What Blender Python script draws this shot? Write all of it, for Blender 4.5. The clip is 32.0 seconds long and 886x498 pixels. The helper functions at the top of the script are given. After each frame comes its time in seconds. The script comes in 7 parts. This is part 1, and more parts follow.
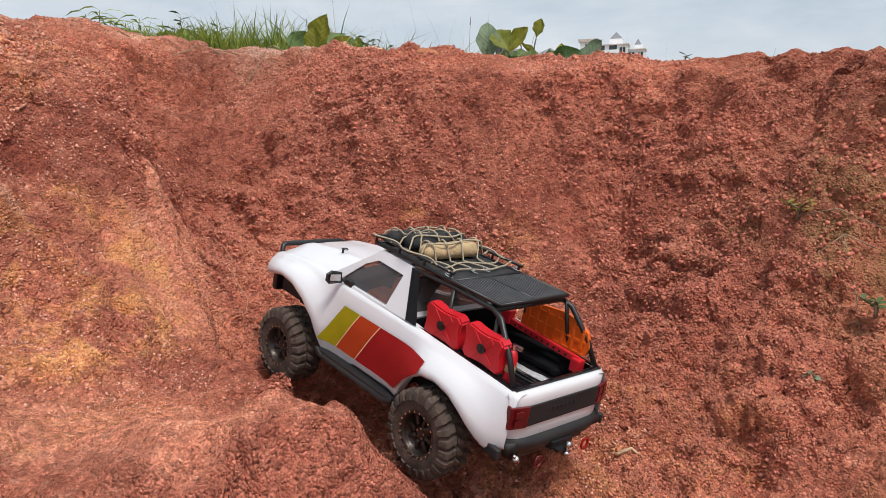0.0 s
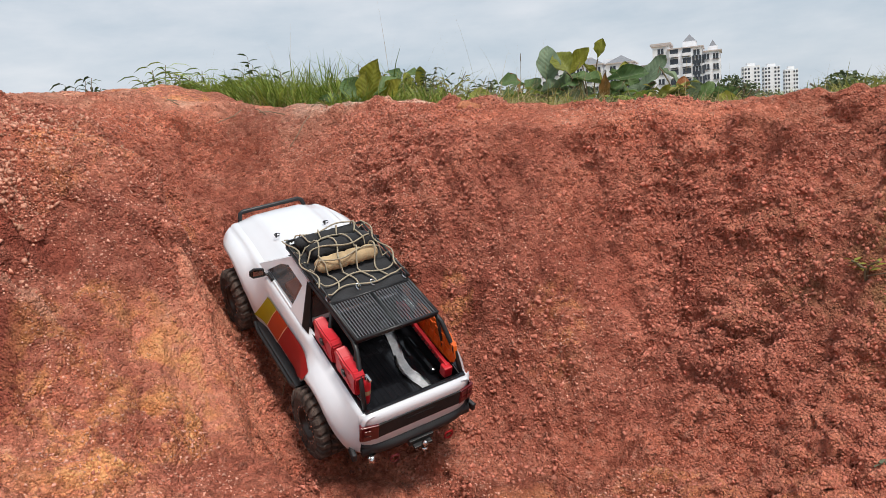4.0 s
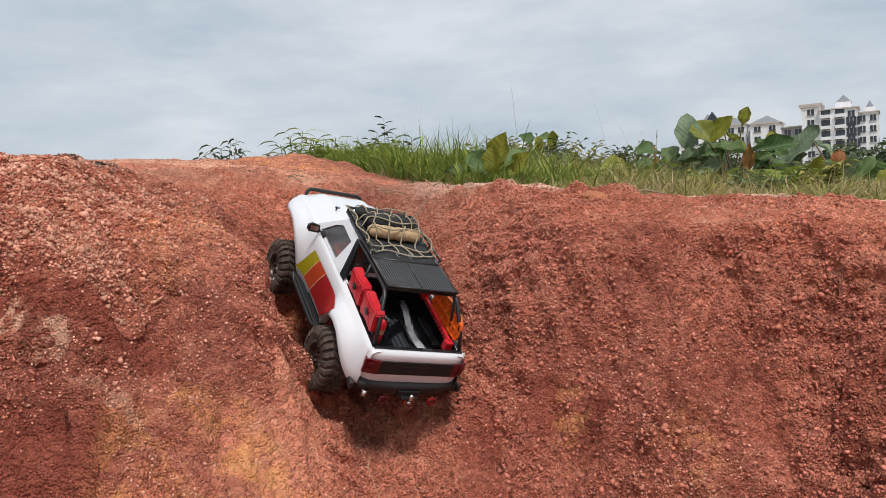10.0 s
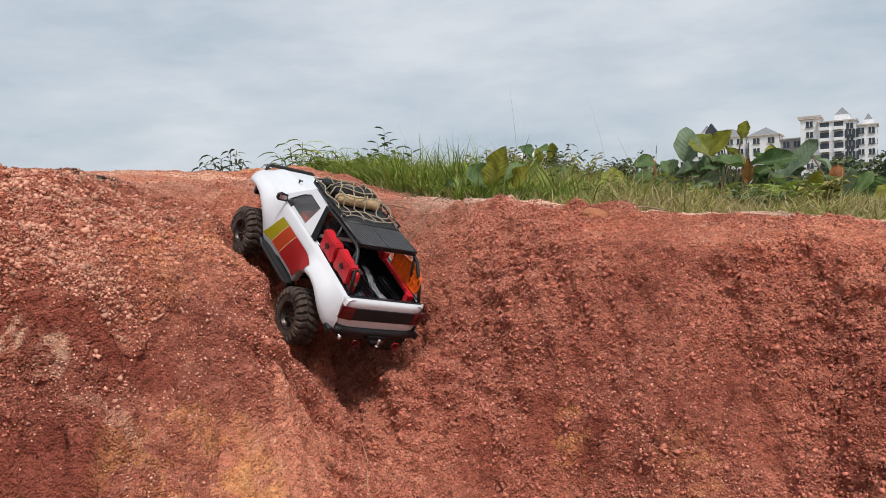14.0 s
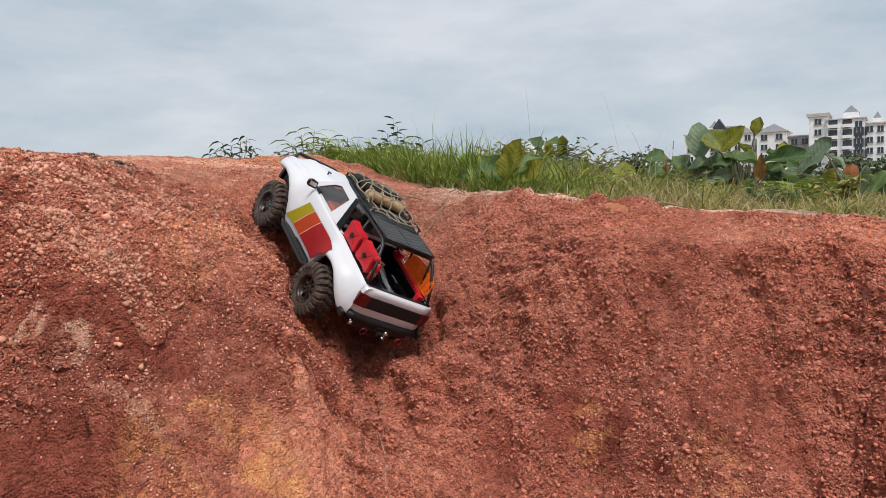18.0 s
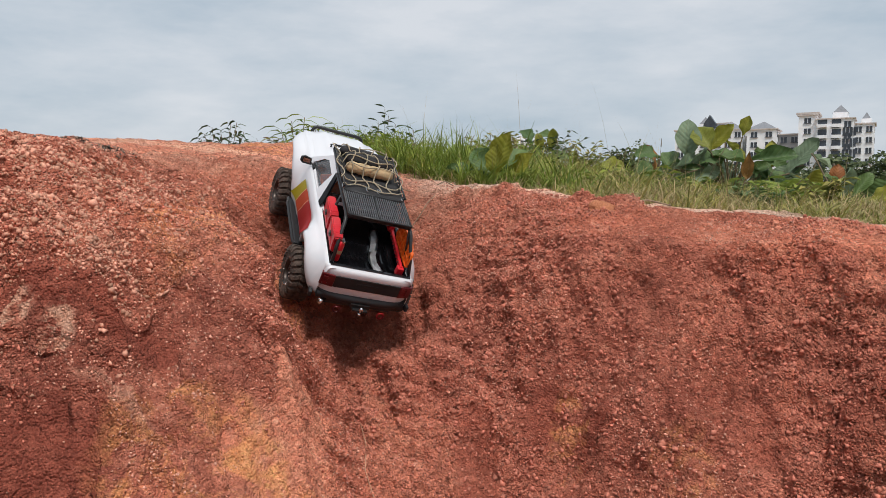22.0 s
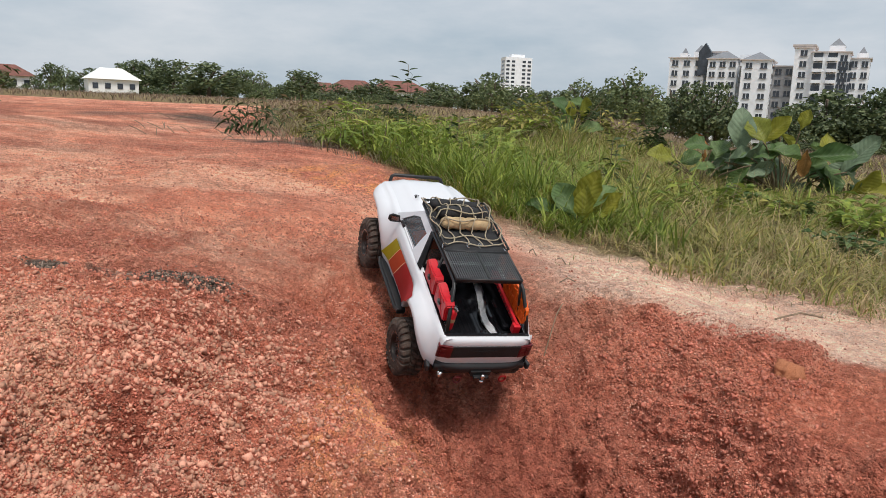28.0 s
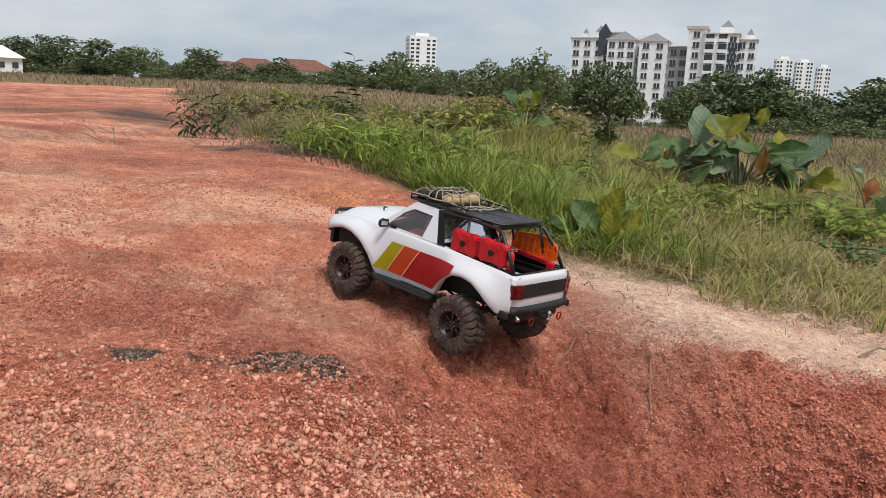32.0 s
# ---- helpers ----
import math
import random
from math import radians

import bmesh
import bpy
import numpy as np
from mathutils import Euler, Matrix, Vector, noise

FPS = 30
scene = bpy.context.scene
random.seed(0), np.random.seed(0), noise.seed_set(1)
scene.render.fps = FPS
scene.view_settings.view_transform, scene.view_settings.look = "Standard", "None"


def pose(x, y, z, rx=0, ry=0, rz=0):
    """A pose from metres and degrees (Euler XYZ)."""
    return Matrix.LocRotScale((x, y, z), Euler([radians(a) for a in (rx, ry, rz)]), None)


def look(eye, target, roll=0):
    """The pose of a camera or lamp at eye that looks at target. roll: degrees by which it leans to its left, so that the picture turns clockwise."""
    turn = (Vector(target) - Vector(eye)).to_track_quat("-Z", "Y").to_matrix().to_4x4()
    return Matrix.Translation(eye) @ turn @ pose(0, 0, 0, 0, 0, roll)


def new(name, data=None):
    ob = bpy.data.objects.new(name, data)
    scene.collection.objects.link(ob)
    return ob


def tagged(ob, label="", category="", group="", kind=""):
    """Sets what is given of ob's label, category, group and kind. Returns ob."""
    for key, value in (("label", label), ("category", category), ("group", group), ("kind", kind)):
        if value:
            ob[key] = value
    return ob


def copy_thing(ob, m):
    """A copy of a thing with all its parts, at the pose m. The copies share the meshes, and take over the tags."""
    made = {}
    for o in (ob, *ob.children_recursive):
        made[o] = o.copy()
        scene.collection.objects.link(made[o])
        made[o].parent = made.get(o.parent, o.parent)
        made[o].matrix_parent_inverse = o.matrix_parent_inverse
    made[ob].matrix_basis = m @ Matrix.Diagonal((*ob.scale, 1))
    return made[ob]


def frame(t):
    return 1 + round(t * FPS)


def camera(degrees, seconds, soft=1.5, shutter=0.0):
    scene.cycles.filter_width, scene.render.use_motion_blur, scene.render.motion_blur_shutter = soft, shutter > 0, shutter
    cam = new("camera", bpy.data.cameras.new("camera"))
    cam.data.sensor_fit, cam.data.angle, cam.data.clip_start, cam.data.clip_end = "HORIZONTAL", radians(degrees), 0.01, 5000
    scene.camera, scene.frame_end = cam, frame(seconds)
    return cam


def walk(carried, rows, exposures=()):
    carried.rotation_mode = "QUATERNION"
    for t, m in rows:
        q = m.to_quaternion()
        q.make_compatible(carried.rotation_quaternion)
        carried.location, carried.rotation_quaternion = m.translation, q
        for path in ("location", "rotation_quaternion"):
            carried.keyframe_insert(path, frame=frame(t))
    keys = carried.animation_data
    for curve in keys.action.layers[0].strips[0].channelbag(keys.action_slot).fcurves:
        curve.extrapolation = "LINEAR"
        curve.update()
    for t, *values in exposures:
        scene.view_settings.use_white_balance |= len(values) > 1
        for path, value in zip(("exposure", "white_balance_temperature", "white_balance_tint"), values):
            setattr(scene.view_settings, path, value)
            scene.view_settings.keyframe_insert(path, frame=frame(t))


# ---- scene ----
cam = camera(60.2, 32.0, 0.6)
PATH = [
    (0, (0.005, 0.352, -0.163), (0.452, 2.273, -0.497), -1.5),
    (0.5, (0.01, 0.341, -0.163), (0.457, 2.265, -0.476), -1.6),
    (1, (0.007, 0.332, -0.162), (0.45, 2.259, -0.46), -1.9),
    (1.5, (0.002, 0.327, -0.154), (0.438, 2.257, -0.444), -2.1),
    (2, (0.003, 0.327, -0.148), (0.427, 2.26, -0.434), -2.6),
    (2.5, (0.01, 0.324, -0.148), (0.416, 2.262, -0.43), -3.0),
    (3, (0.02, 0.336, -0.151), (0.393, 2.28, -0.433), -3.5),
    (3.5, (0.045, 0.37, -0.12), (0.364, 2.324, -0.403), -4.2),
    (5.5, (0.171, 0.447, -0.05), (0.219, 2.429, -0.315), -5.1),
    (6, (0.141, 0.484, -0.053), (0.143, 2.47, -0.288), -4.7),
    (6.5, (0.126, 0.501, -0.055), (0.089, 2.491, -0.258), -4.4),
    (7, (0.125, 0.51, -0.043), (0.061, 2.5, -0.223), -4.1),
    (7.5, (0.121, 0.511, -0.042), (0.036, 2.502, -0.205), -4.0),
    (8, (0.117, 0.514, -0.036), (0.02, 2.506, -0.187), -3.9),
    (8.5, (0.118, 0.511, -0.03), (0.018, 2.504, -0.17), -3.8),
    (9, (0.122, 0.506, -0.028), (0.028, 2.5, -0.16), -3.6),
    (9.5, (0.124, 0.504, -0.028), (0.042, 2.499, -0.15), -3.3),
    (10, (0.118, 0.5, -0.019), (0.048, 2.495, -0.137), -3.0),
    (10.5, (0.116, 0.498, -0.018), (0.056, 2.494, -0.129), -2.7),
    (11, (0.115, 0.497, -0.015), (0.063, 2.494, -0.121), -2.6),
    (11.5, (0.113, 0.496, -0.011), (0.06, 2.493, -0.114), -2.6),
    (12, (0.117, 0.502, -0.012), (0.06, 2.498, -0.114), -2.7),
    (12.5, (0.115, 0.505, -0.012), (0.051, 2.501, -0.114), -2.7),
    (13, (0.116, 0.503, -0.01), (0.047, 2.5, -0.111), -2.8),
    (13.5, (0.118, 0.499, -0.008), (0.049, 2.496, -0.105), -2.7),
    (14, (0.117, 0.497, -0.005), (0.051, 2.494, -0.099), -2.6),
    (14.5, (0.112, 0.499, -0.005), (0.049, 2.496, -0.094), -2.5),
    (15, (0.106, 0.505, -0.002), (0.038, 2.502, -0.084), -2.3),
    (15.5, (0.096, 0.506, 0.002), (0.023, 2.504, -0.076), -2.1),
    (17.5, (0.093, 0.514, -0.002), (0.016, 2.51, -0.109), -1.5),
    (18, (0.089, 0.509, -0.001), (0.011, 2.504, -0.119), -1.5),
    (18.5, (0.094, 0.506, -0.001), (0.016, 2.5, -0.129), -1.5),
    (19, (0.097, 0.504, -0.005), (0.022, 2.498, -0.14), -1.5),
    (19.5, (0.1, 0.505, -0.008), (0.029, 2.499, -0.148), -1.5),
    (20, (0.094, 0.505, -0.004), (0.028, 2.498, -0.149), -1.3),
    (20.5, (0.092, 0.504, 0.0), (0.029, 2.498, -0.147), -1.0),
    (21, (0.094, 0.502, 0.0), (0.034, 2.496, -0.148), -0.7),
    (21.5, (0.094, 0.503, 0.001), (0.039, 2.496, -0.148), -0.4),
    (22, (0.094, 0.5, 0.007), (0.046, 2.494, -0.14), -0.0),
    (22.5, (0.095, 0.497, 0.008), (0.051, 2.491, -0.137), 0.4),
    (23, (0.094, 0.499, 0.01), (0.053, 2.494, -0.133), 0.8),
    (23.5, (0.087, 0.501, 0.013), (0.046, 2.495, -0.13), 1.1),
    (24, (0.083, 0.5, 0.012), (0.036, 2.495, -0.128), 1.2),
    (24.5, (0.084, 0.504, 0.011), (0.023, 2.498, -0.127), 1.0),
    (25, (0.076, 0.507, 0.02), (-0.001, 2.501, -0.119), 0.6),
    (25.5, (0.041, 0.516, 0.043), (-0.048, 2.508, -0.106), 0.3),
    (26, (-0.012, 0.554, 0.136), (-0.1, 2.544, -0.04), 0.4),
    (26.5, (-0.074, 0.606, 0.238), (-0.144, 2.592, 0.008), 1.0),
    (28.5, (-0.26, 0.837, 0.401), (-0.234, 2.8, 0.019), 2.7),
    (29, (-0.3, 0.888, 0.41), (-0.236, 2.846, 0.008), 3.0),
    (29.5, (-0.365, 0.914, 0.412), (-0.249, 2.867, -0.001), 2.9),
    (30, (-0.452, 0.925, 0.422), (-0.281, 2.872, -0.001), 2.9),
    (30.5, (-0.512, 0.94, 0.442), (-0.293, 2.882, 0.016), 2.8),
    (31, (-0.546, 0.947, 0.461), (-0.299, 2.887, 0.04), 2.8),
    (31.5, (-0.554, 0.948, 0.473), (-0.302, 2.889, 0.06), 2.6),
    (32, (-0.567, 0.942, 0.483), (-0.33, 2.888, 0.085), 2.3),
]
EXPOSURES = [(0, 0.1), (3.5, 0.08), (6, 0.04), (9, 0.0), (15, -0.03), (26.5, -0.07), (32, -0.08)]
walk(cam, [(t, look(eye, target, roll)) for t, eye, target, roll in PATH], EXPOSURES)

# ---- the truck's way: seconds, place, turns about x, y, z ----
TRUCK_SCALE = 0.895
TRUCK_ROWS = [
    (0, 0.167, 1.305, -0.546, 12.6, 4.8, 30.8),
    (0.5, 0.167, 1.312, -0.544, 12.6, 4.4, 30.6),
    (1, 0.165, 1.327, -0.538, 12.8, 3.4, 29.8),
    (1.5, 0.139, 1.385, -0.518, 16.3, -0.6, 24.6),
    (2, 0.117, 1.438, -0.502, 22.3, -3.8, 22.5),
    (2.5, 0.103, 1.472, -0.485, 25.7, -7.3, 21.6),
    (3, 0.085, 1.509, -0.465, 27.9, -9.4, 21.6),
    (3.5, 0.068, 1.543, -0.449, 29.2, -8.9, 22.2),
    (5.5, 0.003, 1.675, -0.361, 28.2, 1.8, 25.3),
    (6, -0.009, 1.694, -0.352, 28.1, 2.9, 25.6),
    (6.5, -0.021, 1.710, -0.344, 28.1, 4.2, 25.6),
    (7, -0.032, 1.722, -0.336, 27.6, 5.3, 25.6),
    (7.5, -0.047, 1.742, -0.323, 27.4, 6.5, 27.0),
    (8, -0.062, 1.765, -0.307, 27.3, 7.7, 29.0),
    (8.5, -0.076, 1.785, -0.294, 27.2, 9.8, 30.7),
    (9, -0.090, 1.803, -0.280, 27.8, 11.5, 31.9),
    (9.5, -0.101, 1.821, -0.263, 29.9, 12.0, 32.6),
    (10, -0.111, 1.837, -0.248, 31.5, 11.2, 32.2),
    (10.5, -0.116, 1.853, -0.239, 31.5, 8.4, 31.1),
    (11, -0.123, 1.871, -0.233, 30.7, 6.5, 31.2),
    (11.5, -0.131, 1.891, -0.226, 30.3, 4.8, 32.0),
    (12, -0.141, 1.909, -0.217, 29.9, 3.2, 33.3),
    (12.5, -0.156, 1.930, -0.203, 30.4, 3.2, 35.4),
    (13, -0.178, 1.951, -0.187, 31.3, 6.3, 38.2),
    (13.5, -0.193, 1.967, -0.173, 31.9, 8.9, 39.8),
    (14, -0.205, 1.984, -0.161, 32.3, 11.2, 40.9),
    (14.5, -0.212, 1.996, -0.155, 32.5, 12.6, 41.6),
    (15, -0.215, 2.001, -0.152, 32.9, 13.5, 41.8),
    (15.5, -0.218, 2.005, -0.150, 33.6, 15.5, 41.8),
    (17.5, -0.242, 2.053, -0.154, 36.4, 22.4, 46.0),
    (18, -0.235, 2.038, -0.159, 35.7, 21.0, 45.4),
    (18.5, -0.210, 2.005, -0.176, 33.9, 14.9, 42.5),
    (19, -0.175, 1.964, -0.196, 31.8, 6.0, 38.1),
    (19.5, -0.162, 1.953, -0.200, 31.7, 3.4, 35.8),
    (20, -0.169, 1.980, -0.185, 33.3, 5.5, 33.7),
    (20.5, -0.178, 2.008, -0.167, 33.7, 8.6, 31.1),
    (21, -0.182, 2.032, -0.150, 34.3, 11.1, 29.7),
    (21.5, -0.182, 2.051, -0.136, 35.4, 12.5, 27.6),
    (22, -0.180, 2.058, -0.128, 35.2, 12.4, 25.7),
    (22.5, -0.176, 2.059, -0.121, 33.9, 11.2, 22.5),
    (23, -0.172, 2.068, -0.117, 33.2, 9.7, 19.1),
    (23.5, -0.171, 2.101, -0.110, 33.3, 6.2, 15.0),
    (24, -0.168, 2.116, -0.094, 34.9, 2.0, 11.0),
    (24.5, -0.174, 2.140, -0.078, 36.0, -0.7, 9.6),
    (25, -0.182, 2.162, -0.065, 35.1, -0.8, 10.6),
    (25.5, -0.192, 2.182, -0.055, 33.9, 0.6, 12.7),
    (26, -0.202, 2.198, -0.047, 31.8, 1.7, 14.4),
    (26.5, -0.208, 2.211, -0.043, 30.6, 2.3, 15.2),
    (28.5, -0.260, 2.234, 0.004, 26.0, 5.0, 24.0),
    (29, -0.274, 2.254, 0.009, 24.5, 6.5, 26.7),
    (29.5, -0.293, 2.275, 0.016, 22.1, 8.2, 30.4),
    (30, -0.305, 2.285, 0.020, 20.2, 8.7, 32.4),
    (30.5, -0.316, 2.293, 0.026, 17.6, 8.4, 33.5),
    (31, -0.340, 2.308, 0.037, 13.2, 6.7, 35.0),
    (31.5, -0.376, 2.323, 0.050, 8.6, 4.5, 37.5),
    (32, -0.411, 2.345, 0.061, 5.6, 3.2, 41.3),
]
WHEEL_X, WHEEL_FRONT, WHEEL_REAR, WHEEL_R, AXLE_Z = 0.106, 0.16, -0.153, 0.055, 0.072

# ---- world, sun ----
def nodes_of(mat):
    nt = mat.node_tree
    return nt, nt.nodes, nt.links


def node(nt, kind, **inputs):
    n = nt.nodes.new(kind)
    for key, value in inputs.items():
        n.inputs[key.replace("_", " ")].default_value = value
    return n


world = bpy.data.worlds.new("overcast_sky")
scene.world = world
world.use_nodes = True
nt = world.node_tree
bg = nt.nodes["Background"]
sky = nt.nodes.new("ShaderNodeTexSky")
sky.sky_type, sky.sun_disc = "NISHITA", False
sky.sun_elevation, sky.sun_rotation = radians(62), radians(158)
sky.air_density, sky.dust_density = 1.0, 2.5
coord = nt.nodes.new("ShaderNodeTexCoord")
mapping = nt.nodes.new("ShaderNodeMapping")
mapping.inputs["Scale"].default_value = (1.0, 1.0, 3.2)
nt.links.new(coord.outputs["Generated"], mapping.inputs["Vector"])
big = node(nt, "ShaderNodeTexNoise", Scale=2.3, Detail=6.0, Roughness=0.55)
small = node(nt, "ShaderNodeTexNoise", Scale=6.0, Detail=5.0, Roughness=0.6)
for n in (big, small):
    nt.links.new(mapping.outputs["Vector"], n.inputs["Vector"])
blend = nt.nodes.new("ShaderNodeMath")
blend.operation = "MULTIPLY_ADD"
blend.inputs[1].default_value = 0.35
nt.links.new(small.outputs["Fac"], blend.inputs[0])
nt.links.new(big.outputs["Fac"], blend.inputs[2])
cloud = nt.nodes.new("ShaderNodeValToRGB")
cloud.color_ramp.elements[0].position, cloud.color_ramp.elements[0].color = 0.52, (0.47, 0.565, 0.655, 1)
cloud.color_ramp.elements[1].position, cloud.color_ramp.elements[1].color = 0.84, (0.75, 0.785, 0.835, 1)
nt.links.new(blend.outputs[0], cloud.inputs["Fac"])
dim = nt.nodes.new("ShaderNodeMix")
dim.data_type, dim.blend_type = "RGBA", "MULTIPLY"
dim.inputs["Factor"].default_value = 1.0
dim.inputs["B"].default_value = (0.10, 0.10, 0.10, 1)
nt.links.new(sky.outputs["Color"], dim.inputs["A"])
cover = nt.nodes.new("ShaderNodeMix")
cover.data_type = "RGBA"
cover.inputs["Factor"].default_value = 0.9
nt.links.new(dim.outputs["Result"], cover.inputs["A"])
nt.links.new(cloud.outputs["Color"], cover.inputs["B"])
nt.links.new(cover.outputs["Result"], bg.inputs["Color"])
bg.inputs["Strength"].default_value = 1.0

sun = new("sun", bpy.data.lights.new("sun", "SUN"))
sun.data.energy, sun.data.angle, sun.data.color = 3.1, radians(16), (1.0, 0.95, 0.89)
sun.matrix_world = look((3.2, -6.5, 16), (0, 1.5, 0))

# ---- materials ----


def plain(name, color, rough=0.5, metal=0.0, vary=0.06, scale=40.0, bump=0.0, bump_scale=200.0, coat=0.0, spread=0.0, turn=1.0):
    """A surface with a base colour, fine mottling, optional relief and a spread between pieces."""
    mat = bpy.data.materials.new(name)
    mat.use_nodes = True
    nt, nodes, links = nodes_of(mat)
    b = nodes["Principled BSDF"]
    b.inputs["Roughness"].default_value, b.inputs["Metallic"].default_value = rough, metal
    b.inputs["Coat Weight"].default_value = coat
    tc = nodes.new("ShaderNodeTexCoord")
    n = node(nt, "ShaderNodeTexNoise", Scale=scale, Detail=5.0, Roughness=0.6)
    links.new(tc.outputs["Object"], n.inputs["Vector"])
    ramp = nodes.new("ShaderNodeValToRGB")
    ramp.color_ramp.elements[0].position, ramp.color_ramp.elements[1].position = 0.3, 0.72
    ramp.color_ramp.elements[0].color = (*(max(0, c * (1 - vary * 2)) for c in color), 1)
    ramp.color_ramp.elements[1].color = (*(min(1, c * (1 + vary)) for c in color), 1)
    links.new(n.outputs["Fac"], ramp.inputs["Fac"])
    out = ramp.outputs["Color"]
    if spread:
        geo = nodes.new("ShaderNodeNewGeometry")
        ob = nodes.new("ShaderNodeObjectInfo")
        add = nodes.new("ShaderNodeMath")
        add.operation = "ADD"
        links.new(geo.outputs["Random Per Island"], add.inputs[0])
        links.new(ob.outputs["Random"], add.inputs[1])
        frac = nodes.new("ShaderNodeMath")
        frac.operation = "FRACT"
        links.new(add.outputs[0], frac.inputs[0])
        hsv = nodes.new("ShaderNodeHueSaturation")
        rng = nodes.new("ShaderNodeMapRange")
        rng.inputs["To Min"].default_value, rng.inputs["To Max"].default_value = 1 - spread, 1 + spread
        links.new(frac.outputs[0], rng.inputs["Value"])
        links.new(rng.outputs["Result"], hsv.inputs["Value"])
        hue = nodes.new("ShaderNodeMapRange")
        hue.inputs["To Min"].default_value, hue.inputs["To Max"].default_value = 0.5 + 0.05 * spread * turn, 0.5 - 0.09 * spread * turn
        links.new(frac.outputs[0], hue.inputs["Value"])
        links.new(hue.outputs["Result"], hsv.inputs["Hue"])
        links.new(out, hsv.inputs["Color"])
        out = hsv.outputs["Color"]
    links.new(out, b.inputs["Base Color"])
    if bump:
        m = node(nt, "ShaderNodeTexNoise", Scale=bump_scale, Detail=4.0, Roughness=0.6)
        links.new(tc.outputs["Object"], m.inputs["Vector"])
        bp = node(nt, "ShaderNodeBump", Strength=bump, Distance=0.002)
        links.new(m.outputs["Fac"], bp.inputs["Height"])
        links.new(bp.outputs["Normal"], b.inputs["Normal"])
    return mat


def earth(name, hard=1.0):
    """Red laterite: rust clay with gravel, pale sandy crusts, ochre veins and dark stains, by place in the plan."""
    mat = bpy.data.materials.new(name)
    mat.use_nodes = True
    nt, nodes, links = nodes_of(mat)
    b = nodes["Principled BSDF"]
    b.inputs["Roughness"].default_value = 0.95
    b.inputs["Specular IOR Level"].default_value = 0.2
    geo = nodes.new("ShaderNodeNewGeometry")
    pos = geo.outputs["Position"]

    def noise_at(scale, detail=5.0, rough=0.6, lift=0.0):
        n = node(nt, "ShaderNodeTexNoise", Scale=scale, Detail=detail, Roughness=rough, Distortion=lift)
        links.new(pos, n.inputs["Vector"])
        return n.outputs["Fac"]

    def ramp(fac, *stops):
        r = nodes.new("ShaderNodeValToRGB")
        e = r.color_ramp.elements
        while len(e) < len(stops):
            e.new(0.5)
        for k, (p, c) in zip(e, stops):
            k.position, k.color = p, (*c, 1) if len(c) == 3 else c
        links.new(fac, r.inputs["Fac"])
        return r.outputs["Color"]

    def mix(fac, a, c, how="MIX"):
        m = nodes.new("ShaderNodeMix")
        m.data_type, m.blend_type = "RGBA", how
        for sock, v in (("Factor", fac), ("A", a), ("B", c)):
            if isinstance(v, (tuple, float)):
                m.inputs[sock].default_value = v
            else:
                links.new(v, m.inputs[sock])
        return m.outputs["Result"]

    def math(op, a, c):
        m = nodes.new("ShaderNodeMath")
        m.operation = op
        m.use_clamp = True
        for k, v in enumerate((a, c)):
            if isinstance(v, float):
                m.inputs[k].default_value = v
            else:
                links.new(v, m.inputs[k])
        return m.outputs[0]

    mask = lambda att: attr_out(nodes, att)
    red = ramp(noise_at(5.0, 8.0, 0.65), (0.3, (0.42, 0.118, 0.072)), (0.47, (0.61, 0.198, 0.123)), (0.66, (0.84, 0.37, 0.24)))
    red = mix(0.55, red, ramp(noise_at(60.0, 7.0, 0.75), (0.34, (0.34, 0.09, 0.055)), (0.52, (0.61, 0.2, 0.125)), (0.66, (0.85, 0.46, 0.33))))
    pale = ramp(noise_at(28.0, 8.0, 0.75), (0.32, (0.64, 0.25, 0.155)), (0.52, (0.8, 0.42, 0.29)), (0.7, (0.92, 0.58, 0.43)))
    sandy = ramp(noise_at(60.0, 7.0, 0.75), (0.32, (0.76, 0.43, 0.3)), (0.5, (0.9, 0.61, 0.46)), (0.7, (0.97, 0.74, 0.6)))
    ochre = ramp(noise_at(60.0, 7.0, 0.75), (0.35, (0.84, 0.33, 0.125)), (0.7, (0.97, 0.52, 0.2)))
    plum = ramp(noise_at(40.0, 7.0, 0.75), (0.33, (0.36, 0.1, 0.068)), (0.6, (0.54, 0.185, 0.123)), (0.75, (0.72, 0.33, 0.23)))
    dark = ramp(noise_at(75.0, 6.0, 0.75), (0.35, (0.085, 0.06, 0.05)), (0.58, (0.17, 0.115, 0.09)), (0.74, (0.5, 0.4, 0.33)))
    soil = ramp(noise_at(7.0, 6.0, 0.7), (0.3, (0.12, 0.1, 0.04)), (0.55, (0.24, 0.18, 0.09)), (0.75, (0.38, 0.27, 0.15)))
    col = mix(math("MULTIPLY", mask("plum"), ramp(noise_at(4.0, 6.0, 0.7), (0.34, (0, 0, 0)), (0.52, (0.9, 0.9, 0.9)))), red, plum)
    col = mix(math("MULTIPLY", mask("pale"), ramp(noise_at(4.2, 9.0, 0.75, 0.0), (0.38, (0.0, 0, 0)), (0.56, (1, 1, 1)))), col, pale)
    col = mix(math("MULTIPLY", mask("sand"), ramp(noise_at(12.0, 7.0, 0.75), (0.3, (0.6, 0.6, 0.6)), (0.5, (1, 1, 1)))), col, sandy)
    mossy = ramp(noise_at(30.0, 6.0, 0.7), (0.35, (0.2, 0.12, 0.05)), (0.65, (0.42, 0.24, 0.11)))
    col = mix(math("MULTIPLY", mask("moss"), ramp(noise_at(9.0, 6.0, 0.7), (0.4, (0, 0, 0)), (0.65, (0.9, 0.9, 0.9)))), col, mossy)
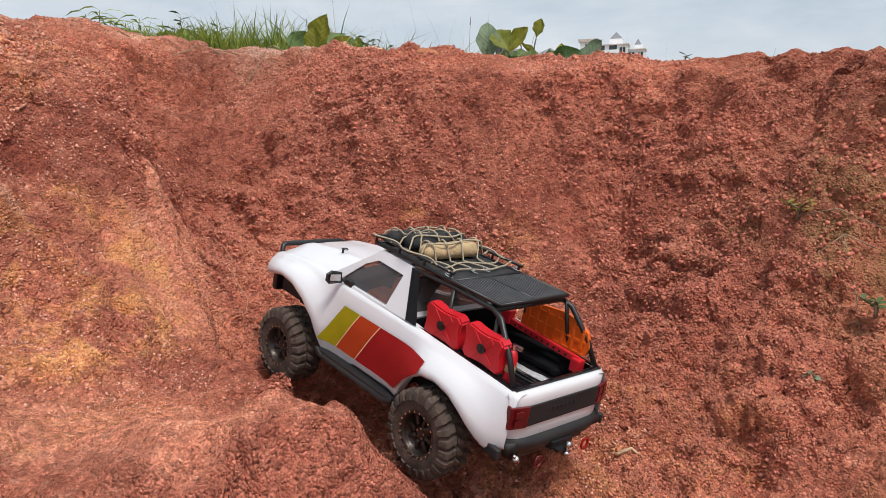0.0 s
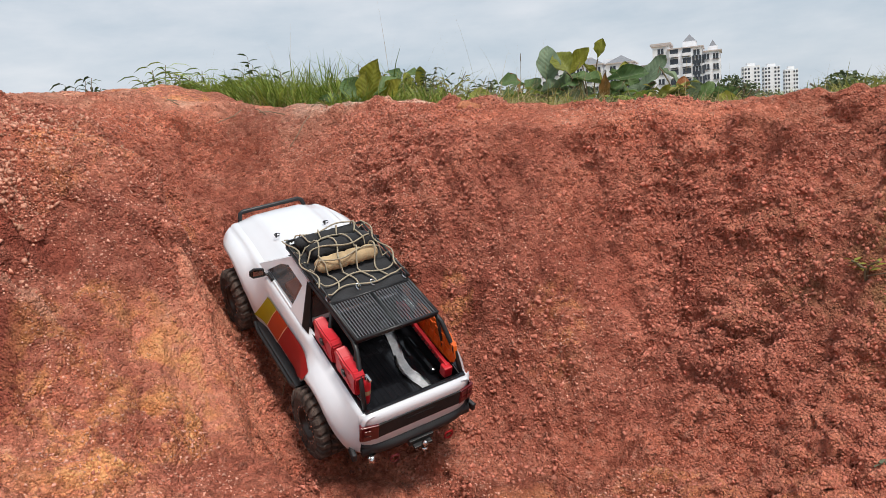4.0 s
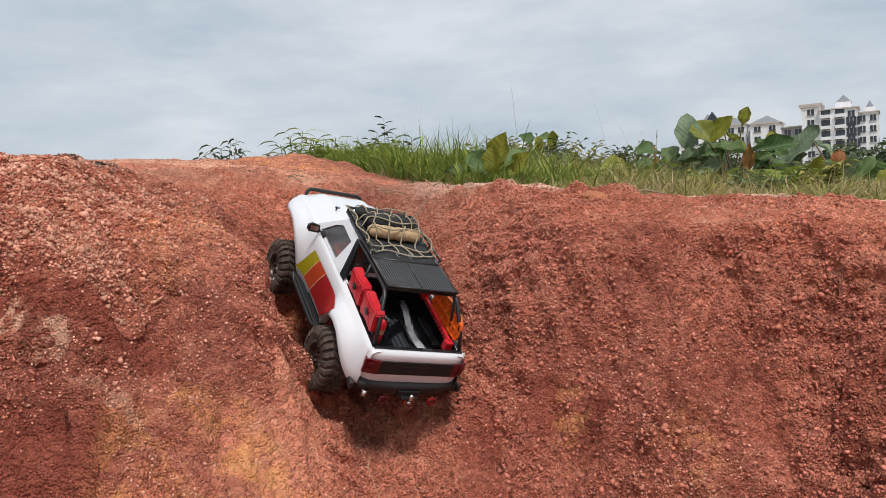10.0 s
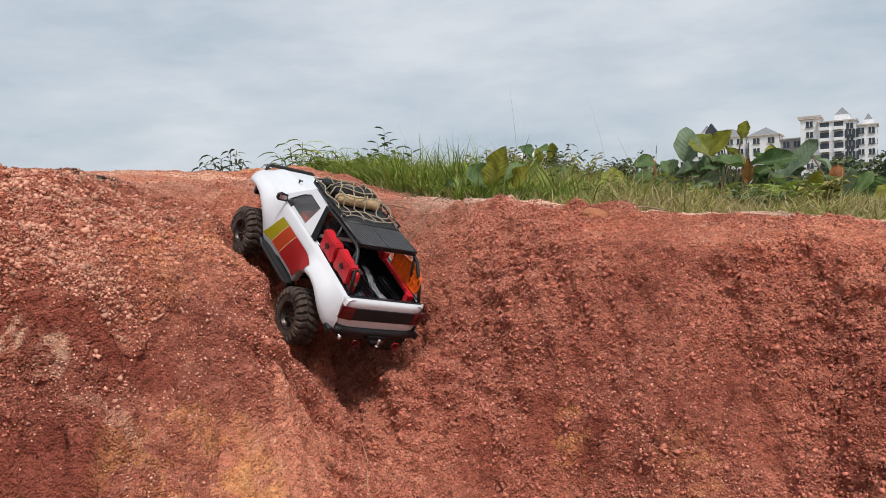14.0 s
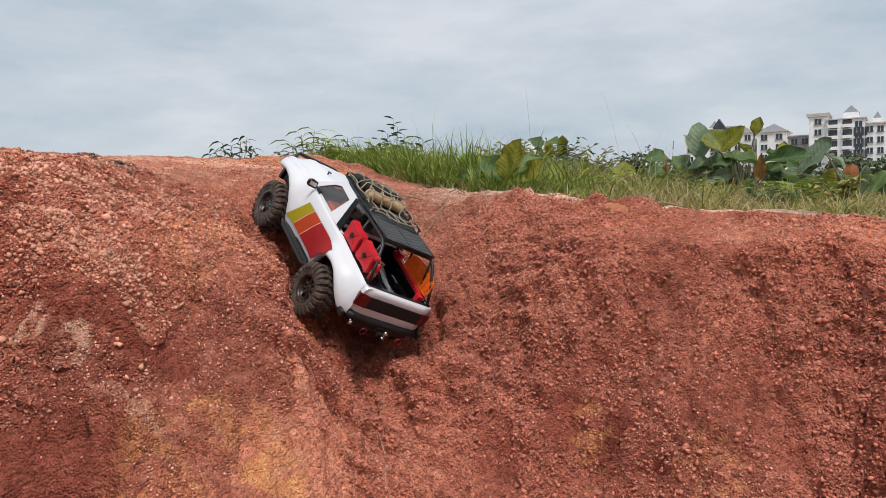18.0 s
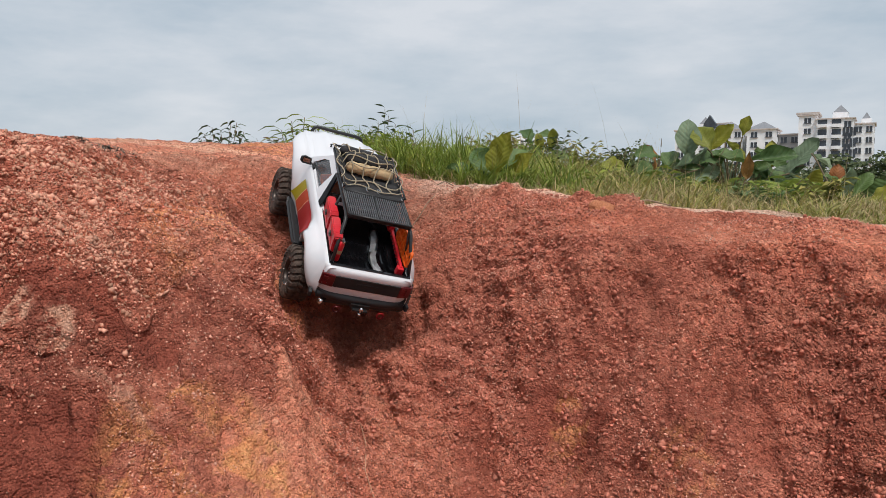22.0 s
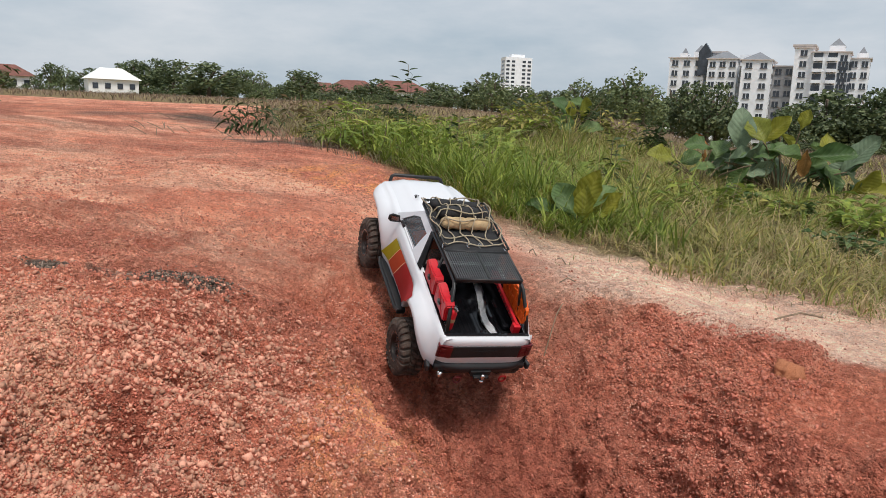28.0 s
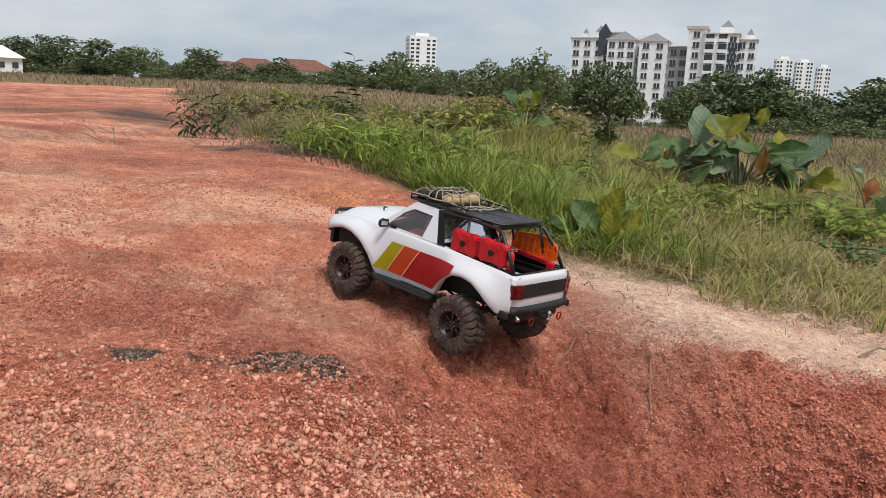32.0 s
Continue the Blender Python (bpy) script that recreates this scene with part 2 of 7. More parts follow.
    crust = ramp(noise_at(45.0, 7.0, 0.75), (0.33, (0.25, 0.062, 0.042)), (0.56, (0.38, 0.105, 0.068)), (0.74, (0.55, 0.2, 0.14)))
    smear = ramp(noise_at(50.0, 7.0, 0.75), (0.33, (0.62, 0.205, 0.13)), (0.55, (0.78, 0.31, 0.2)), (0.72, (0.9, 0.45, 0.32)))
    cream = ramp(noise_at(70.0, 6.0, 0.75), (0.35, (0.88, 0.42, 0.27)), (0.6, (0.97, 0.6, 0.43)))
    col = mix(mask("hard_plum"), col, crust)
    col = mix(mask("clay"), col, smear)
    col = mix(math("MULTIPLY", mask("ochre"), ramp(noise_at(16.0, 7.0, 0.75, 0.6), (0.46, (0, 0, 0)), (0.6, (0.85, 0.85, 0.85)))), col, ochre)
    col = mix(math("MULTIPLY", mask("cream"), ramp(noise_at(45.0, 5.0, 0.7), (0.42, (0, 0, 0)), (0.5, (1, 1, 1)))), col, cream)
    col = mix(mask("dark"), col, dark)
    col = mix(mask("green"), col, soil)
    broad = ramp(noise_at(2.3, 7.0, 0.66, 0.4), (0.35, (0.76, 0.69, 0.69)), (0.5, (1.13, 1.1, 1.08)), (0.64, (1.48, 1.48, 1.42)))
    col = mix(1.0, col, broad, "MULTIPLY")
    for scale, share in ((105.0, 0.6), (300.0, 0.55)):
        cells = node(nt, "ShaderNodeTexVoronoi", Scale=scale)
        links.new(pos, cells.inputs["Vector"])
        grain = nodes.new("ShaderNodeSeparateColor")
        links.new(cells.outputs["Color"], grain.inputs["Color"])
        tone = ramp(grain.outputs["Red"], (0.0, (0.55, 0.53, 0.53)), (0.4, (0.94, 0.93, 0.93)), (0.8, (1.17, 1.2, 1.2)), (1.0, (1.4, 1.5, 1.52)))
        col = mix(math("MULTIPLY", ramp(noise_at(3.2, 5.0, 0.7), (0.36, (0.25, 0.25, 0.25)), (0.58, (1, 1, 1))), share), col, mix(1.0, col, tone, "MULTIPLY"))
    links.new(col, b.inputs["Base Color"])
    bp = node(nt, "ShaderNodeBump", Strength=1.0 * hard, Distance=0.009)
    links.new(math("ADD", noise_at(170.0, 5.0, 0.75), 0.0), bp.inputs["Height"])
    last = bp
    for scale, depth in ((105.0, 0.015), (300.0, 0.006)):
        dome = node(nt, "ShaderNodeBump", Strength=0.9 * hard, Distance=depth)
        dome.invert = True
        vor = node(nt, "ShaderNodeTexVoronoi", Scale=scale)
        links.new(pos, vor.inputs["Vector"])
        links.new(vor.outputs["Distance"], dome.inputs["Height"])
        links.new(last.outputs["Normal"], dome.inputs["Normal"])
        last = dome
    links.new(last.outputs["Normal"], b.inputs["Normal"])
    return mat


def attr_out(nodes, name):
    a = nodes.new("ShaderNodeAttribute")
    a.attribute_name = name
    return a.outputs["Fac"]


EARTH = earth("red_laterite")
PEBBLE = plain("laterite_pebble", (0.56, 0.195, 0.128), 0.95, vary=0.25, scale=90, bump=0.5, bump_scale=400, spread=0.25, turn=0.1)
PALE_PEBBLE = plain("pale_pebble", (0.66, 0.33, 0.22), 0.95, vary=0.2, scale=90, bump=0.5, bump_scale=400, spread=0.3, turn=0.2)
SALMON_PEBBLE = plain("salmon_pebble", (0.8, 0.4, 0.285), 0.95, vary=0.2, scale=90, bump=0.5, bump_scale=400, spread=0.2, turn=0.1)
TAN_PEBBLE = plain("tan_pebble", (0.66, 0.38, 0.25), 0.95, vary=0.2, scale=90, bump=0.5, bump_scale=400, spread=0.2, turn=0.1)
GREY_PEBBLE = plain("grey_pebble", (0.22, 0.165, 0.125), 0.9, vary=0.3, scale=60, spread=0.75, turn=0.05)
WHITE = plain("white_paint", (0.66, 0.67, 0.7), 0.32, vary=0.02, scale=9, coat=0.4)
BLACK = plain("black_plastic", (0.012, 0.012, 0.013), 0.38, vary=0.2, bump=0.15, bump_scale=700)
MATT = plain("matt_black", (0.012, 0.012, 0.013), 0.75, vary=0.2, bump=0.2, bump_scale=900)
MESH = plain("grey_mesh", (0.075, 0.077, 0.082), 0.5, vary=0.15)
LINER = plain("bed_liner", (0.010, 0.010, 0.012), 0.08, vary=0.25, bump=0.06, bump_scale=60)
BUMPER = plain("grey_bumper", (0.016, 0.016, 0.018), 0.6, vary=0.15, bump=0.1)
CHROME = plain("chrome", (0.6, 0.6, 0.6), 0.22, 1.0)
RUBBER = plain("dusty_rubber", (0.088, 0.061, 0.048), 0.9, vary=0.35, scale=55, bump=0.5, bump_scale=500)
RIM = plain("bronze_rim", (0.06, 0.045, 0.038), 0.35, 0.6, vary=0.2)
RED = plain("red_plastic", (0.55, 0.012, 0.022), 0.42, vary=0.06)
LAMP = plain("tail_lamp", (0.11, 0.004, 0.007), 0.28, vary=0.15, coat=0.15)
ORANGE = plain("orange_plastic", (0.75, 0.13, 0.012), 0.4, vary=0.08)
OLIVE = plain("stripe_olive", (0.33, 0.27, 0.008), 0.5, vary=0.04)
RUST = plain("stripe_rust", (0.42, 0.05, 0.012), 0.5, vary=0.04)
CRIMSON = plain("stripe_crimson", (0.3, 0.011, 0.012), 0.5, vary=0.04)
# near-white, to paint the sky's reflection on the bed floor as a colour
GLARE_PAINT = plain("painted_glare", (0.85, 0.86, 0.88), 0.4, vary=0.12, scale=120)
for stripe_paint in (OLIVE, RUST, CRIMSON):
    stripe_paint.node_tree.nodes["Principled BSDF"].inputs["Specular IOR Level"].default_value = 0.15
CREAM = plain("cream_line", (0.75, 0.55, 0.35), 0.4)
TAN = plain("tan_canvas", (0.5, 0.36, 0.2), 0.9, vary=0.15, scale=60, bump=0.5, bump_scale=420)
CLOTH = plain("black_cloth", (0.022, 0.022, 0.024), 0.85, vary=0.3, bump=0.5, bump_scale=300)
CORD = plain("beige_cord", (0.40, 0.34, 0.24), 0.85, vary=0.2, scale=300)


def glass(name, color, alpha):
    mat = bpy.data.materials.new(name)
    mat.use_nodes = True
    b = mat.node_tree.nodes["Principled BSDF"]
    b.inputs["Base Color"].default_value = (*color, 1)
    b.inputs["Roughness"].default_value = 0.06
    b.inputs["Transmission Weight"].default_value = alpha
    b.inputs["IOR"].default_value = 1.3
    return mat


TINT = glass("smoked_window", (0.34, 0.34, 0.36), 0.8)


def leafy(name, color, rough=0.45, spread=0.3, scale=14.0):
    mat = plain(name, color, rough, vary=0.18, scale=scale, spread=spread)
    b = mat.node_tree.nodes["Principled BSDF"]
    b.inputs["Subsurface Weight"].default_value = 0.0
    tr = mat.node_tree.nodes.new("ShaderNodeBsdfTranslucent")
    mx = mat.node_tree.nodes.new("ShaderNodeMixShader")
    mx.inputs[0].default_value = 0.28
    src = b.inputs["Base Color"].links[0].from_socket
    mat.node_tree.links.new(src, tr.inputs["Color"])
    mat.node_tree.links.new(b.outputs[0], mx.inputs[1])
    mat.node_tree.links.new(tr.outputs[0], mx.inputs[2])
    mat.node_tree.links.new(mx.outputs[0], mat.node_tree.nodes["Material Output"].inputs["Surface"])
    return mat


def veined(name, color, vein, rough=0.5):
    """A broad leaf: a pale midrib, side veins with relief between them, and blotches."""
    mat = leafy(name, color, rough, 0.22, 5.0)
    nt, nodes, links = nodes_of(mat)
    b = nodes["Principled BSDF"]
    tc = nodes.new("ShaderNodeTexCoord")
    sep = nodes.new("ShaderNodeSeparateXYZ")
    links.new(tc.outputs["Object"], sep.inputs[0])

    def math_node(op, a, c=0.0, d=0.0):
        m = nodes.new("ShaderNodeMath")
        m.operation = op
        for k, v in enumerate((a, c, d)):
            if isinstance(v, float):
                m.inputs[k].default_value = v
            else:
                links.new(v, m.inputs[k])
        return m.outputs[0]

    side = math_node("ABSOLUTE", sep.outputs["X"])
    run = math_node("MULTIPLY_ADD", side, -0.8, sep.outputs["Y"])
    wave = math_node("ABSOLUTE", math_node("SINE", math_node("MULTIPLY", run, 31.0)))
    rib = math_node("MAXIMUM", math_node("LESS_THAN", wave, 0.16), math_node("LESS_THAN", side, 0.012))
    mx = nodes.new("ShaderNodeMix")
    mx.data_type = "RGBA"
    links.new(math_node("MULTIPLY", rib, 0.22), mx.inputs["Factor"])
    old = b.inputs["Base Color"].links[0].from_socket
    links.new(old, mx.inputs["A"])
    mx.inputs["B"].default_value = (*vein, 1)
    for n in nodes:
        if n.type in ("BSDF_PRINCIPLED", "BSDF_TRANSLUCENT"):
            links.new(mx.outputs["Result"], n.inputs["Base Color" if n.type == "BSDF_PRINCIPLED" else "Color"])
    bp = node(nt, "ShaderNodeBump", Strength=0.18, Distance=0.02)
    links.new(wave, bp.inputs["Height"])
    links.new(bp.outputs["Normal"], b.inputs["Normal"])
    b.inputs["Specular IOR Level"].default_value = 0.3
    return mat


GRASS = leafy("green_grass", (0.31, 0.315, 0.085), 0.65, 0.45)
DEAD = leafy("withered_weed", (0.27, 0.205, 0.14), 0.8, 0.35)
STRAW = leafy("dry_grass", (0.47, 0.39, 0.2), 0.75, 0.35)
FERN = leafy("bright_fern", (0.23, 0.31, 0.06), 0.6, 0.35)
LEAF = veined("broad_leaf", (0.1, 0.17, 0.055), (0.2, 0.28, 0.12))
YELLOW_LEAF = veined("yellow_leaf", (0.25, 0.26, 0.035), (0.36, 0.36, 0.1))
RUST_LEAF = veined("rusty_leaf", (0.33, 0.15, 0.045), (0.4, 0.25, 0.1))
GREY_LEAF = veined("pale_leaf_back", (0.19, 0.26, 0.16), (0.3, 0.37, 0.26), 0.65)
OLIVE_LEAF = leafy("wilting_leaf", (0.24, 0.2, 0.1), 0.7, 0.35)
DARK_LEAF = leafy("dark_leaf", (0.06, 0.095, 0.035), 0.55, 0.4)
for soft_green in (GRASS, DEAD, STRAW, FERN, DARK_LEAF):
    soft_green.node_tree.nodes["Principled BSDF"].inputs["Specular IOR Level"].default_value = 0.2
STEM = plain("woody_stem", (0.16, 0.12, 0.07), 0.9, vary=0.2)
CROWN = leafy("tree_foliage", (0.105, 0.145, 0.06), 0.6, 0.45, 3.0)
CROWN_LIGHT = leafy("light_tree_foliage", (0.15, 0.2, 0.08), 0.6, 0.4, 3.0)
BARK = plain("bark", (0.14, 0.11, 0.08), 0.9, vary=0.3, scale=6)
WALL = plain("white_render", (0.85, 0.87, 0.9), 0.85, vary=0.06, scale=0.4)
WALL_GREY = plain("grey_render", (0.34, 0.34, 0.35), 0.85, vary=0.06, scale=0.4)
PANE = plain("dark_pane", (0.05, 0.06, 0.075), 0.12, vary=0.3, scale=0.5)
SLATE = plain("grey_roof", (0.22, 0.23, 0.25), 0.8, vary=0.1, scale=1.5)
BAND = plain("cream_band", (0.58, 0.52, 0.49), 0.85, vary=0.1, scale=1)
TILE = plain("red_roof_tile", (0.21, 0.085, 0.065), 0.85, vary=0.2, scale=1.2)
CANVAS = plain("white_canvas", (0.85, 0.85, 0.84), 0.7, vary=0.03, scale=0.6)

# ---- mesh helpers ----


def part(name, bm, material, parent=None, label="", smooth=False):
    """Links a bmesh as one mesh object, under its thing where one is given."""
    me = bpy.data.meshes.new(name)
    bm.normal_update()
    bm.to_mesh(me)
    bm.free()
    me.materials.append(material)
    if smooth:
        me.polygons.foreach_set("use_smooth", [True] * len(me.polygons))
    ob = new(name, me)
    ob.parent = parent
    if label:
        tagged(ob, label)
    return ob


def raw(name, verts, faces, material, parent=None, smooth=False):
    me = bpy.data.meshes.new(name)
    me.from_pydata(verts, [], faces)
    me.materials.append(material)
    if smooth:
        me.polygons.foreach_set("use_smooth", [True] * len(me.polygons))
    me.update()
    ob = new(name, me)
    ob.parent = parent
    return ob


def thing(name, label, category, m=None, group="", kind=""):
    ob = new(name)
    ob.empty_display_size = 0.05
    if m is not None:
        ob.matrix_basis = m
    return tagged(ob, label, category, group, kind)


def box(bm, c, s, m=None, bevel=0.0):
    """A box of size s round c, its edges rounded by bevel."""
    t = Matrix.Translation(c) @ (m or Matrix()) @ Matrix.Diagonal((*s, 1))
    made = bmesh.ops.create_cube(bm, size=1.0, matrix=t)["verts"]
    if bevel:
        edges = list({e for v in made for e in v.link_edges})
        bmesh.ops.bevel(bm, geom=edges, offset=bevel, segments=2, profile=0.6, affect="EDGES", clamp_overlap=True)


def rod(bm, a, b, r, seg=8, r2=None):
    a, b = Vector(a), Vector(b)
    d = b - a
    t = Matrix.Translation((a + b) / 2) @ d.to_track_quat("Z", "Y").to_matrix().to_4x4()
    bmesh.ops.create_cone(bm, cap_ends=True, segments=seg, radius1=r, radius2=r if r2 is None else r2, depth=d.length, matrix=t)


def tube(bm, pts, r, seg=6, closed=False):
    """A round tube along a line of points."""
    pts = [Vector(p) for p in pts]
    n = len(pts)
    rings = []
    for i, p in enumerate(pts):
        a = pts[i - 1] if (i > 0 or closed) else p
        c = pts[(i + 1) % n] if (i < n - 1 or closed) else p
        d = (c - a).normalized()
        u = d.orthogonal().normalized() if not rings else (prev_u - d * prev_u.dot(d)).normalized()
        prev_u = u
        w = d.cross(u)
        rings.append([bm.verts.new(p + r * (math.cos(k * math.tau / seg) * u + math.sin(k * math.tau / seg) * w)) for k in range(seg)])
    for i in range(n if closed else n - 1):
        a, c = rings[i], rings[(i + 1) % n]
        for k in range(seg):
            bm.faces.new((a[k], a[(k + 1) % seg], c[(k + 1) % seg], c[k]))
    if not closed:
        bm.faces.new(rings[0][::-1])
        bm.faces.new(rings[-1])


def lathe(bm, profile, seg=32, axis="X"):
    """Turns (radius, offset along the axis) points round the x axis."""
    rings = []
    for r, o in profile:
        rings.append([bm.verts.new((o, r * math.cos(k * math.tau / seg), r * math.sin(k * math.tau / seg))) for k in range(seg)])
    for a, c in zip(rings, rings[1:]):
        for k in range(seg):
            bm.faces.new((a[k], a[(k + 1) % seg], c[(k + 1) % seg], c[k]))
    return rings


# ---- ground ----
def lattice_noise(x, y, seed):
    """Smooth value noise on whole numbers, for arrays."""
    xi, yi = np.floor(x), np.floor(y)
    fx, fy = x - xi, y - yi
    fx, fy = fx * fx * fx * (fx * (fx * 6 - 15) + 10), fy * fy * fy * (fy * (fy * 6 - 15) + 10)

    def at(a, c):
        v = np.sin(a * 127.1 + c * 311.7 + seed * 74.7) * 43758.5453
        return v - np.floor(v)

    return (at(xi, yi) * (1 - fx) + at(xi + 1, yi) * fx) * (1 - fy) + (at(xi, yi + 1) * (1 - fx) + at(xi + 1, yi + 1) * fx) * fy - 0.5


def fractal(x, y, scale, octaves, seed, gain=0.5):
    out, amp = 0.0, 1.0
    for k in range(octaves):
        out = out + amp * lattice_noise(x * scale, y * scale, seed + k * 13)
        amp, scale = amp * gain, scale * 2.03
    return out


def smooth01(a, b, v):
    t = np.clip((v - a) / (b - a), 0, 1)
    return t * t * (3 - 2 * t)


# the pit: levels across (columns) and ahead (rows), cut by the terrace above
XS = (-1.6, -0.95, -0.65, -0.42, -0.24, -0.08, 0.1, 0.3, 0.6, 0.95, 1.5)
YS = (0.3, 1, 1.25, 1.45, 1.65, 1.85, 2.05, 2.3, 2.9)
LAND = np.array((
    (-0.50, -0.72, -0.83, -0.90, -0.94, -0.95, -0.96, -0.96, -0.95, -0.89, -0.51),
    (0.01, -0.26, -0.36, -0.44, -0.47, -0.48, -0.56, -0.68, -0.62, -0.43, -0.12),
    (0.23, -0.06, -0.21, -0.30, -0.39, -0.49, -0.56, -0.57, -0.50, -0.23, 0.02),
    (0.43, 0.13, -0.02, -0.10, -0.24, -0.45, -0.51, -0.53, -0.42, -0.12, 0.12),
    (0.64, 0.32, 0.18, 0.03, -0.14, -0.36, -0.40, -0.34, -0.17, -0.02, 0.21),
    (0.86, 0.47, 0.25, -0.00, -0.18, -0.32, -0.24, -0.07, 0.04, 0.09, 0.27),
    (1.05, 0.58, 0.31, 0.05, -0.14, -0.16, -0.08, -0.00, 0.12, 0.20, 0.34),
    (1.27, 0.69, 0.41, 0.20, 0.02, 0.00, 0.01, 0.07, 0.18, 0.29, 0.42),
    (1.73, 0.98, 0.67, 0.47, 0.34, 0.26, 0.23, 0.24, 0.31, 0.42, 0.61),
))
TOP = (0.034, -0.100, 0.005, 0.004)


def spline(nodes, v):
    """Weights of a cubic through uneven nodes: the four indices and their weights."""
    nodes = np.asarray(nodes)
    v = np.clip(v, nodes[0], nodes[-1] - 1e-9)
    k = np.clip(np.searchsorted(nodes, v, side="right") - 1, 0, len(nodes) - 2)
    last = len(nodes) - 1
    i0, i1, i2, i3 = np.maximum(k - 1, 0), k, k + 1, np.minimum(k + 2, last)
    h = nodes[i2] - nodes[i1]
    u = (v - nodes[i1]) / h
    d1 = np.where(i0 == i1, nodes[i2] - nodes[i1], nodes[i2] - nodes[i0])
    d2 = np.where(i3 == i2, nodes[i2] - nodes[i1], nodes[i3] - nodes[i1])
    h00, h10, h01, h11 = 2 * u**3 - 3 * u**2 + 1, u**3 - 2 * u**2 + u, -2 * u**3 + 3 * u**2, u**3 - u**2
    w0, w3 = -h10 * h / d1, h11 * h / d2
    return (i0, i1, i2, i3), (w0, h00 - h11 * h / d2, h01 + h10 * h / d1, w3)


def smin(a, b, k):
    """The lower of two levels, with a rounded edge k wide where they meet."""
    h = np.maximum(k - np.abs(a - b), 0) / k
    return np.minimum(a, b) - h * h * k / 4


def lip_soft(x):
    """The pit's rim is sharp under the grass and worn round on the bank."""
    return 0.02 + 0.18 * (1 - smooth01(-0.45, -0.05, x))


def ridge(x, y):
    """The lip that the bank has along the wheel rut, and the berm at its foot."""
    lip = np.interp(y, (0.7, 1.0, 1.13, 1.38, 1.54, 1.75, 1.9, 2.05), (0.22, 0.13, 0.095, -0.07, -0.145, -0.255, -0.335, -0.45))
    d = (x - lip) * 0.88
    tall = np.interp(y, (0.8, 1.0, 1.15, 1.4, 1.7, 1.9, 2.05, 2.12), (0.03, 0.04, 0.035, 0.07, 0.09, 0.08, 0.03, 0.0))
    side = np.where(d < 0, np.clip(1 + d / 0.22, 0, 1) ** 2, np.exp(-((np.maximum(d, 0) / 0.02) ** 2)))
    berm = 0.075 * np.exp(-(((x - 0.05) / 0.09) ** 2 + ((y - 1.035) / 0.06) ** 2)) + 0.03 * np.exp(-(((x + 0.07) / 0.07) ** 2 + ((y - 1.08) / 0.06) ** 2))
    return tall * side + berm


def rim_line(x):
    """Where the sandy strip ends and the slope begins to fall."""
    return np.interp(x, (-0.3, -0.1, 0.1, 0.3, 0.5, 0.65, 1.0, 2.0), (2.42, 2.36, 2.32, 2.17, 2.09, 2.04, 1.96, 1.8))


def rim_fall(x, y):
    crest = np.interp(x, (-0.3, -0.1, 0.1, 0.3, 0.5, 0.7, 0.85, 1.0, 2.0), (2.42, 2.36, 2.32, 2.17, 2.03, 1.86, 1.78, 1.66, 1.55))
    return 0.2 * np.clip(crest - y, 0, 0.6) * smooth01(-0.2, 0.15, x)


def terrace(x, y):
    x1 = np.clip(x, -2.2, 1.2)
    return TOP[0] + TOP[1] * x1 + TOP[2] * x1 * x1 + TOP[3] * np.clip(y - 2.2, 0, 2) - rim_fall(x, y)


def far_level(x, y):
    """The level of the land away from the pit: the terrace, and the lower field beyond it."""
    far = np.hypot(x, y)
    swell = 0.22 * np.exp(-(((x - 0.9) / 1.0) ** 2 + ((y - 7.2) / 1.8) ** 2)) + 0.05 * fractal(x, y, 0.7, 3, 5) * smooth01(3, 6, y)
    ease = 1 - 0.75 * smooth01(8, 30, far)
    heading = np.arctan2(x, np.maximum(y, 0.01))
    fall = -0.03 * np.maximum(0, far - 6.5) * smooth01(0.2, 0.34, heading) * (y > 0) + 0.008 * np.maximum(0, far - 12) * (1 - smooth01(-0.05, 0.15, heading))
    return terrace(x, y) * ease + 0.06 * (1 - ease) + np.clip(fall, -8.0, 0.8) + swell


def shaped(x, y):
    """The shaped ground before the wheels have pressed it."""
    x, y = np.asarray(x, float), np.asarray(y, float)
    ix, wx = spline(XS, x)
    iy, wy = spline(YS, y)
    z = 0.0
    for a, p in zip(iy, wy):
        for c, q in zip(ix, wx):
            z = z + LAND[a, c] * p * q
    z = smin(terrace(x, y), z, lip_soft(x)) + ridge(x, y) + 0.025 * smooth01(0.88, 1.15, x) * (1 - smooth01(1.65, 1.95, y))
    away = np.maximum(smooth01(YS[-1] - 0.5, YS[-1], y), np.maximum(smooth01(XS[-1] - 0.3, XS[-1] + 0.1, x), smooth01(-XS[0] - 0.4, -XS[0], -x)) * smooth01(1.5, 2.0, y))
    swell = (0.06 + 0.022 * smooth01(3.0, 4.2, y)) * np.exp(-(((x + 0.7) / 0.6) ** 2)) * smooth01(2.5, 3.3, y) * (1 - smooth01(8, 14, y))
    swell = swell + 0.05 * np.exp(-(((x + 0.45) / 0.2) ** 2 + ((y - 3.35) / 0.11) ** 2))
    along = np.clip(((x + 0.5) * 0.42 + (y - 2.02) * 0.34) / 0.292, 0, 1)
    worn = 0.024 * np.exp(-(((x + 0.5 - 0.42 * along) ** 2 + (y - 2.02 - 0.34 * along) ** 2) / 0.012))
    return z * (1 - away) + far_level(x, y) * away + swell - worn


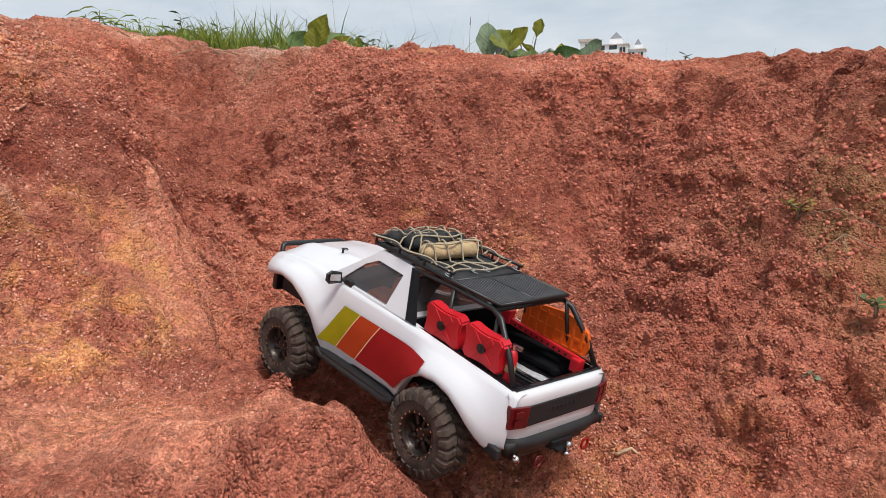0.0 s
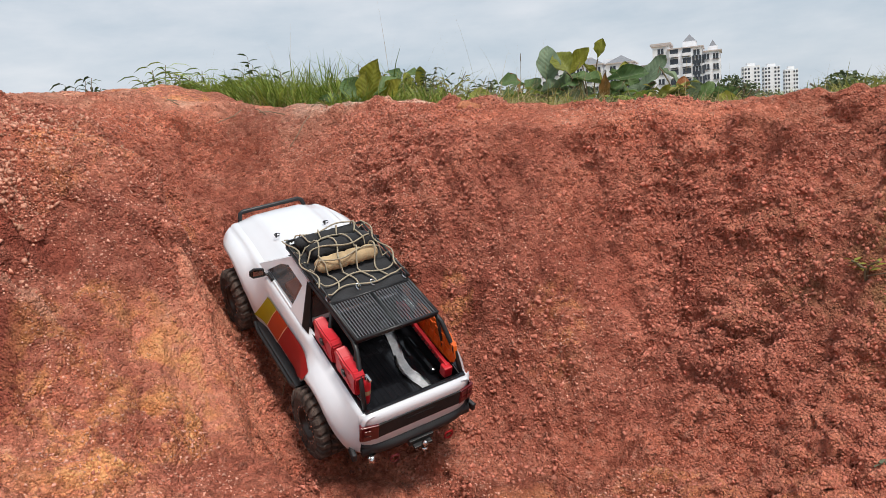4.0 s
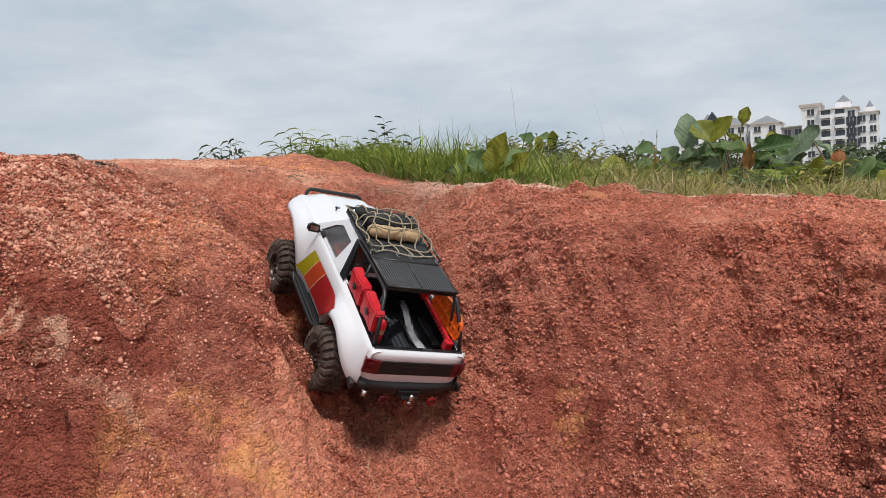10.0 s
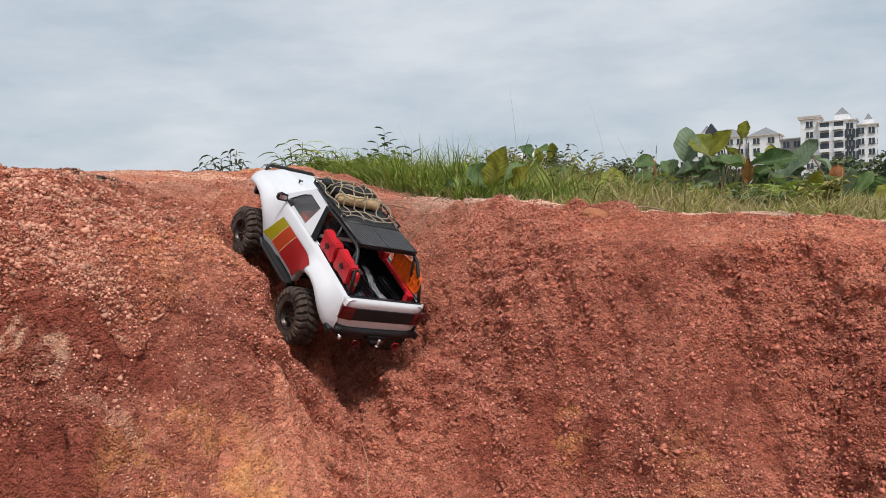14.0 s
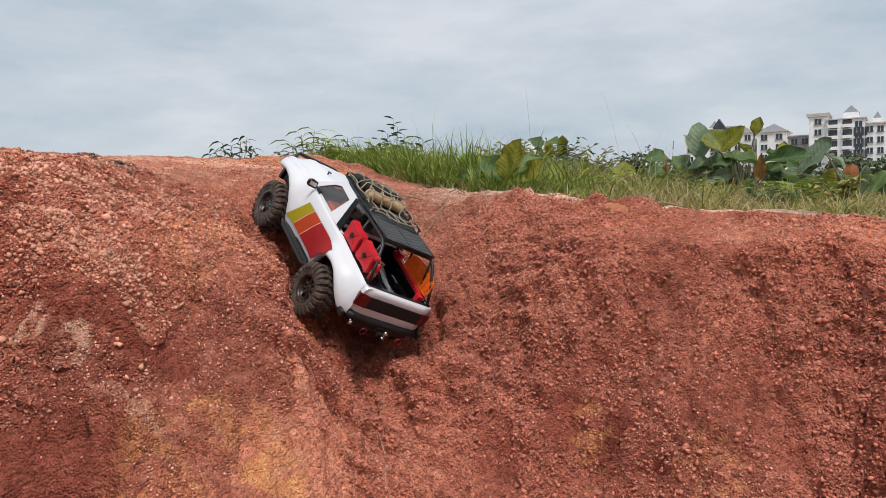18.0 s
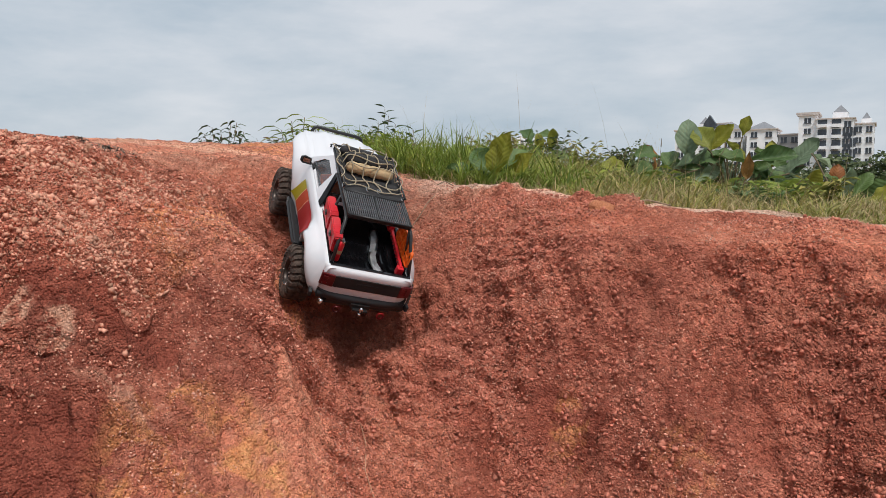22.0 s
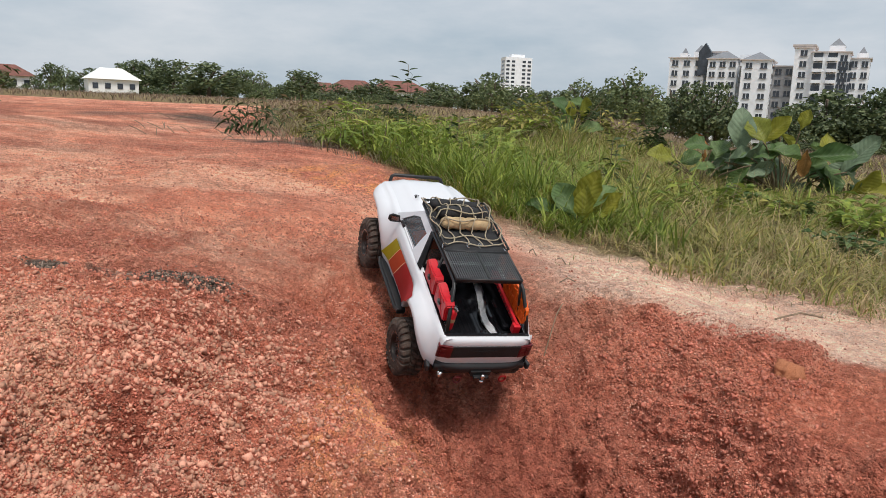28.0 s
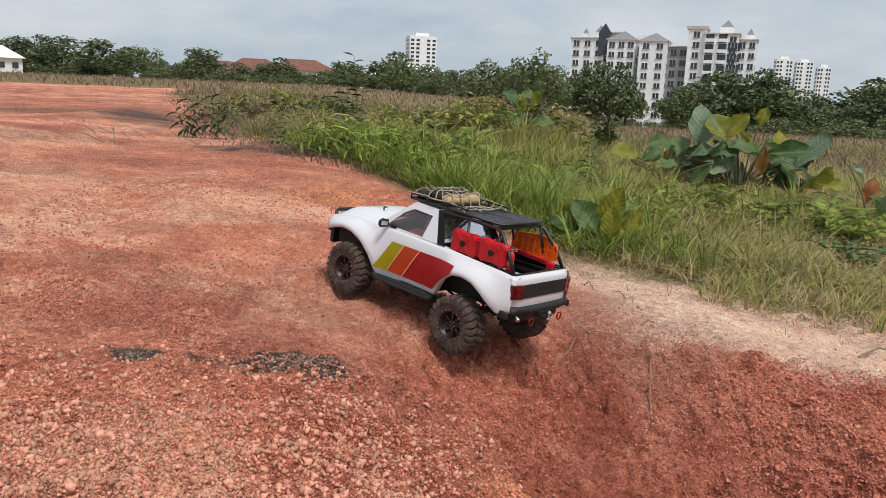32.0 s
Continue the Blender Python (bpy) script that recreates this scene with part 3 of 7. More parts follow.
def press_ruts(x0, y0, nx_, ny_, cell):
    """How the wheels have pressed and heaped the earth along their way, on a small table of levels."""
    times = [row[0] for row in TRUCK_ROWS]
    low = np.full((ny_, nx_), 9.0)
    arc = [Vector((dx, WHEEL_R * math.cos(a), AXLE_Z + WHEEL_R * math.sin(a))) for a in np.linspace(-2.6, -0.54, 15) for dx in (-0.018, -0.009, 0.0, 0.009, 0.018)]
    for t in np.arange(0, 32.01, 0.1):
        m = pose(*(float(np.interp(t, times, [row[k] for row in TRUCK_ROWS])) for k in range(1, 7)))
        for sx in (-1, 1):
            for wy in (WHEEL_FRONT, WHEEL_REAR):
                for v in arc:
                    p = m @ (TRUCK_SCALE * (v + Vector((sx * WHEEL_X, wy, 0))))
                    i, j = int((p.x - x0) / cell), int((p.y - y0) / cell)
                    if 0 <= i < nx_ and 0 <= j < ny_:
                        low[j, i] = min(low[j, i], p.z)
    X, Y = np.meshgrid(x0 + cell * (np.arange(nx_) + 0.5), y0 + cell * (np.arange(ny_) + 0.5))
    gap = np.where(low < 8, np.clip(low - shaped(X, Y) - 0.002, -0.02, 0.024), 0.0)
    weight = (low < 8).astype(float)
    kernel = np.exp(-((np.arange(-9, 10) * cell / 0.032) ** 2))
    soft = lambda g: np.apply_along_axis(np.convolve, 0, np.apply_along_axis(np.convolve, 1, g, kernel, "same"), kernel, "same")
    total = soft(weight)
    return soft(gap) / np.maximum(total, 1e-6) * smooth01(0.0, 0.3 * total.max(), total)


RUT_X, RUT_Y, RUT_CELL = -0.75, 1.0, 0.01
RUTS = press_ruts(RUT_X, RUT_Y, 125, 160, RUT_CELL)


def height(x, y):
    """The ground with its ruts, without its clods."""
    x, y = np.asarray(x, float), np.asarray(y, float)
    u = np.clip((x - RUT_X) / RUT_CELL - 0.5, 0, RUTS.shape[1] - 1.001)
    v = np.clip((y - RUT_Y) / RUT_CELL - 0.5, 0, RUTS.shape[0] - 1.001)
    i, j = u.astype(int), v.astype(int)
    u, v = u - i, v - j
    rut = (RUTS[j, i] * (1 - u) + RUTS[j, i + 1] * u) * (1 - v) + (RUTS[j + 1, i] * (1 - u) + RUTS[j + 1, i + 1] * u) * v
    return shaped(x, y) + rut


def grass_edge(x):
    """How far ahead the grass begins."""
    return np.interp(x, (-6, -4.55, -1.84, -1.18, -0.81, -0.62, -0.3, 0.06, 0.28, 0.47, 0.65, 1.2, 3, 8), (30, 18.0, 7.6, 5.4, 4.55, 4.2, 3.6, 3.02, 2.86, 2.74, 2.56, 2.32, 2.0, 1.6))


def crumbly(x, y):
    """Where the earth lies in loose crumbs rather than smeared flat."""
    return smooth01(-0.12, 0.2, fractal(x, y, 3.2, 3, 9))


def crumb_domes(x, y, z, scale, seed):
    """Domed crumbs packed side by side over a surface: proud and uneven, with sharp gaps between them."""
    x, y, z = x * scale, y * scale, z * scale
    xi, yi, zi = np.floor(x), np.floor(y), np.floor(z)
    best, lift = np.full(np.shape(x), 9.0), np.zeros(np.shape(x))
    for dx in (-1, 0, 1):
        for dy in (-1, 0, 1):
            for dz in (-1, 0, 1):
                a, c, e = xi + dx, yi + dy, zi + dz
                u = np.sin(a * 127.1 + c * 311.7 + e * 74.7 + seed) * 43758.5453
                u -= np.floor(u)
                v = u * 7919.13
                v -= np.floor(v)
                w = u * 104729.77
                w -= np.floor(w)
                d = (a + u - x) ** 2 + (c + v - y) ** 2 + (e + w - z) ** 2
                nearer = d < best
                best = np.where(nearer, d, best)
                lift = np.where(nearer, 0.3 + 0.7 * ((u + v) % 1.0), lift)
    return np.maximum(0, 1 - best) * lift


def blob(x, y, cx, cy, rx, ry, turn=0.0):
    c, s = math.cos(turn), math.sin(turn)
    u, v = (x - cx) * c + (y - cy) * s, -(x - cx) * s + (y - cy) * c
    d = np.hypot(u / rx, v / ry) + 0.5 * fractal(x, y, 9.0, 3, 21)
    return 1 - smooth01(0.75, 1.1, d)


def clay(x, y):
    """Smooth orange clay washed down beside the gully."""
    return np.clip(blob(x, y, -0.135, 1.56, 0.03, 0.13, -0.2) + 0.8 * blob(x, y, -0.1, 1.45, 0.06, 0.1) + 0.5 * blob(x, y, -0.17, 1.44, 0.06, 0.06) + 0.55 * blob(x, y, -0.1, 1.12, 0.15, 0.1) + 0.7 * blob(x, y, -0.3, 1.84, 0.05, 0.09), 0, 1)


def hard_plum(x, y):
    """Hard, dark plum crust on the bank, with few crumbs."""
    return np.clip(blob(x, y, -0.43, 1.445, 0.085, 0.035) + blob(x, y, -0.33, 1.465, 0.06, 0.03, 0.3) + blob(x, y, -0.37, 1.325, 0.085, 0.045, 0.2) + 0.8 * blob(x, y, 0.12, 1.66, 0.035, 0.1) + 0.6 * blob(x, y, 0.45, 1.62, 0.09, 0.07) + 0.9 * blob(x, y, 0.297, 1.645, 0.036, 0.026) + 0.9 * blob(x, y, 0.215, 1.695, 0.03, 0.024) + 0.6 * blob(x, y, 0.655, 1.56, 0.045, 0.03) + 0.75 * blob(x, y, -0.57, 1.6, 0.035, 0.065), 0, 1)


# smooth stones bedded in the slope: place, half widths, how far they stand out
BEDDED = ((0.215, 1.695, 0.028, 0.022, 0.016), (0.297, 1.645, 0.034, 0.024, 0.018), (0.655, 1.56, 0.045, 0.03, 0.028))


def ground_detail(x, y, steep):
    """Lumps, rills down the slopes and ledges."""
    near = np.exp(-np.maximum(0, np.hypot(x, y - 1.8) - 1.6) / 1.5)
    lump = fractal(x, y, 5.0, 3, 2) * 0.055 + fractal(x, y, 16.0, 3, 3) * 0.034
    rill = -np.abs(fractal(x + 0.25 * y + 0.04 * fractal(x, y, 9, 2, 8), y * 0.12, 14.0, 3, 4)) * 0.045 * steep
    banks = (1 - smooth01(-0.36, -0.25, x)) * (1 - smooth01(1.55, 1.75, y)) + 0.7 * smooth01(0.24, 0.4, x) * (1 - smooth01(1.62, 1.8, y))
    ledge = (0.09 - np.abs(fractal(x + 0.5 * y, y - 0.3 * x, 6.5, 3, 12))) * 0.16 * banks
    stones = sum(tall * np.maximum(0, 1 - ((x - cx) / rx) ** 2 - ((y - cy) / ry) ** 2) ** 0.6 for cx, cy, rx, ry, tall in BEDDED)
    return near * (lump * (0.35 + 0.65 * steep) + rill + ledge - 0.006) + stones


def crumb_relief(x, y, z, steep):
    """Clods and crumbs, as a depth out of the surface."""
    rough = (0.35 + 0.2 * steep + 0.65 * crumbly(x, y)) * (1 - 0.6 * np.maximum(clay(x, y), hard_plum(x, y)))
    rough *= 1 - 0.55 * smooth01(0.0, 0.12, y - rim_line(x)) * smooth01(-0.4, -0.1, x)
    clod = smooth01(0.0, 0.22, fractal(x + 0.6 * z, y - 0.7 * z, 7.0, 3, 51))
    fold = fractal(x + 0.5 * z, y + 0.8 * z, 20.0, 4, 16, 0.68) * 0.017
    drape = fractal(x + 0.15 * z, 0.55 * z - 0.3 * y, 9.0, 4, 57, 0.55) * 0.018 * steep
    grain = crumb_domes(x, y, z, 30.0, 5.0) * 0.007 * clod + crumb_domes(x, y, z, 75.0, 3.0) * 0.0062 * (0.5 + 0.5 * clod) + crumb_domes(x, y, z, 140.0, 9.0) * 0.0044
    return drape + rough * (fold + grain) - 0.003


def axis(lo, a, b, hi, step, grow):
    mid = list(np.arange(a, b + step / 2, step))
    up, s = [], step
    v = b
    while v < hi:
        s *= grow
        v += s
        up.append(min(v, hi))
    down, s, v = [], step, a
    while v > lo:
        s *= grow
        v -= s
        down.append(max(v, lo))
    return np.array(down[::-1] + mid + up)


gx, gy = axis(-1500, -1.12, 1.08, 1500, 0.0042, 1.09), axis(-600, 1.1, 2.2, 2500, 0.0036, 1.04)
GX, GY = np.meshgrid(gx, gy)
GZ = height(GX, GY)
sy_, sx_ = np.gradient(GZ, gy, gx)
steep = np.clip((np.hypot(sx_, sy_) - 0.25) / 0.7, 0, 1)
GZ = GZ + ground_detail(GX, GY, steep)
ny_, nx_ = np.gradient(GZ, gy, gx)
size_ = np.sqrt(1 + nx_**2 + ny_**2)
close = (np.abs(GX) < 1.6) & (np.abs(GY - 1.8) < 1.3)
RELIEF = np.zeros(GX.shape)
RELIEF[close] = crumb_relief(GX[close], GY[close], GZ[close], steep[close]) * np.exp(-np.maximum(0, np.hypot(GX[close], GY[close] - 1.8) - 1.1) / 0.3)
VX, VY = GX - nx_ / size_ * RELIEF, GY - ny_ / size_ * RELIEF
GZ = GZ + RELIEF / size_
nx, ny = len(gx), len(gy)
quad = (np.arange(ny - 1)[:, None] * nx + np.arange(nx - 1)[None, :]).ravel()
me = bpy.data.meshes.new("ground")
me.vertices.add(nx * ny)
me.vertices.foreach_set("co", np.stack((VX, VY, GZ), -1).ravel())
me.loops.add(len(quad) * 4)
me.loops.foreach_set("vertex_index", np.stack((quad, quad + 1, quad + nx + 1, quad + nx), 1).ravel())
me.polygons.add(len(quad))
me.polygons.foreach_set("loop_start", np.arange(len(quad)) * 4)
me.polygons.foreach_set("use_smooth", np.ones(len(quad), bool))
me.materials.append(EARTH)


flat = 1 - np.clip((np.hypot(sx_, sy_) - 0.3) / 0.35, 0, 1)
beyond = GY - grass_edge(GX)
wob = fractal(GX, GY, 3.0, 4, 31)
MASKS = {
    "green": smooth01(-0.1, 0.35, beyond + 0.5 * wob) * smooth01(1.9, 2.3, GY),
    "sand": smooth01(-0.025, 0.035, GY - rim_line(GX) + 0.09 * wob) * smooth01(-0.1, 0.1, GX + 0.15 * wob) * (GX < 6),
    "pale": np.clip(flat * smooth01(2.0, 2.5, GY - 0.3 * GX) * (0.3 + 0.9 * smooth01(-0.12, 0.16, fractal(GX, GY, 1.5, 4, 77))) + 0.9 * blob(GX, GY, -0.78, 1.66, 0.16, 0.13), 0, 1),
    "ochre": 0.75 * np.clip(1.2 * blob(GX, GY, -0.56, 3.25, 0.24, 0.14) + 1.3 * blob(GX, GY, -0.2, 1.36, 0.14, 0.11, 0.5) + 0.4 * blob(GX, GY, -0.25, 1.2, 0.16, 0.12) + 0.6 * blob(GX, GY, 0.4, 1.56, 0.07, 0.07) + 1.2 * blob(GX, GY, 0.26, 1.66, 0.025, 0.04) + 0.5 * blob(GX, GY, 0.35, 1.2, 0.3, 0.15) + 0.6 * blob(GX, GY, -0.3, 1.8, 0.12, 0.2), 0, 1),
    "plum": np.clip(steep * 1.1 * smooth01(-0.5, -0.2, GX + 0.3 * wob) + 1.3 * blob(GX, GY, -0.6, 1.36, 0.45, 0.2), 0, 1) * (GY < 2.2),
    "moss": smooth01(0.62, 0.85, GX + 0.25 * wob) * (1 - smooth01(1.45, 1.7, GY + 0.3 * wob)),
    "clay": clay(GX, GY),
    "hard_plum": 0.9 * hard_plum(GX, GY),
    "cream": np.clip(0.75 * blob(GX, GY, -0.86, 3.12, 0.3, 0.1, -0.2) + 0.7 * blob(GX, GY, -1.85, 4.3, 0.5, 0.16, -0.3) + 0.6 * blob(GX, GY, -1.15, 2.66, 0.2, 0.06) + 1.2 * blob(GX, GY, -0.456, 1.42, 0.036, 0.018, -0.3) + 1.2 * blob(GX, GY, -0.404, 1.42, 0.028, 0.018, 0.4) + 0.4 * blob(GX, GY, -0.32, 1.388, 0.06, 0.016), 0, 1),
    "dark": np.clip(1.1 * blob(GX, GY, -0.645, 1.985, 0.085, 0.052, 0.22) + blob(GX, GY, -0.862, 1.975, 0.038, 0.022) + 0.7 * blob(GX, GY, -0.765, 1.96, 0.02, 0.012) + 0.75 * blob(GX, GY, -0.85, 4.8, 0.4, 0.6) + 0.6 * blob(GX, GY, -1.6, 6.3, 0.6, 1.1, 0.35) + 0.6 * blob(GX, GY, -2.3, 6.3, 0.8, 0.3) + 0.5 * blob(GX, GY, -0.95, 4.35, 0.35, 0.14), 0, 1) * smooth01(-0.1, 0.15, wob + 0.32),
}
me.update()
for name, values in MASKS.items():
    me.attributes.new(name, "FLOAT", "POINT").data.foreach_set("value", values.ravel().astype(np.float32))
ground = tagged(new("ground", me), "red laterite earth with gravel, a steep gully and a bare terrace", "ground", kind="structure")


# ---- gravel and crumbs ----
OCTA = np.array(((1, 0, 0), (-1, 0, 0), (0, 1, 0), (0, -1, 0), (0, 0, 1), (0, 0, -1)), float)
OCTA_FACES = np.array([(i, j, k) if i_s * j_s * k_s > 0 else (i, k, j) for i, i_s in ((0, 1), (1, -1)) for j, j_s in ((2, 1), (3, -1)) for k, k_s in ((4, 1), (5, -1))])
cell_x, cell_y = gx, gy


def surface_z(x, y):
    """The level of the finished ground, clods and all."""
    i = np.clip(np.searchsorted(cell_x, x) - 1, 0, len(cell_x) - 2)
    j = np.clip(np.searchsorted(cell_y, y) - 1, 0, len(cell_y) - 2)
    u, v = (x - cell_x[i]) / (cell_x[i + 1] - cell_x[i]), (y - cell_y[j]) / (cell_y[j + 1] - cell_y[j])
    return (GZ[j, i] * (1 - u) + GZ[j, i + 1] * u) * (1 - v) + (GZ[j + 1, i] * (1 - u) + GZ[j + 1, i + 1] * u) * v


P_ = np.stack((VX, VY, GZ), -1)
SPAN = np.cross(P_[:-1, 1:] - P_[:-1, :-1], P_[1:, :-1] - P_[:-1, :-1])
CELL_AREA = np.linalg.norm(SPAN, axis=-1)
CELL_X, CELL_Y = np.meshgrid((gx[1:] + gx[:-1]) / 2, (gy[1:] + gy[:-1]) / 2)


def gravel(name, label, n, bounds, keep, low, high, material, seed):
    """Angular crumbs half sunk in the ground, many small and few large, in one mesh of kind stuff."""
    r = np.random.default_rng(seed)
    x0, x1, y0, y1 = bounds
    inside = np.nonzero(((CELL_X > x0) & (CELL_X < x1) & (CELL_Y > y0) & (CELL_Y < y1)).ravel())[0]
    share = np.cumsum(CELL_AREA.ravel()[inside] * np.clip(keep(CELL_X.ravel()[inside], CELL_Y.ravel()[inside]), 0, 1))
    pick = inside[np.searchsorted(share, r.uniform(0, share[-1], n)).clip(0, len(inside) - 1)]
    j, i = pick // (nx - 1), pick % (nx - 1)
    u, v = r.uniform(0, 1, (n, 1)), r.uniform(0, 1, (n, 1))
    at = (P_[j, i] * (1 - u) + P_[j, i + 1] * u) * (1 - v) + (P_[j + 1, i] * (1 - u) + P_[j + 1, i + 1] * u) * v
    out = SPAN[j, i] / CELL_AREA[j, i][:, None]
    sizes = low + (high - low) * r.uniform(0, 1, n) ** 2.6
    q = r.normal(size=(n, 4))
    q /= np.linalg.norm(q, axis=1)[:, None]
    w, x, y, z = q.T
    rot = np.stack((1 - 2 * (y * y + z * z), 2 * (x * y - w * z), 2 * (x * z + w * y), 2 * (x * y + w * z), 1 - 2 * (x * x + z * z), 2 * (y * z - w * x), 2 * (x * z - w * y), 2 * (y * z + w * x), 1 - 2 * (x * x + y * y)), 1).reshape(n, 3, 3)
    shape = (OCTA[None] * (1 + 0.15 * r.normal(size=(n, 6, 1))) + 0.22 * r.normal(size=(n, 6, 3))) * r.uniform(0.65, 1.15, (n, 1, 3))
    verts = np.einsum("nij,nvj->nvi", rot, shape) * sizes[:, None, None]
    verts += (at + out * (sizes * r.uniform(0.0, 0.5, n))[:, None])[:, None, :]
    tris = (OCTA_FACES[None] + 6 * np.arange(n)[:, None, None]).reshape(-1)
    m = bpy.data.meshes.new(name)
    m.vertices.add(n * 6)
    m.vertices.foreach_set("co", verts.ravel())
    m.loops.add(len(tris))
    m.loops.foreach_set("vertex_index", tris)
    m.polygons.add(len(tris) // 3)
    m.polygons.foreach_set("loop_start", np.arange(len(tris) // 3) * 3)
    m.materials.append(material)
    m.update()
    return tagged(new(name, m), label, "gravel", kind="stuff")


def loose(x, y):
    return (1 - blob(x, y, -0.425, 1.418, 0.08, 0.035)) * (0.04 + 0.96 * crumbly(x, y)) * (1 - 0.85 * np.maximum(clay(x, y), hard_plum(x, y)))


def bank(x, y):
    return (1 - blob(x, y, -0.425, 1.418, 0.08, 0.035)) * np.exp(-(((x + 0.72) / 0.34) ** 4 + ((y - 1.66) / 0.3) ** 4)) * (0.35 + 0.65 * smooth01(-0.25, 0.15, fractal(x, y, 4.0, 3, 70))) * (1 - 0.75 * hard_plum(x, y))


def pink_band(x, y):
    return np.exp(-(((y - 1.525) / 0.045) ** 2)) * smooth01(-0.75, -0.55, x) * (1 - smooth01(-0.4, -0.33, x)) * smooth01(-0.3, 0.15, fractal(x, y, 14.0, 2, 77))


def pale_spots(x, y):
    return 0.9 * np.exp(-(((x + 0.78) / 0.13) ** 2 + ((y - 1.66) / 0.12) ** 2)) + 0.2 * bank(x, y) + 0.05 * smooth01(0.15, 0.3, fractal(x, y, 3.0, 3, 77)) * smooth01(1.75, 1.95, y)


def tan_spots(x, y):
    return np.clip(0.8 * np.exp(-(((x + 0.87) / 0.13) ** 2 + ((y - 1.62) / 0.13) ** 2)) + 0.9 * np.exp(-(((x + y - 0.94) / 0.06) ** 4 + ((y - x - 2.28) / 0.13) ** 2)) + 0.8 * np.exp(-(((x + 0.41) / 0.14) ** 4 + ((y - 1.715) / 0.032) ** 2)), 0, 1) * smooth01(-0.35, 0.1, fractal(x, y, 11.0, 3, 78))


def ash_spots(x, y):
    return np.exp(-(((x + 0.645) / 0.055) ** 2 + ((y - 1.985 - 0.22 * (x + 0.645)) / 0.034) ** 2)) + 0.6 * np.exp(-(((x + 0.862) / 0.028) ** 2 + ((y - 1.975) / 0.015) ** 2))


gravel("red_gravel", "loose crumbs of red laterite on the slopes", 54000, (-1.05, 1.05, 1.1, 2.25), loose, 0.0013, 0.0034, PEBBLE, 62)
gravel("pink_gravel", "pinkish crumbs in a band across the bank", 3200, (-0.75, -0.22, 1.4, 1.62), pink_band, 0.001, 0.003, PALE_PEBBLE, 76)
gravel("bank_gravel", "closely packed red-brown gravel on the bank", 22000, (-1.15, -0.3, 1.3, 2.0), bank, 0.0009, 0.0028, PEBBLE, 72)
gravel("pale_gravel", "pale pinkish gravel on the bank and rim", 15000, (-1.15, 1.1, 1.0, 2.4), pale_spots, 0.0009, 0.003, PALE_PEBBLE, 64)
gravel("tan_gravel", "dense tan gravel on the bank", 9000, (-1.15, -0.22, 1.4, 1.9), tan_spots, 0.0009, 0.003, TAN_PEBBLE, 74)
gravel("terrace_gravel", "fine pale gravel scattered on the terrace", 9000, (-1.6, 1.6, 2.2, 4.2), lambda x, y: 0.2 + 0.6 * crumbly(x, y) * (y < grass_edge(x) + 0.1), 0.0012, 0.003, PALE_PEBBLE, 66)
gravel("crust_gravel", "small red crumbs on the trodden terrace", 9000, (-1.3, 0.1, 1.95, 3.3), lambda x, y: 0.2 + 0.8 * crumbly(x, y), 0.0012, 0.0038, PEBBLE, 69)
gravel("salmon_gravel", "pale salmon crumbs in patches on the slopes", 15000, (-1.05, 1.05, 1.15, 2.2), lambda x, y: smooth01(0.0, 0.3, fractal(x, y, 5.0, 3, 83)) * (1 - np.maximum(clay(x, y), hard_plum(x, y))), 0.001, 0.0027, SALMON_PEBBLE, 84)
gravel("bank_clods", "pinkish clods of crumbled earth on the bank", 8500, (-1.1, -0.28, 1.4, 2.0), lambda x, y: bank(x, y) + 0.4 * pink_band(x, y), 0.0024, 0.0062, PALE_PEBBLE, 86)
gravel("wall_clods", "red clods clinging to the pit wall", 8000, (-0.25, 1.05, 1.25, 2.2), lambda x, y: smooth01(-0.05, 0.2, fractal(x, y, 4.0, 3, 87)) * (1 - 0.8 * np.maximum(clay(x, y), hard_plum(x, y))), 0.0022, 0.0056, PEBBLE, 88)
gravel("grey_gravel", "grey-brown stones on the dark patches", 1500, (-1.0, -0.45, 1.85, 2.1), ash_spots, 0.001, 0.0034, GREY_PEBBLE, 68)

# ---- the model truck: x to its right, y ahead, z up, zero on the ground between its wheels ----


def curve(y, *pairs):
    ys, vs = zip(*sorted(pairs))
    return float(np.interp(y, ys, vs))


def arch(y):
    """The lower edge of the body side."""
    front = curve(y, (0.262, 0.138), (0.237, 0.142), (0.215, 0.149), (0.19, 0.1545), (0.16, 0.153), (0.13, 0.143), (0.108, 0.122), (0.092, 0.094), (0.085, 0.084))
    rear = curve(y, (-0.08, 0.088), (-0.09, 0.108), (-0.105, 0.128), (-0.13, 0.144), (-0.155, 0.147), (-0.18, 0.142), (-0.2, 0.13), (-0.22, 0.112), (-0.236, 0.1), (-0.262, 0.108))
    return front if y > 0.02 else rear


def flare(y):
    return 0.020 * math.exp(-(((y - 0.165) / 0.078) ** 4)) + 0.019 * math.exp(-(((y + 0.162) / 0.076) ** 4))


def shoulder(y):
    z = curve(y, (0.262, 0.153), (0.25, 0.164), (0.22, 0.174), (0.17, 0.181), (0.12, 0.185), (0.09, 0.187), (-0.05, 0.185), (-0.1, 0.182), (-0.17, 0.178), (-0.23, 0.175), (-0.258, 0.173))
    x = curve(y, (0.262, 0.074), (0.25, 0.084), (0.22, 0.088), (0.09, 0.091), (-0.1, 0.09), (-0.2, 0.088), (-0.25, 0.0865), (-0.258, 0.082))
    return x, z


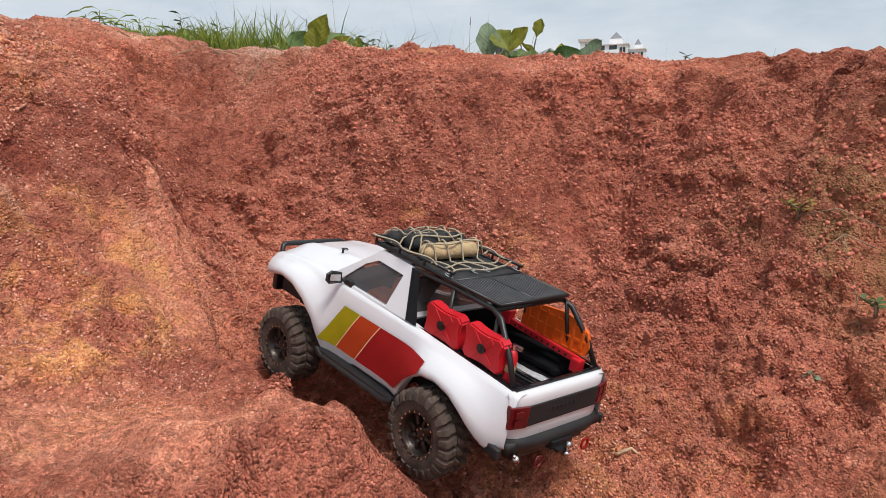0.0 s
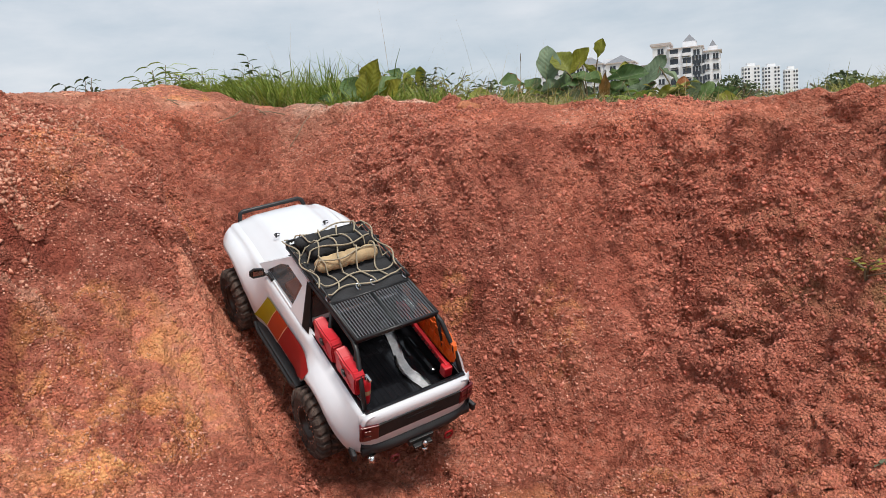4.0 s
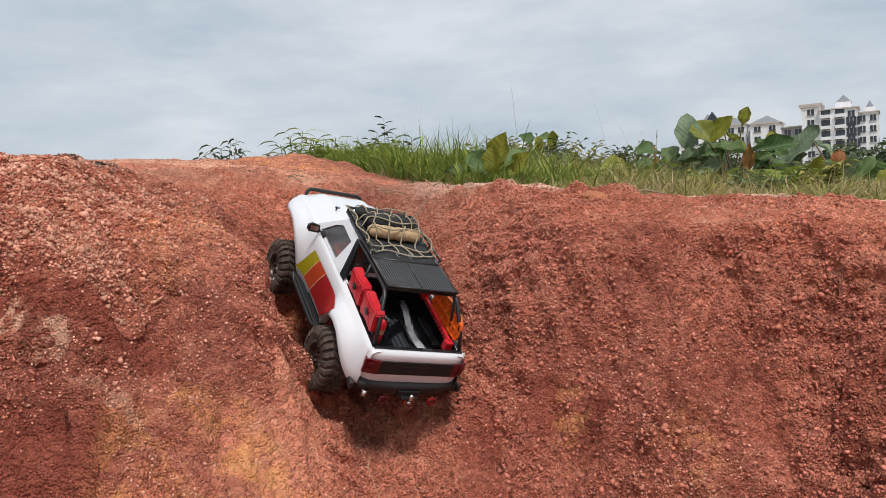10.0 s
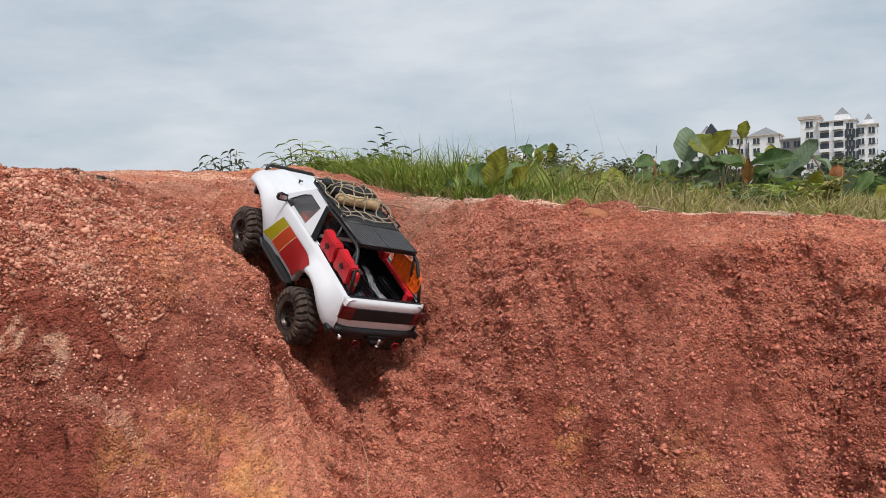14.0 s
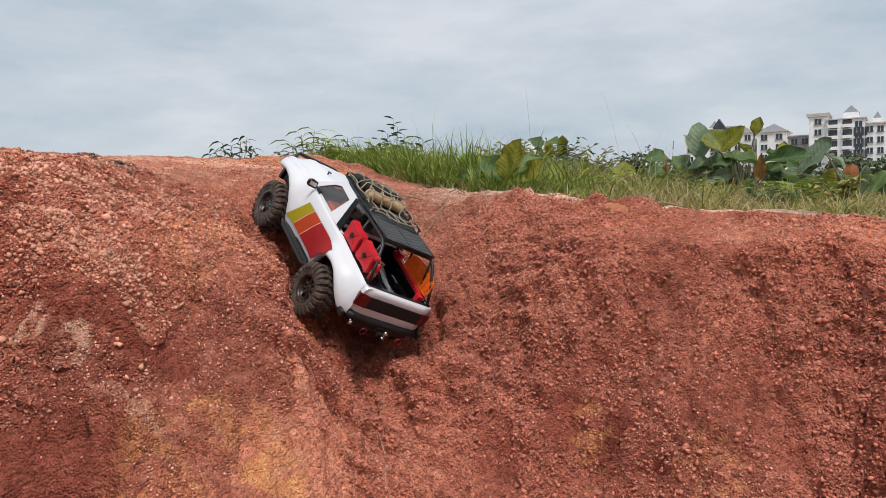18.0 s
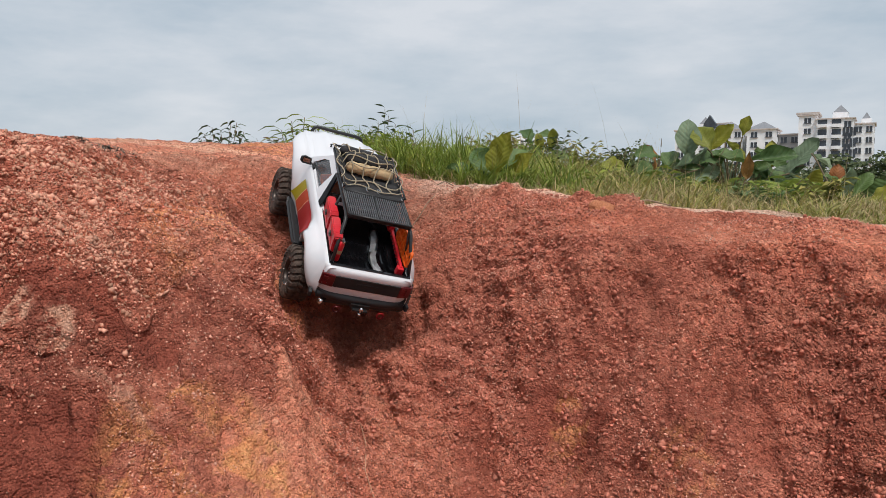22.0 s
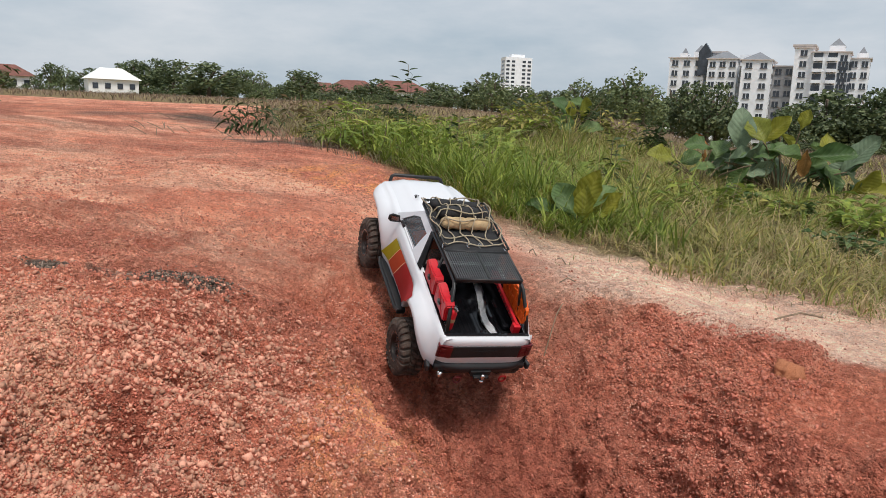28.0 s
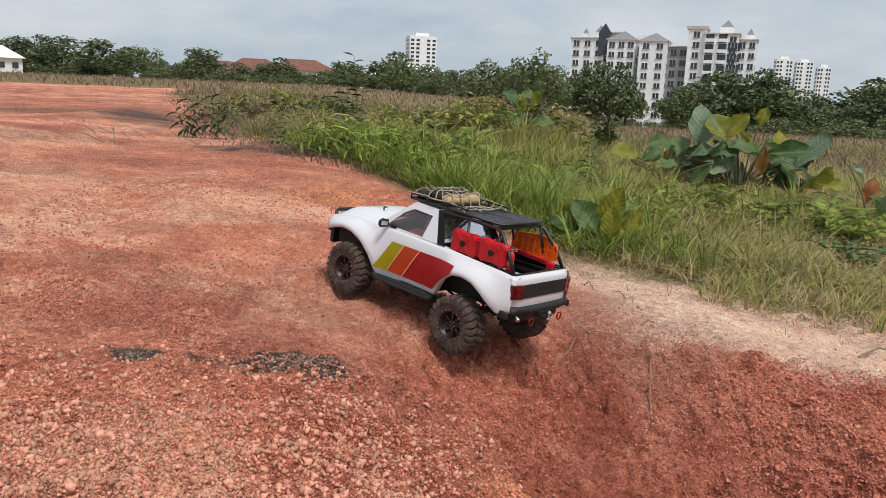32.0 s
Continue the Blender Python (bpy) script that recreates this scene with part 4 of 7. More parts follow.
def section(y):
    """Half of the body's cross-section, from the inner lip up over the shoulder."""
    sx, sz = shoulder(y)
    zb = arch(y)
    f = flare(y)
    wide = curve(y, (0.262, 0.084), (0.24, 0.096), (0.1, 0.1), (-0.2, 0.099), (-0.245, 0.096), (-0.258, 0.0905))
    low = max(zb + 0.004, 0.1)
    return [(wide + f - 0.014, zb + 0.002), (wide + f - 0.002, zb), (wide + f + 0.0005, zb + 0.004), (wide + 0.9 * f, low + 0.25 * (sz - low)), (wide + 0.45 * f, low + 0.5 * (sz - low)), (max(sx + 0.005, wide + 0.12 * f - 0.003), low + 0.72 * (sz - low)), (sx + 0.004, sz - 0.007), (sx + 0.001, sz - 0.002), (sx - 0.004, sz), (sx - 0.011, sz + 0.0004)]


def nose(bm):
    """Draws the front of the body forward and up."""
    for v in bm.verts:
        ahead = float(smooth01(0.18, 0.265, v.co.y))
        lift = float(smooth01(0.085, 0.2, v.co.y)) * float(smooth01(0.135, 0.165, v.co.z))
        v.co.y += 0.012 * ahead
        v.co.z += 0.006 * lift
    return bm


def body_shell(truck):
    bm = bmesh.new()
    ys = [0.262 - k * 0.52 / 104 for k in range(105)]
    for side in (-1, 1):
        rows = [[bm.verts.new((side * x, y, z)) for x, z in section(y)] for y in ys]
        for a, c in zip(rows, rows[1:]):
            for k in range(len(a) - 1):
                f = (a[k], a[k + 1], c[k + 1], c[k])
                bm.faces.new(f if side > 0 else f[::-1])
    # tail: a plate with rounded corners between the two sides
    n = 24
    tail = []
    for z in (0.105, 0.113, 0.13, 0.16, 0.168, 0.1735):
        back = -0.258 - (0.004 if 0.108 < z < 0.17 else 0.0)
        tail.append([bm.verts.new((-0.0915 + 0.183 * k / n, back + 0.012 * abs(2 * k / n - 1) ** 8, z)) for k in range(n + 1)])
    tail.append([bm.verts.new((-0.086 + 0.172 * k / n, -0.249, 0.1742)) for k in range(n + 1)])
    for a, c in zip(tail, tail[1:]):
        for k in range(n):
            bm.faces.new((a[k], a[k + 1], c[k + 1], c[k]))
    part("body", nose(bm), WHITE, truck, "glossy white body shell with flared arches", smooth=True)
    # hood and nose
    bm = bmesh.new()
    rows = []
    for k in range(19):
        y = 0.262 - k * 0.176 / 18
        sx, sz = shoulder(y)
        crown = curve(y, (0.262, 0.158), (0.25, 0.174), (0.22, 0.189), (0.17, 0.2), (0.12, 0.2075), (0.085, 0.211))
        rows.append([bm.verts.new((u * (sx - 0.009), y, sz - 0.0005 + (crown - sz) * (1 - abs(u) ** 2.4) + 0.004 * math.exp(-(((abs(u) - 0.55) / 0.12) ** 2)) * min(1, k / 3))) for u in np.linspace(-1, 1, 25)])
    for a, c in zip(rows, rows[1:]):
        for k in range(24):
            bm.faces.new((a[k], a[k + 1], c[k + 1], c[k])[::-1])
    part("hood", nose(bm), WHITE, truck, "white bonnet", smooth=True)
    bm = bmesh.new()
    box(bm, (0, 0.258, 0.128), (0.15, 0.012, 0.05), bevel=0.004)
    part("grille", nose(bm), BLACK, truck)
    for s in (-1, 1):
        bm = bmesh.new()
        box(bm, (s * 0.066, 0.2655, 0.138), (0.03, 0.006, 0.018), bevel=0.002)
        part("headlight", nose(bm), CHROME, truck, "clear headlight")
        # hood pin with a wire loop
        bm = bmesh.new()
        rod(bm, (s * 0.045, 0.145, 0.196), (s * 0.045, 0.145, 0.212), 0.0018, 8)
        tube(bm, [(s * 0.045 + 0.005 * math.cos(a), 0.141 + 0.004 * math.sin(a), 0.2125) for a in np.linspace(0, 5.5, 9)], 0.0008, 5)
        part("hood_pin", bm, BLACK, truck, "black bonnet pin")
    bm = bmesh.new()
    tube(bm, [(-0.064, 0.25, 0.142), (-0.063, 0.264, 0.16), (-0.06, 0.268, 0.167), (-0.054, 0.27, 0.1695), (0.054, 0.27, 0.1695), (0.06, 0.268, 0.167), (0.063, 0.264, 0.16), (0.064, 0.25, 0.142)], 0.0042, 8)
    part("bull_bar", nose(bm), BLACK, truck, "black front bar", smooth=True)


def pane_x(z):
    return 0.0895 - (z - 0.186) * 0.36


def cab(truck):
    """Roof and pillars round real window openings, with smoked panes in them."""
    W = [(0.0855, 0.1895), (-0.0165, 0.1875), (-0.0235, 0.2325), (0.030, 0.2345), (0.052, 0.2225)]
    O = [(0.112, 0.186), (-0.060, 0.185), (-0.034, 0.2475), (0.030, 0.2495), (0.071, 0.2178)]
    bm = bmesh.new()
    for s in (-1, 1):
        def v(p, inset=0.0):
            return bm.verts.new((s * (pane_x(p[1]) - inset), p[0], p[1]))
        for k in range(5):
            a, b, c, d = O[k], O[(k + 1) % 5], W[(k + 1) % 5], W[k]
            f = [v(a), v(b), v(c), v(d)]
            bm.faces.new(f if s < 0 else f[::-1])
            g = [v(d), v(c), v(c, 0.004), v(d, 0.004)]
            bm.faces.new(g if s < 0 else g[::-1])
    # windscreen frame, roof, rear frame
    def ring(outer, inner):
        for k in range(4):
            bm.faces.new([bm.verts.new(p) for p in (outer[k], outer[(k + 1) % 4], inner[(k + 1) % 4], inner[k])])
    xr, xb = pane_x(0.2495), pane_x(0.186)
    ring([(-xb, 0.112, 0.186), (xb, 0.112, 0.186), (xr, 0.03, 0.2495), (-xr, 0.03, 0.2495)], [(-xb + 0.01, 0.106, 0.192), (xb - 0.01, 0.106, 0.192), (xr - 0.007, 0.036, 0.244), (-xr + 0.007, 0.036, 0.244)])
    ring([(xb, -0.060, 0.185), (-xb, -0.060, 0.185), (-xr, -0.034, 0.2475), (xr, -0.034, 0.2475)], [(xb - 0.012, -0.057, 0.193), (-xb + 0.012, -0.057, 0.193), (-xr + 0.008, -0.036, 0.242), (xr - 0.008, -0.036, 0.242)])
    rows = [[bm.verts.new((u * (xr if j < 4 else xr), 0.03 - 0.064 * j / 4, 0.2495 - 0.002 * j / 4 + 0.003 * (1 - u * u))) for u in np.linspace(-1, 1, 9)] for j in range(5)]
    for a, c in zip(rows, rows[1:]):
        for k in range(8):
            bm.faces.new((a[k], c[k], c[k + 1], a[k + 1]))
    bmesh.ops.remove_doubles(bm, verts=bm.verts, dist=0.0004)
    bmesh.ops.recalc_face_normals(bm, faces=bm.faces)
    part("cab", bm, WHITE, truck, "white cab with roof and pillars")
    for s in (-1, 1):
        bm = bmesh.new()
        f = [bm.verts.new((s * (pane_x(z) - 0.0025), y, z)) for y, z in W]
        bm.faces.new(f if s < 0 else f[::-1])
        p = part("side_window", bm, TINT, truck, "smoked side window")
        p.visible_shadow = False
    for name, pts in (("windscreen", [(-0.078, 0.105, 0.192), (0.078, 0.105, 0.192), (0.061, 0.0355, 0.244), (-0.061, 0.0355, 0.244)]), ("rear_window", [(0.076, -0.0565, 0.193), (-0.076, -0.0565, 0.193), (-0.06, -0.0355, 0.242), (0.06, -0.0355, 0.242)])):
        bm = bmesh.new()
        bm.faces.new([bm.verts.new(p) for p in pts])
        p = part(name, bm, TINT, truck, "smoked glass")
        p.visible_shadow = False
    bm = bmesh.new()
    box(bm, (0, 0.02, 0.150), (0.16, 0.15, 0.05), bevel=0.01)
    box(bm, (0, 0.082, 0.184), (0.14, 0.03, 0.012), bevel=0.004)
    part("interior", bm, MATT, truck, "dark cab interior")
    for x in (-0.038, 0.038):
        bm = bmesh.new()
        box(bm, (x, 0.0, 0.19), (0.042, 0.014, 0.055), pose(0, 0, 0, 12), 0.005)
        box(bm, (x, 0.022, 0.176), (0.042, 0.05, 0.012), None, 0.004)
        part("seat", bm, ORANGE if x < 0 else CLOTH, truck, "moulded seat in the cab")
    for s in (-1, 1):
        bm = bmesh.new()
        m = pose(0, 0, 0, 0, 0, s * 12)
        c = Vector((s * 0.105, 0.078, 0.1945))
        loop = [c + m @ Vector((s * dx, 0, dz)) for dx, dz in ((-0.011, -0.006), (0.008, -0.007), (0.012, -0.003), (0.012, 0.005), (0.006, 0.009), (-0.008, 0.007))]
        tube(bm, loop, 0.0021, 6, closed=True)
        box(bm, c + Vector((0, 0.002, 0.0008)), (0.019, 0.003, 0.013), m, 0.001)
        rod(bm, c + Vector((-s * 0.01, 0.0, -0.003)), (s * 0.086, 0.066, 0.19), 0.0022)
        box(bm, (s * 0.0885, 0.066, 0.19), (0.005, 0.018, 0.008), None, 0.0015)
        part("mirror", bm, BLACK, truck, "black wing mirror")
        bm = bmesh.new()
        box(bm, c + Vector((0, -0.0012, 0.0008)), (0.016, 0.001, 0.0095), m)
        part("mirror_glass", bm, CHROME, truck)


def stripes(truck):
    """Three colour blocks on each door, with thin cream lines between them."""
    def side_x(y, z):
        pts = sorted((zz, xx) for xx, zz in section(y)[1:8])
        return float(np.interp(z, [p[0] for p in pts], [p[1] for p in pts])) + 0.0028

    def quad(s, name, a, b, material, label=""):
        # a, b: the block's slanted front and rear lines as ((y top, z top), (y bottom, z bottom))
        bm = bmesh.new()
        rows = []
        for i in range(7):
            u = i / 6
            top = (a[0][0] + (b[0][0] - a[0][0]) * u, a[0][1] + (b[0][1] - a[0][1]) * u)
            bot = (a[1][0] + (b[1][0] - a[1][0]) * u, a[1][1] + (b[1][1] - a[1][1]) * u)
            col = []
            for j in range(6):
                w = j / 5
                y, z = top[0] + (bot[0] - top[0]) * w, top[1] + (bot[1] - top[1]) * w
                z = max(z, arch(y) + 0.004)
                col.append(bm.verts.new((s * side_x(y, z), y, z)))
            rows.append(col)
        for p, q in zip(rows, rows[1:]):
            for j in range(5):
                f = (p[j], q[j], q[j + 1], p[j + 1])
                bm.faces.new(f if s > 0 else f[::-1])
        part(name, bm, material, truck, label, smooth=True)

    top = lambda y: (y, 0.162)
    low = lambda y: (y, 0.1)
    cuts = [(0.054, 0.091), (0.0175, 0.055), (-0.026, 0.011), (-0.13, -0.122)]
    mats = (OLIVE, RUST, CRIMSON)
    for s in (-1, 1):
        for k in range(3):
            (t0, b0), (t1, b1) = cuts[k], cuts[k + 1]
            quad(s, "stripe", (top(t0 - 0.0008), low(b0 - 0.0008)), (top(t1 + 0.0008), low(b1 + 0.0008)), mats[k], ("olive", "rust orange", "crimson")[k] + " door stripe")
            if k < 2:
                quad(s, "stripe_line", (top(t1 + 0.0008), low(b1 + 0.0008)), (top(t1 - 0.0008), low(b1 - 0.0008)), CREAM)


def rack_and_cage(truck):
    bm = bmesh.new()
    for s in (-1, 1):
        tube(bm, [(s * 0.080, -0.066, 0.186), (s * 0.0665, -0.040, 0.2455), (s * 0.0655, -0.115, 0.2465), (s * 0.0665, -0.180, 0.2455), (s * 0.069, -0.196, 0.240), (s * 0.0765, -0.226, 0.205), (s * 0.0795, -0.243, 0.176)], 0.0036, 8)
        tube(bm, [(s * 0.0805, -0.125, 0.178), (s * 0.0665, -0.112, 0.246)], 0.0028, 6)
        rod(bm, (s * 0.0655, -0.188, 0.245), (s * 0.078, -0.2, 0.178), 0.0026, 6)
    rod(bm, (-0.0665, -0.182, 0.2455), (0.0665, -0.182, 0.2455), 0.0033)
    part("roll_cage", bm, BLACK, truck, "black tubular cage over the bed", smooth=True)
    for s in (-1, 1):
        bm = bmesh.new()
        a = [(0.0905, -0.060, 0.186), (0.069, -0.033, 0.2465), (0.068, -0.047, 0.2465), (0.088, -0.079, 0.184)]
        f = [bm.verts.new((s * x, y, z)) for x, y, z in a]
        bm.faces.new(f if s < 0 else f[::-1])
        bmesh.ops.solidify(bm, geom=bm.faces[:], thickness=0.004)
        part("rear_pillar", bm, BLACK, truck, "black pillar panel")
    # rack frame
    bm = bmesh.new()
    for z, r in ((0.2535, 0.0026), (0.2635, 0.0022)):
        y1 = -0.105 if z > 0.26 else -0.188
        for s in (-1, 1):
            rod(bm, (s * 0.0655, 0.05, z), (s * 0.0655, y1, z), r, 6)
        rod(bm, (-0.0655, 0.05, z), (0.0655, 0.05, z), r, 6)
    for y in (-0.188, -0.105):
        rod(bm, (-0.0655, y, 0.2535), (0.0655, y, 0.2535), 0.0027, 6)
    rod(bm, (0, -0.188, 0.2535), (0, -0.105, 0.2535), 0.0022, 6)
    for s in (-1, 1):
        for y in (0.05, 0.0, -0.05, -0.1):
            rod(bm, (s * 0.0655, y, 0.2535), (s * 0.0655, y, 0.2635), 0.0019, 6)
        for y in (0.02, -0.03):
            rod(bm, (s * 0.0655, y, 0.2535), (s * 0.064, y, 0.249), 0.0025, 6)
    part("roof_rack", bm, BLACK, truck, "black steel roof rack", smooth=True)
    bm = bmesh.new()
    box(bm, (0, -0.028, 0.2525), (0.128, 0.152, 0.002))
    part("rack_floor", bm, CLOTH, truck)
    for s in (-1, 1):
        bm = bmesh.new()
        for k in range(14):
            x = s * (0.004 + 0.058 * k / 13)
            box(bm, (x, -0.1465, 0.2532), (0.0021, 0.081, 0.0022))
        for k in range(9):
            y = -0.109 - 0.075 * k / 8
            box(bm, (s * 0.033, y, 0.252), (0.061, 0.0012, 0.0012))
        part("mesh_panel", bm, MESH, truck, "black expanded mesh panel")
    # load
    def roll(x0, x1, y, z, r, material, name, label):
        bm = bmesh.new()
        n = 22
        rings = []
        for i in range(n + 1):
            u = i / n
            x = x0 + (x1 - x0) * u
            rr = r * min(1, 0.55 + 6 * u, 0.55 + 6 * (1 - u)) * (1 + 0.08 * noise.noise((x * 60, y * 40, 3)) - 0.12 * sum(math.exp(-(((u - c) / 0.025) ** 2)) for c in (0.22, 0.5, 0.78)))
            rings.append([bm.verts.new((x, y + rr * math.cos(a) * (1 + 0.08 * noise.noise((x * 50, a, 1))), z + 0.85 * rr * math.sin(a))) for a in np.linspace(0, math.tau, 14, endpoint=False)])
        for a, c in zip(rings, rings[1:]):
            for k in range(14):
                bm.faces.new((a[k], c[k], c[(k + 1) % 14], a[(k + 1) % 14]))
        bm.faces.new(rings[0])
        bm.faces.new(rings[-1][::-1])
        part(name, bm, material, truck, label, smooth=True)

    roll(-0.050, 0.056, 0.004, 0.267, 0.015, CLOTH, "bedroll", "black rolled bag on the rack")
    roll(-0.056, 0.02, 0.036, 0.264, 0.012, CLOTH, "bag", "dark bag on the rack")
    roll(0.0, 0.05, 0.033, 0.264, 0.0115, MATT, "bag", "dark bag on the rack")
    roll(-0.052, 0.05, -0.029, 0.265, 0.0135, TAN, "bedroll", "tan canvas roll on the rack")
    # net draped over the load
    def drape(x, y):
        z = 0.2555 + 0.0085 * math.exp(-(((abs(x) - 0.0655) / 0.006) ** 2))
        for yc, r, zc in ((0.004, 0.0165, 0.267), (0.036, 0.0135, 0.264), (-0.029, 0.015, 0.265)):
            if abs(x) < 0.054 and abs(y - yc) < r:
                z = max(z, zc + 0.9 * math.sqrt(r * r - (y - yc) ** 2))
        edge = max(0, (abs(x) - 0.045) / 0.02)
        return z - 0.004 * edge * (z > 0.268)

    bm = bmesh.new()
    for k in range(6):
        x = -0.066 + 0.132 * k / 5
        pts = [(x + 0.006 * math.sin(9 * y * 10 + k), y, drape(x, y) + 0.0016) for y in np.linspace(0.052, -0.092 + 0.006 * abs(k - 2.5), 26)]
        tube(bm, pts, 0.0013, 5)
    for k in range(6):
        y = 0.048 - 0.14 * k / 5
        pts = [(x, y + 0.006 * math.sin(70 * x + k * 2) + (0.008 * (1 - (x / 0.066) ** 2) if k == 5 else 0), drape(x, y) + 0.0018) for x in np.linspace(-0.068, 0.068, 24)]
        tube(bm, pts, 0.0013, 5)
    part("cargo_net", bm, CORD, truck, "beige cord cargo net", smooth=True)
    for x in (-0.012, 0.012, -0.064, 0.064):
        bm = bmesh.new()
        y = -0.092 if abs(x) > 0.03 else -0.086
        tube(bm, [(x + 0.0035 * math.cos(a), y - 0.004 + 0.006 * math.sin(a), 0.2575 + 0.001 * math.sin(a)) for a in np.linspace(0, 4.8, 9)], 0.0008, 5)
        part("hook", bm, CHROME, truck, "wire net hook")


def bed(truck):
    bm = bmesh.new()
    floor, y0, y1 = 0.144, -0.062, -0.247
    def w(z):
        return 0.0785 + 0.0 * z
    box(bm, (0, (y0 + y1) / 2, floor - 0.002), (0.160, y0 - y1 + 0.004, 0.004))
    for s in (-1, 1):
        box(bm, (s * 0.0795, (y0 + y1) / 2, 0.1605), (0.004, y0 - y1, 0.034))
        box(bm, (s * 0.0805, (y0 + y1) / 2, 0.1785), (0.007, y0 - y1, 0.003), pose(0, 0, 0, 2.6), 0.001)
        box(bm, (s * 0.066, -0.163, 0.149), (0.024, 0.085, 0.012), None, 0.007)
    box(bm, (0, y1 - 0.0005, 0.159), (0.16, 0.004, 0.03))
    box(bm, (0, y1 - 0.0015, 0.1755), (0.165, 0.006, 0.0026), None, 0.001)
    box(bm, (0, y0, 0.157), (0.16, 0.004, 0.06))
    part("bed_liner", bm, LINER, truck, "shiny black bed liner")
    bm = bmesh.new()
    for k in range(9):
        box(bm, (-0.04 + 0.01 * k, (y0 + y1) / 2, floor + 0.0004), (0.0034, y0 - y1 - 0.012, 0.0012), None, 0.0005)
    part("floor_ribs", bm, LINER, truck)
    # a thin pale strip, added in place of sky reflected in the liner
    bm = bmesh.new()
    line = ((0.046, -0.066, 0.148), (0.042, -0.1, 0.1495), (0.036, -0.13, 0.1485), (0.026, -0.16, 0.148), (0.024, -0.185, 0.149), (0.034, -0.212, 0.148), (0.043, -0.243, 0.148))
    rows = [[bm.verts.new((x + dx, y + 0.3 * dx, z)) for dx in (-0.009, 0.0, 0.009)] for x, y, z in line]
    for a, c in zip(rows, rows[1:]):
        for k in range(2):
            bm.faces.new((a[k], a[k + 1], c[k + 1], c[k])[::-1])
    bmesh.ops.solidify(bm, geom=bm.faces[:], thickness=0.0008)
    part("glare_strip", bm, GLARE_PAINT, truck, "pale strip standing in for the sky's reflection on the bed floor", smooth=True)
    # fuel cans
    for y, tilt in ((-0.119, 2), (-0.189, 2)):
        m = pose(-0.0755, y, 0.2025, tilt, -6, 0)
        bm = bmesh.new()
        prof = [(-0.026, -0.0235), (-0.007, -0.0205), (0.007, -0.0205), (0.026, -0.0235), (0.0325, -0.017), (0.03, -0.004), (0.03, 0.004), (0.0325, 0.016), (0.025, 0.0225), (0.006, 0.0195), (-0.006, 0.0195), (-0.025, 0.0225), (-0.0325, 0.016), (-0.03, 0.004), (-0.03, -0.004), (-0.0325, -0.017)]
        lo = [bm.verts.new((-0.0085, a, c)) for a, c in prof]
        hi = [bm.verts.new((0.0085, a, c)) for a, c in prof]
        bm.faces.new(lo)
        bm.faces.new(hi[::-1])
        for k in range(len(prof)):
            bm.faces.new((lo[k], hi[k], hi[(k + 1) % len(prof)], lo[(k + 1) % len(prof)]))
        bmesh.ops.recalc_face_normals(bm, faces=bm.faces)
        bmesh.ops.bevel(bm, geom=bm.edges[:], offset=0.0022, segments=2, affect="EDGES")
        for a in (45, -45):
            box(bm, (-0.0088, 0, 0), (0.0016, 0.044, 0.006), pose(0, 0, 0, a), 0.0006)
        bm.transform(m)
        can = part("fuel_can", bm, RED, truck, "flat red plastic fuel can")
        bm = bmesh.new()
        rod(bm, (-0.0115, 0, 0), (-0.008, 0, 0), 0.0062, 14)
        rod(bm, (-0.0125, 0, 0), (-0.008, 0, 0), 0.0025, 8)
        bm.transform(m)
        part("can_mount", bm, BLACK, can, "black mounting knob")
    # extinguisher
    bm = bmesh.new()
    rings = [(0.0, 0.0), (0.0078, 0.0), (0.0082, 0.002), (0.0082, 0.036), (0.006, 0.042), (0.0025, 0.045), (0.0, 0.045)]
    vs = [[bm.verts.new((-0.068 + 0.8 * r * math.cos(a), -0.2235 + 0.8 * r * math.sin(a), 0.168 + z)) for a in np.linspace(0, math.tau, 14, endpoint=False)] for r, z in rings[1:-1]]
    for a, c in zip(vs, vs[1:]):
        for k in range(14):
            bm.faces.new((a[k], a[(k + 1) % 14], c[(k + 1) % 14], c[k]))
    bm.faces.new(vs[0][::-1])
    bm.faces.new(vs[-1])
    ext = part("extinguisher", bm, RED, truck, "small red fire extinguisher", smooth=True)
    bm = bmesh.new()
    rod(bm, (-0.068, -0.2235, 0.2125), (-0.068, -0.2235, 0.218), 0.0028)
    box(bm, (-0.068, -0.228, 0.219), (0.003, 0.014, 0.002))
    box(bm, (-0.068, -0.2275, 0.2155), (0.003, 0.012, 0.0016))
    part("valve", bm, CHROME, ext)
    bm = bmesh.new()
    lathe(bm, [(0.0068, -0.004), (0.0069, 0.004)], 14)
    bm.transform(Matrix.Translation((-0.068, -0.2235, 0.19)) @ pose(0, 0, 0, 0, 90, 0))
    part("paper_label", bm, TAN, ext, "worn unreadable label")
    # recovery board, jack
    bm = bmesh.new()
    pts = [(-0.118, 0.186), (-0.118, 0.214), (-0.14, 0.222), (-0.185, 0.2275), (-0.21, 0.2235), (-0.226, 0.2135), (-0.2335, 0.196), (-0.229, 0.184), (-0.2, 0.178), (-0.14, 0.178)]
    lo = [bm.verts.new((0.0735, a, c)) for a, c in pts]
    hi = [bm.verts.new((0.0785, a, c)) for a, c in pts]
    bm.faces.new(lo)
    bm.faces.new(hi[::-1])
    for k in range(len(pts)):
        bm.faces.new((lo[k], hi[k], hi[(k + 1) % len(pts)], lo[(k + 1) % len(pts)]))
    bmesh.ops.recalc_face_normals(bm, faces=bm.faces)
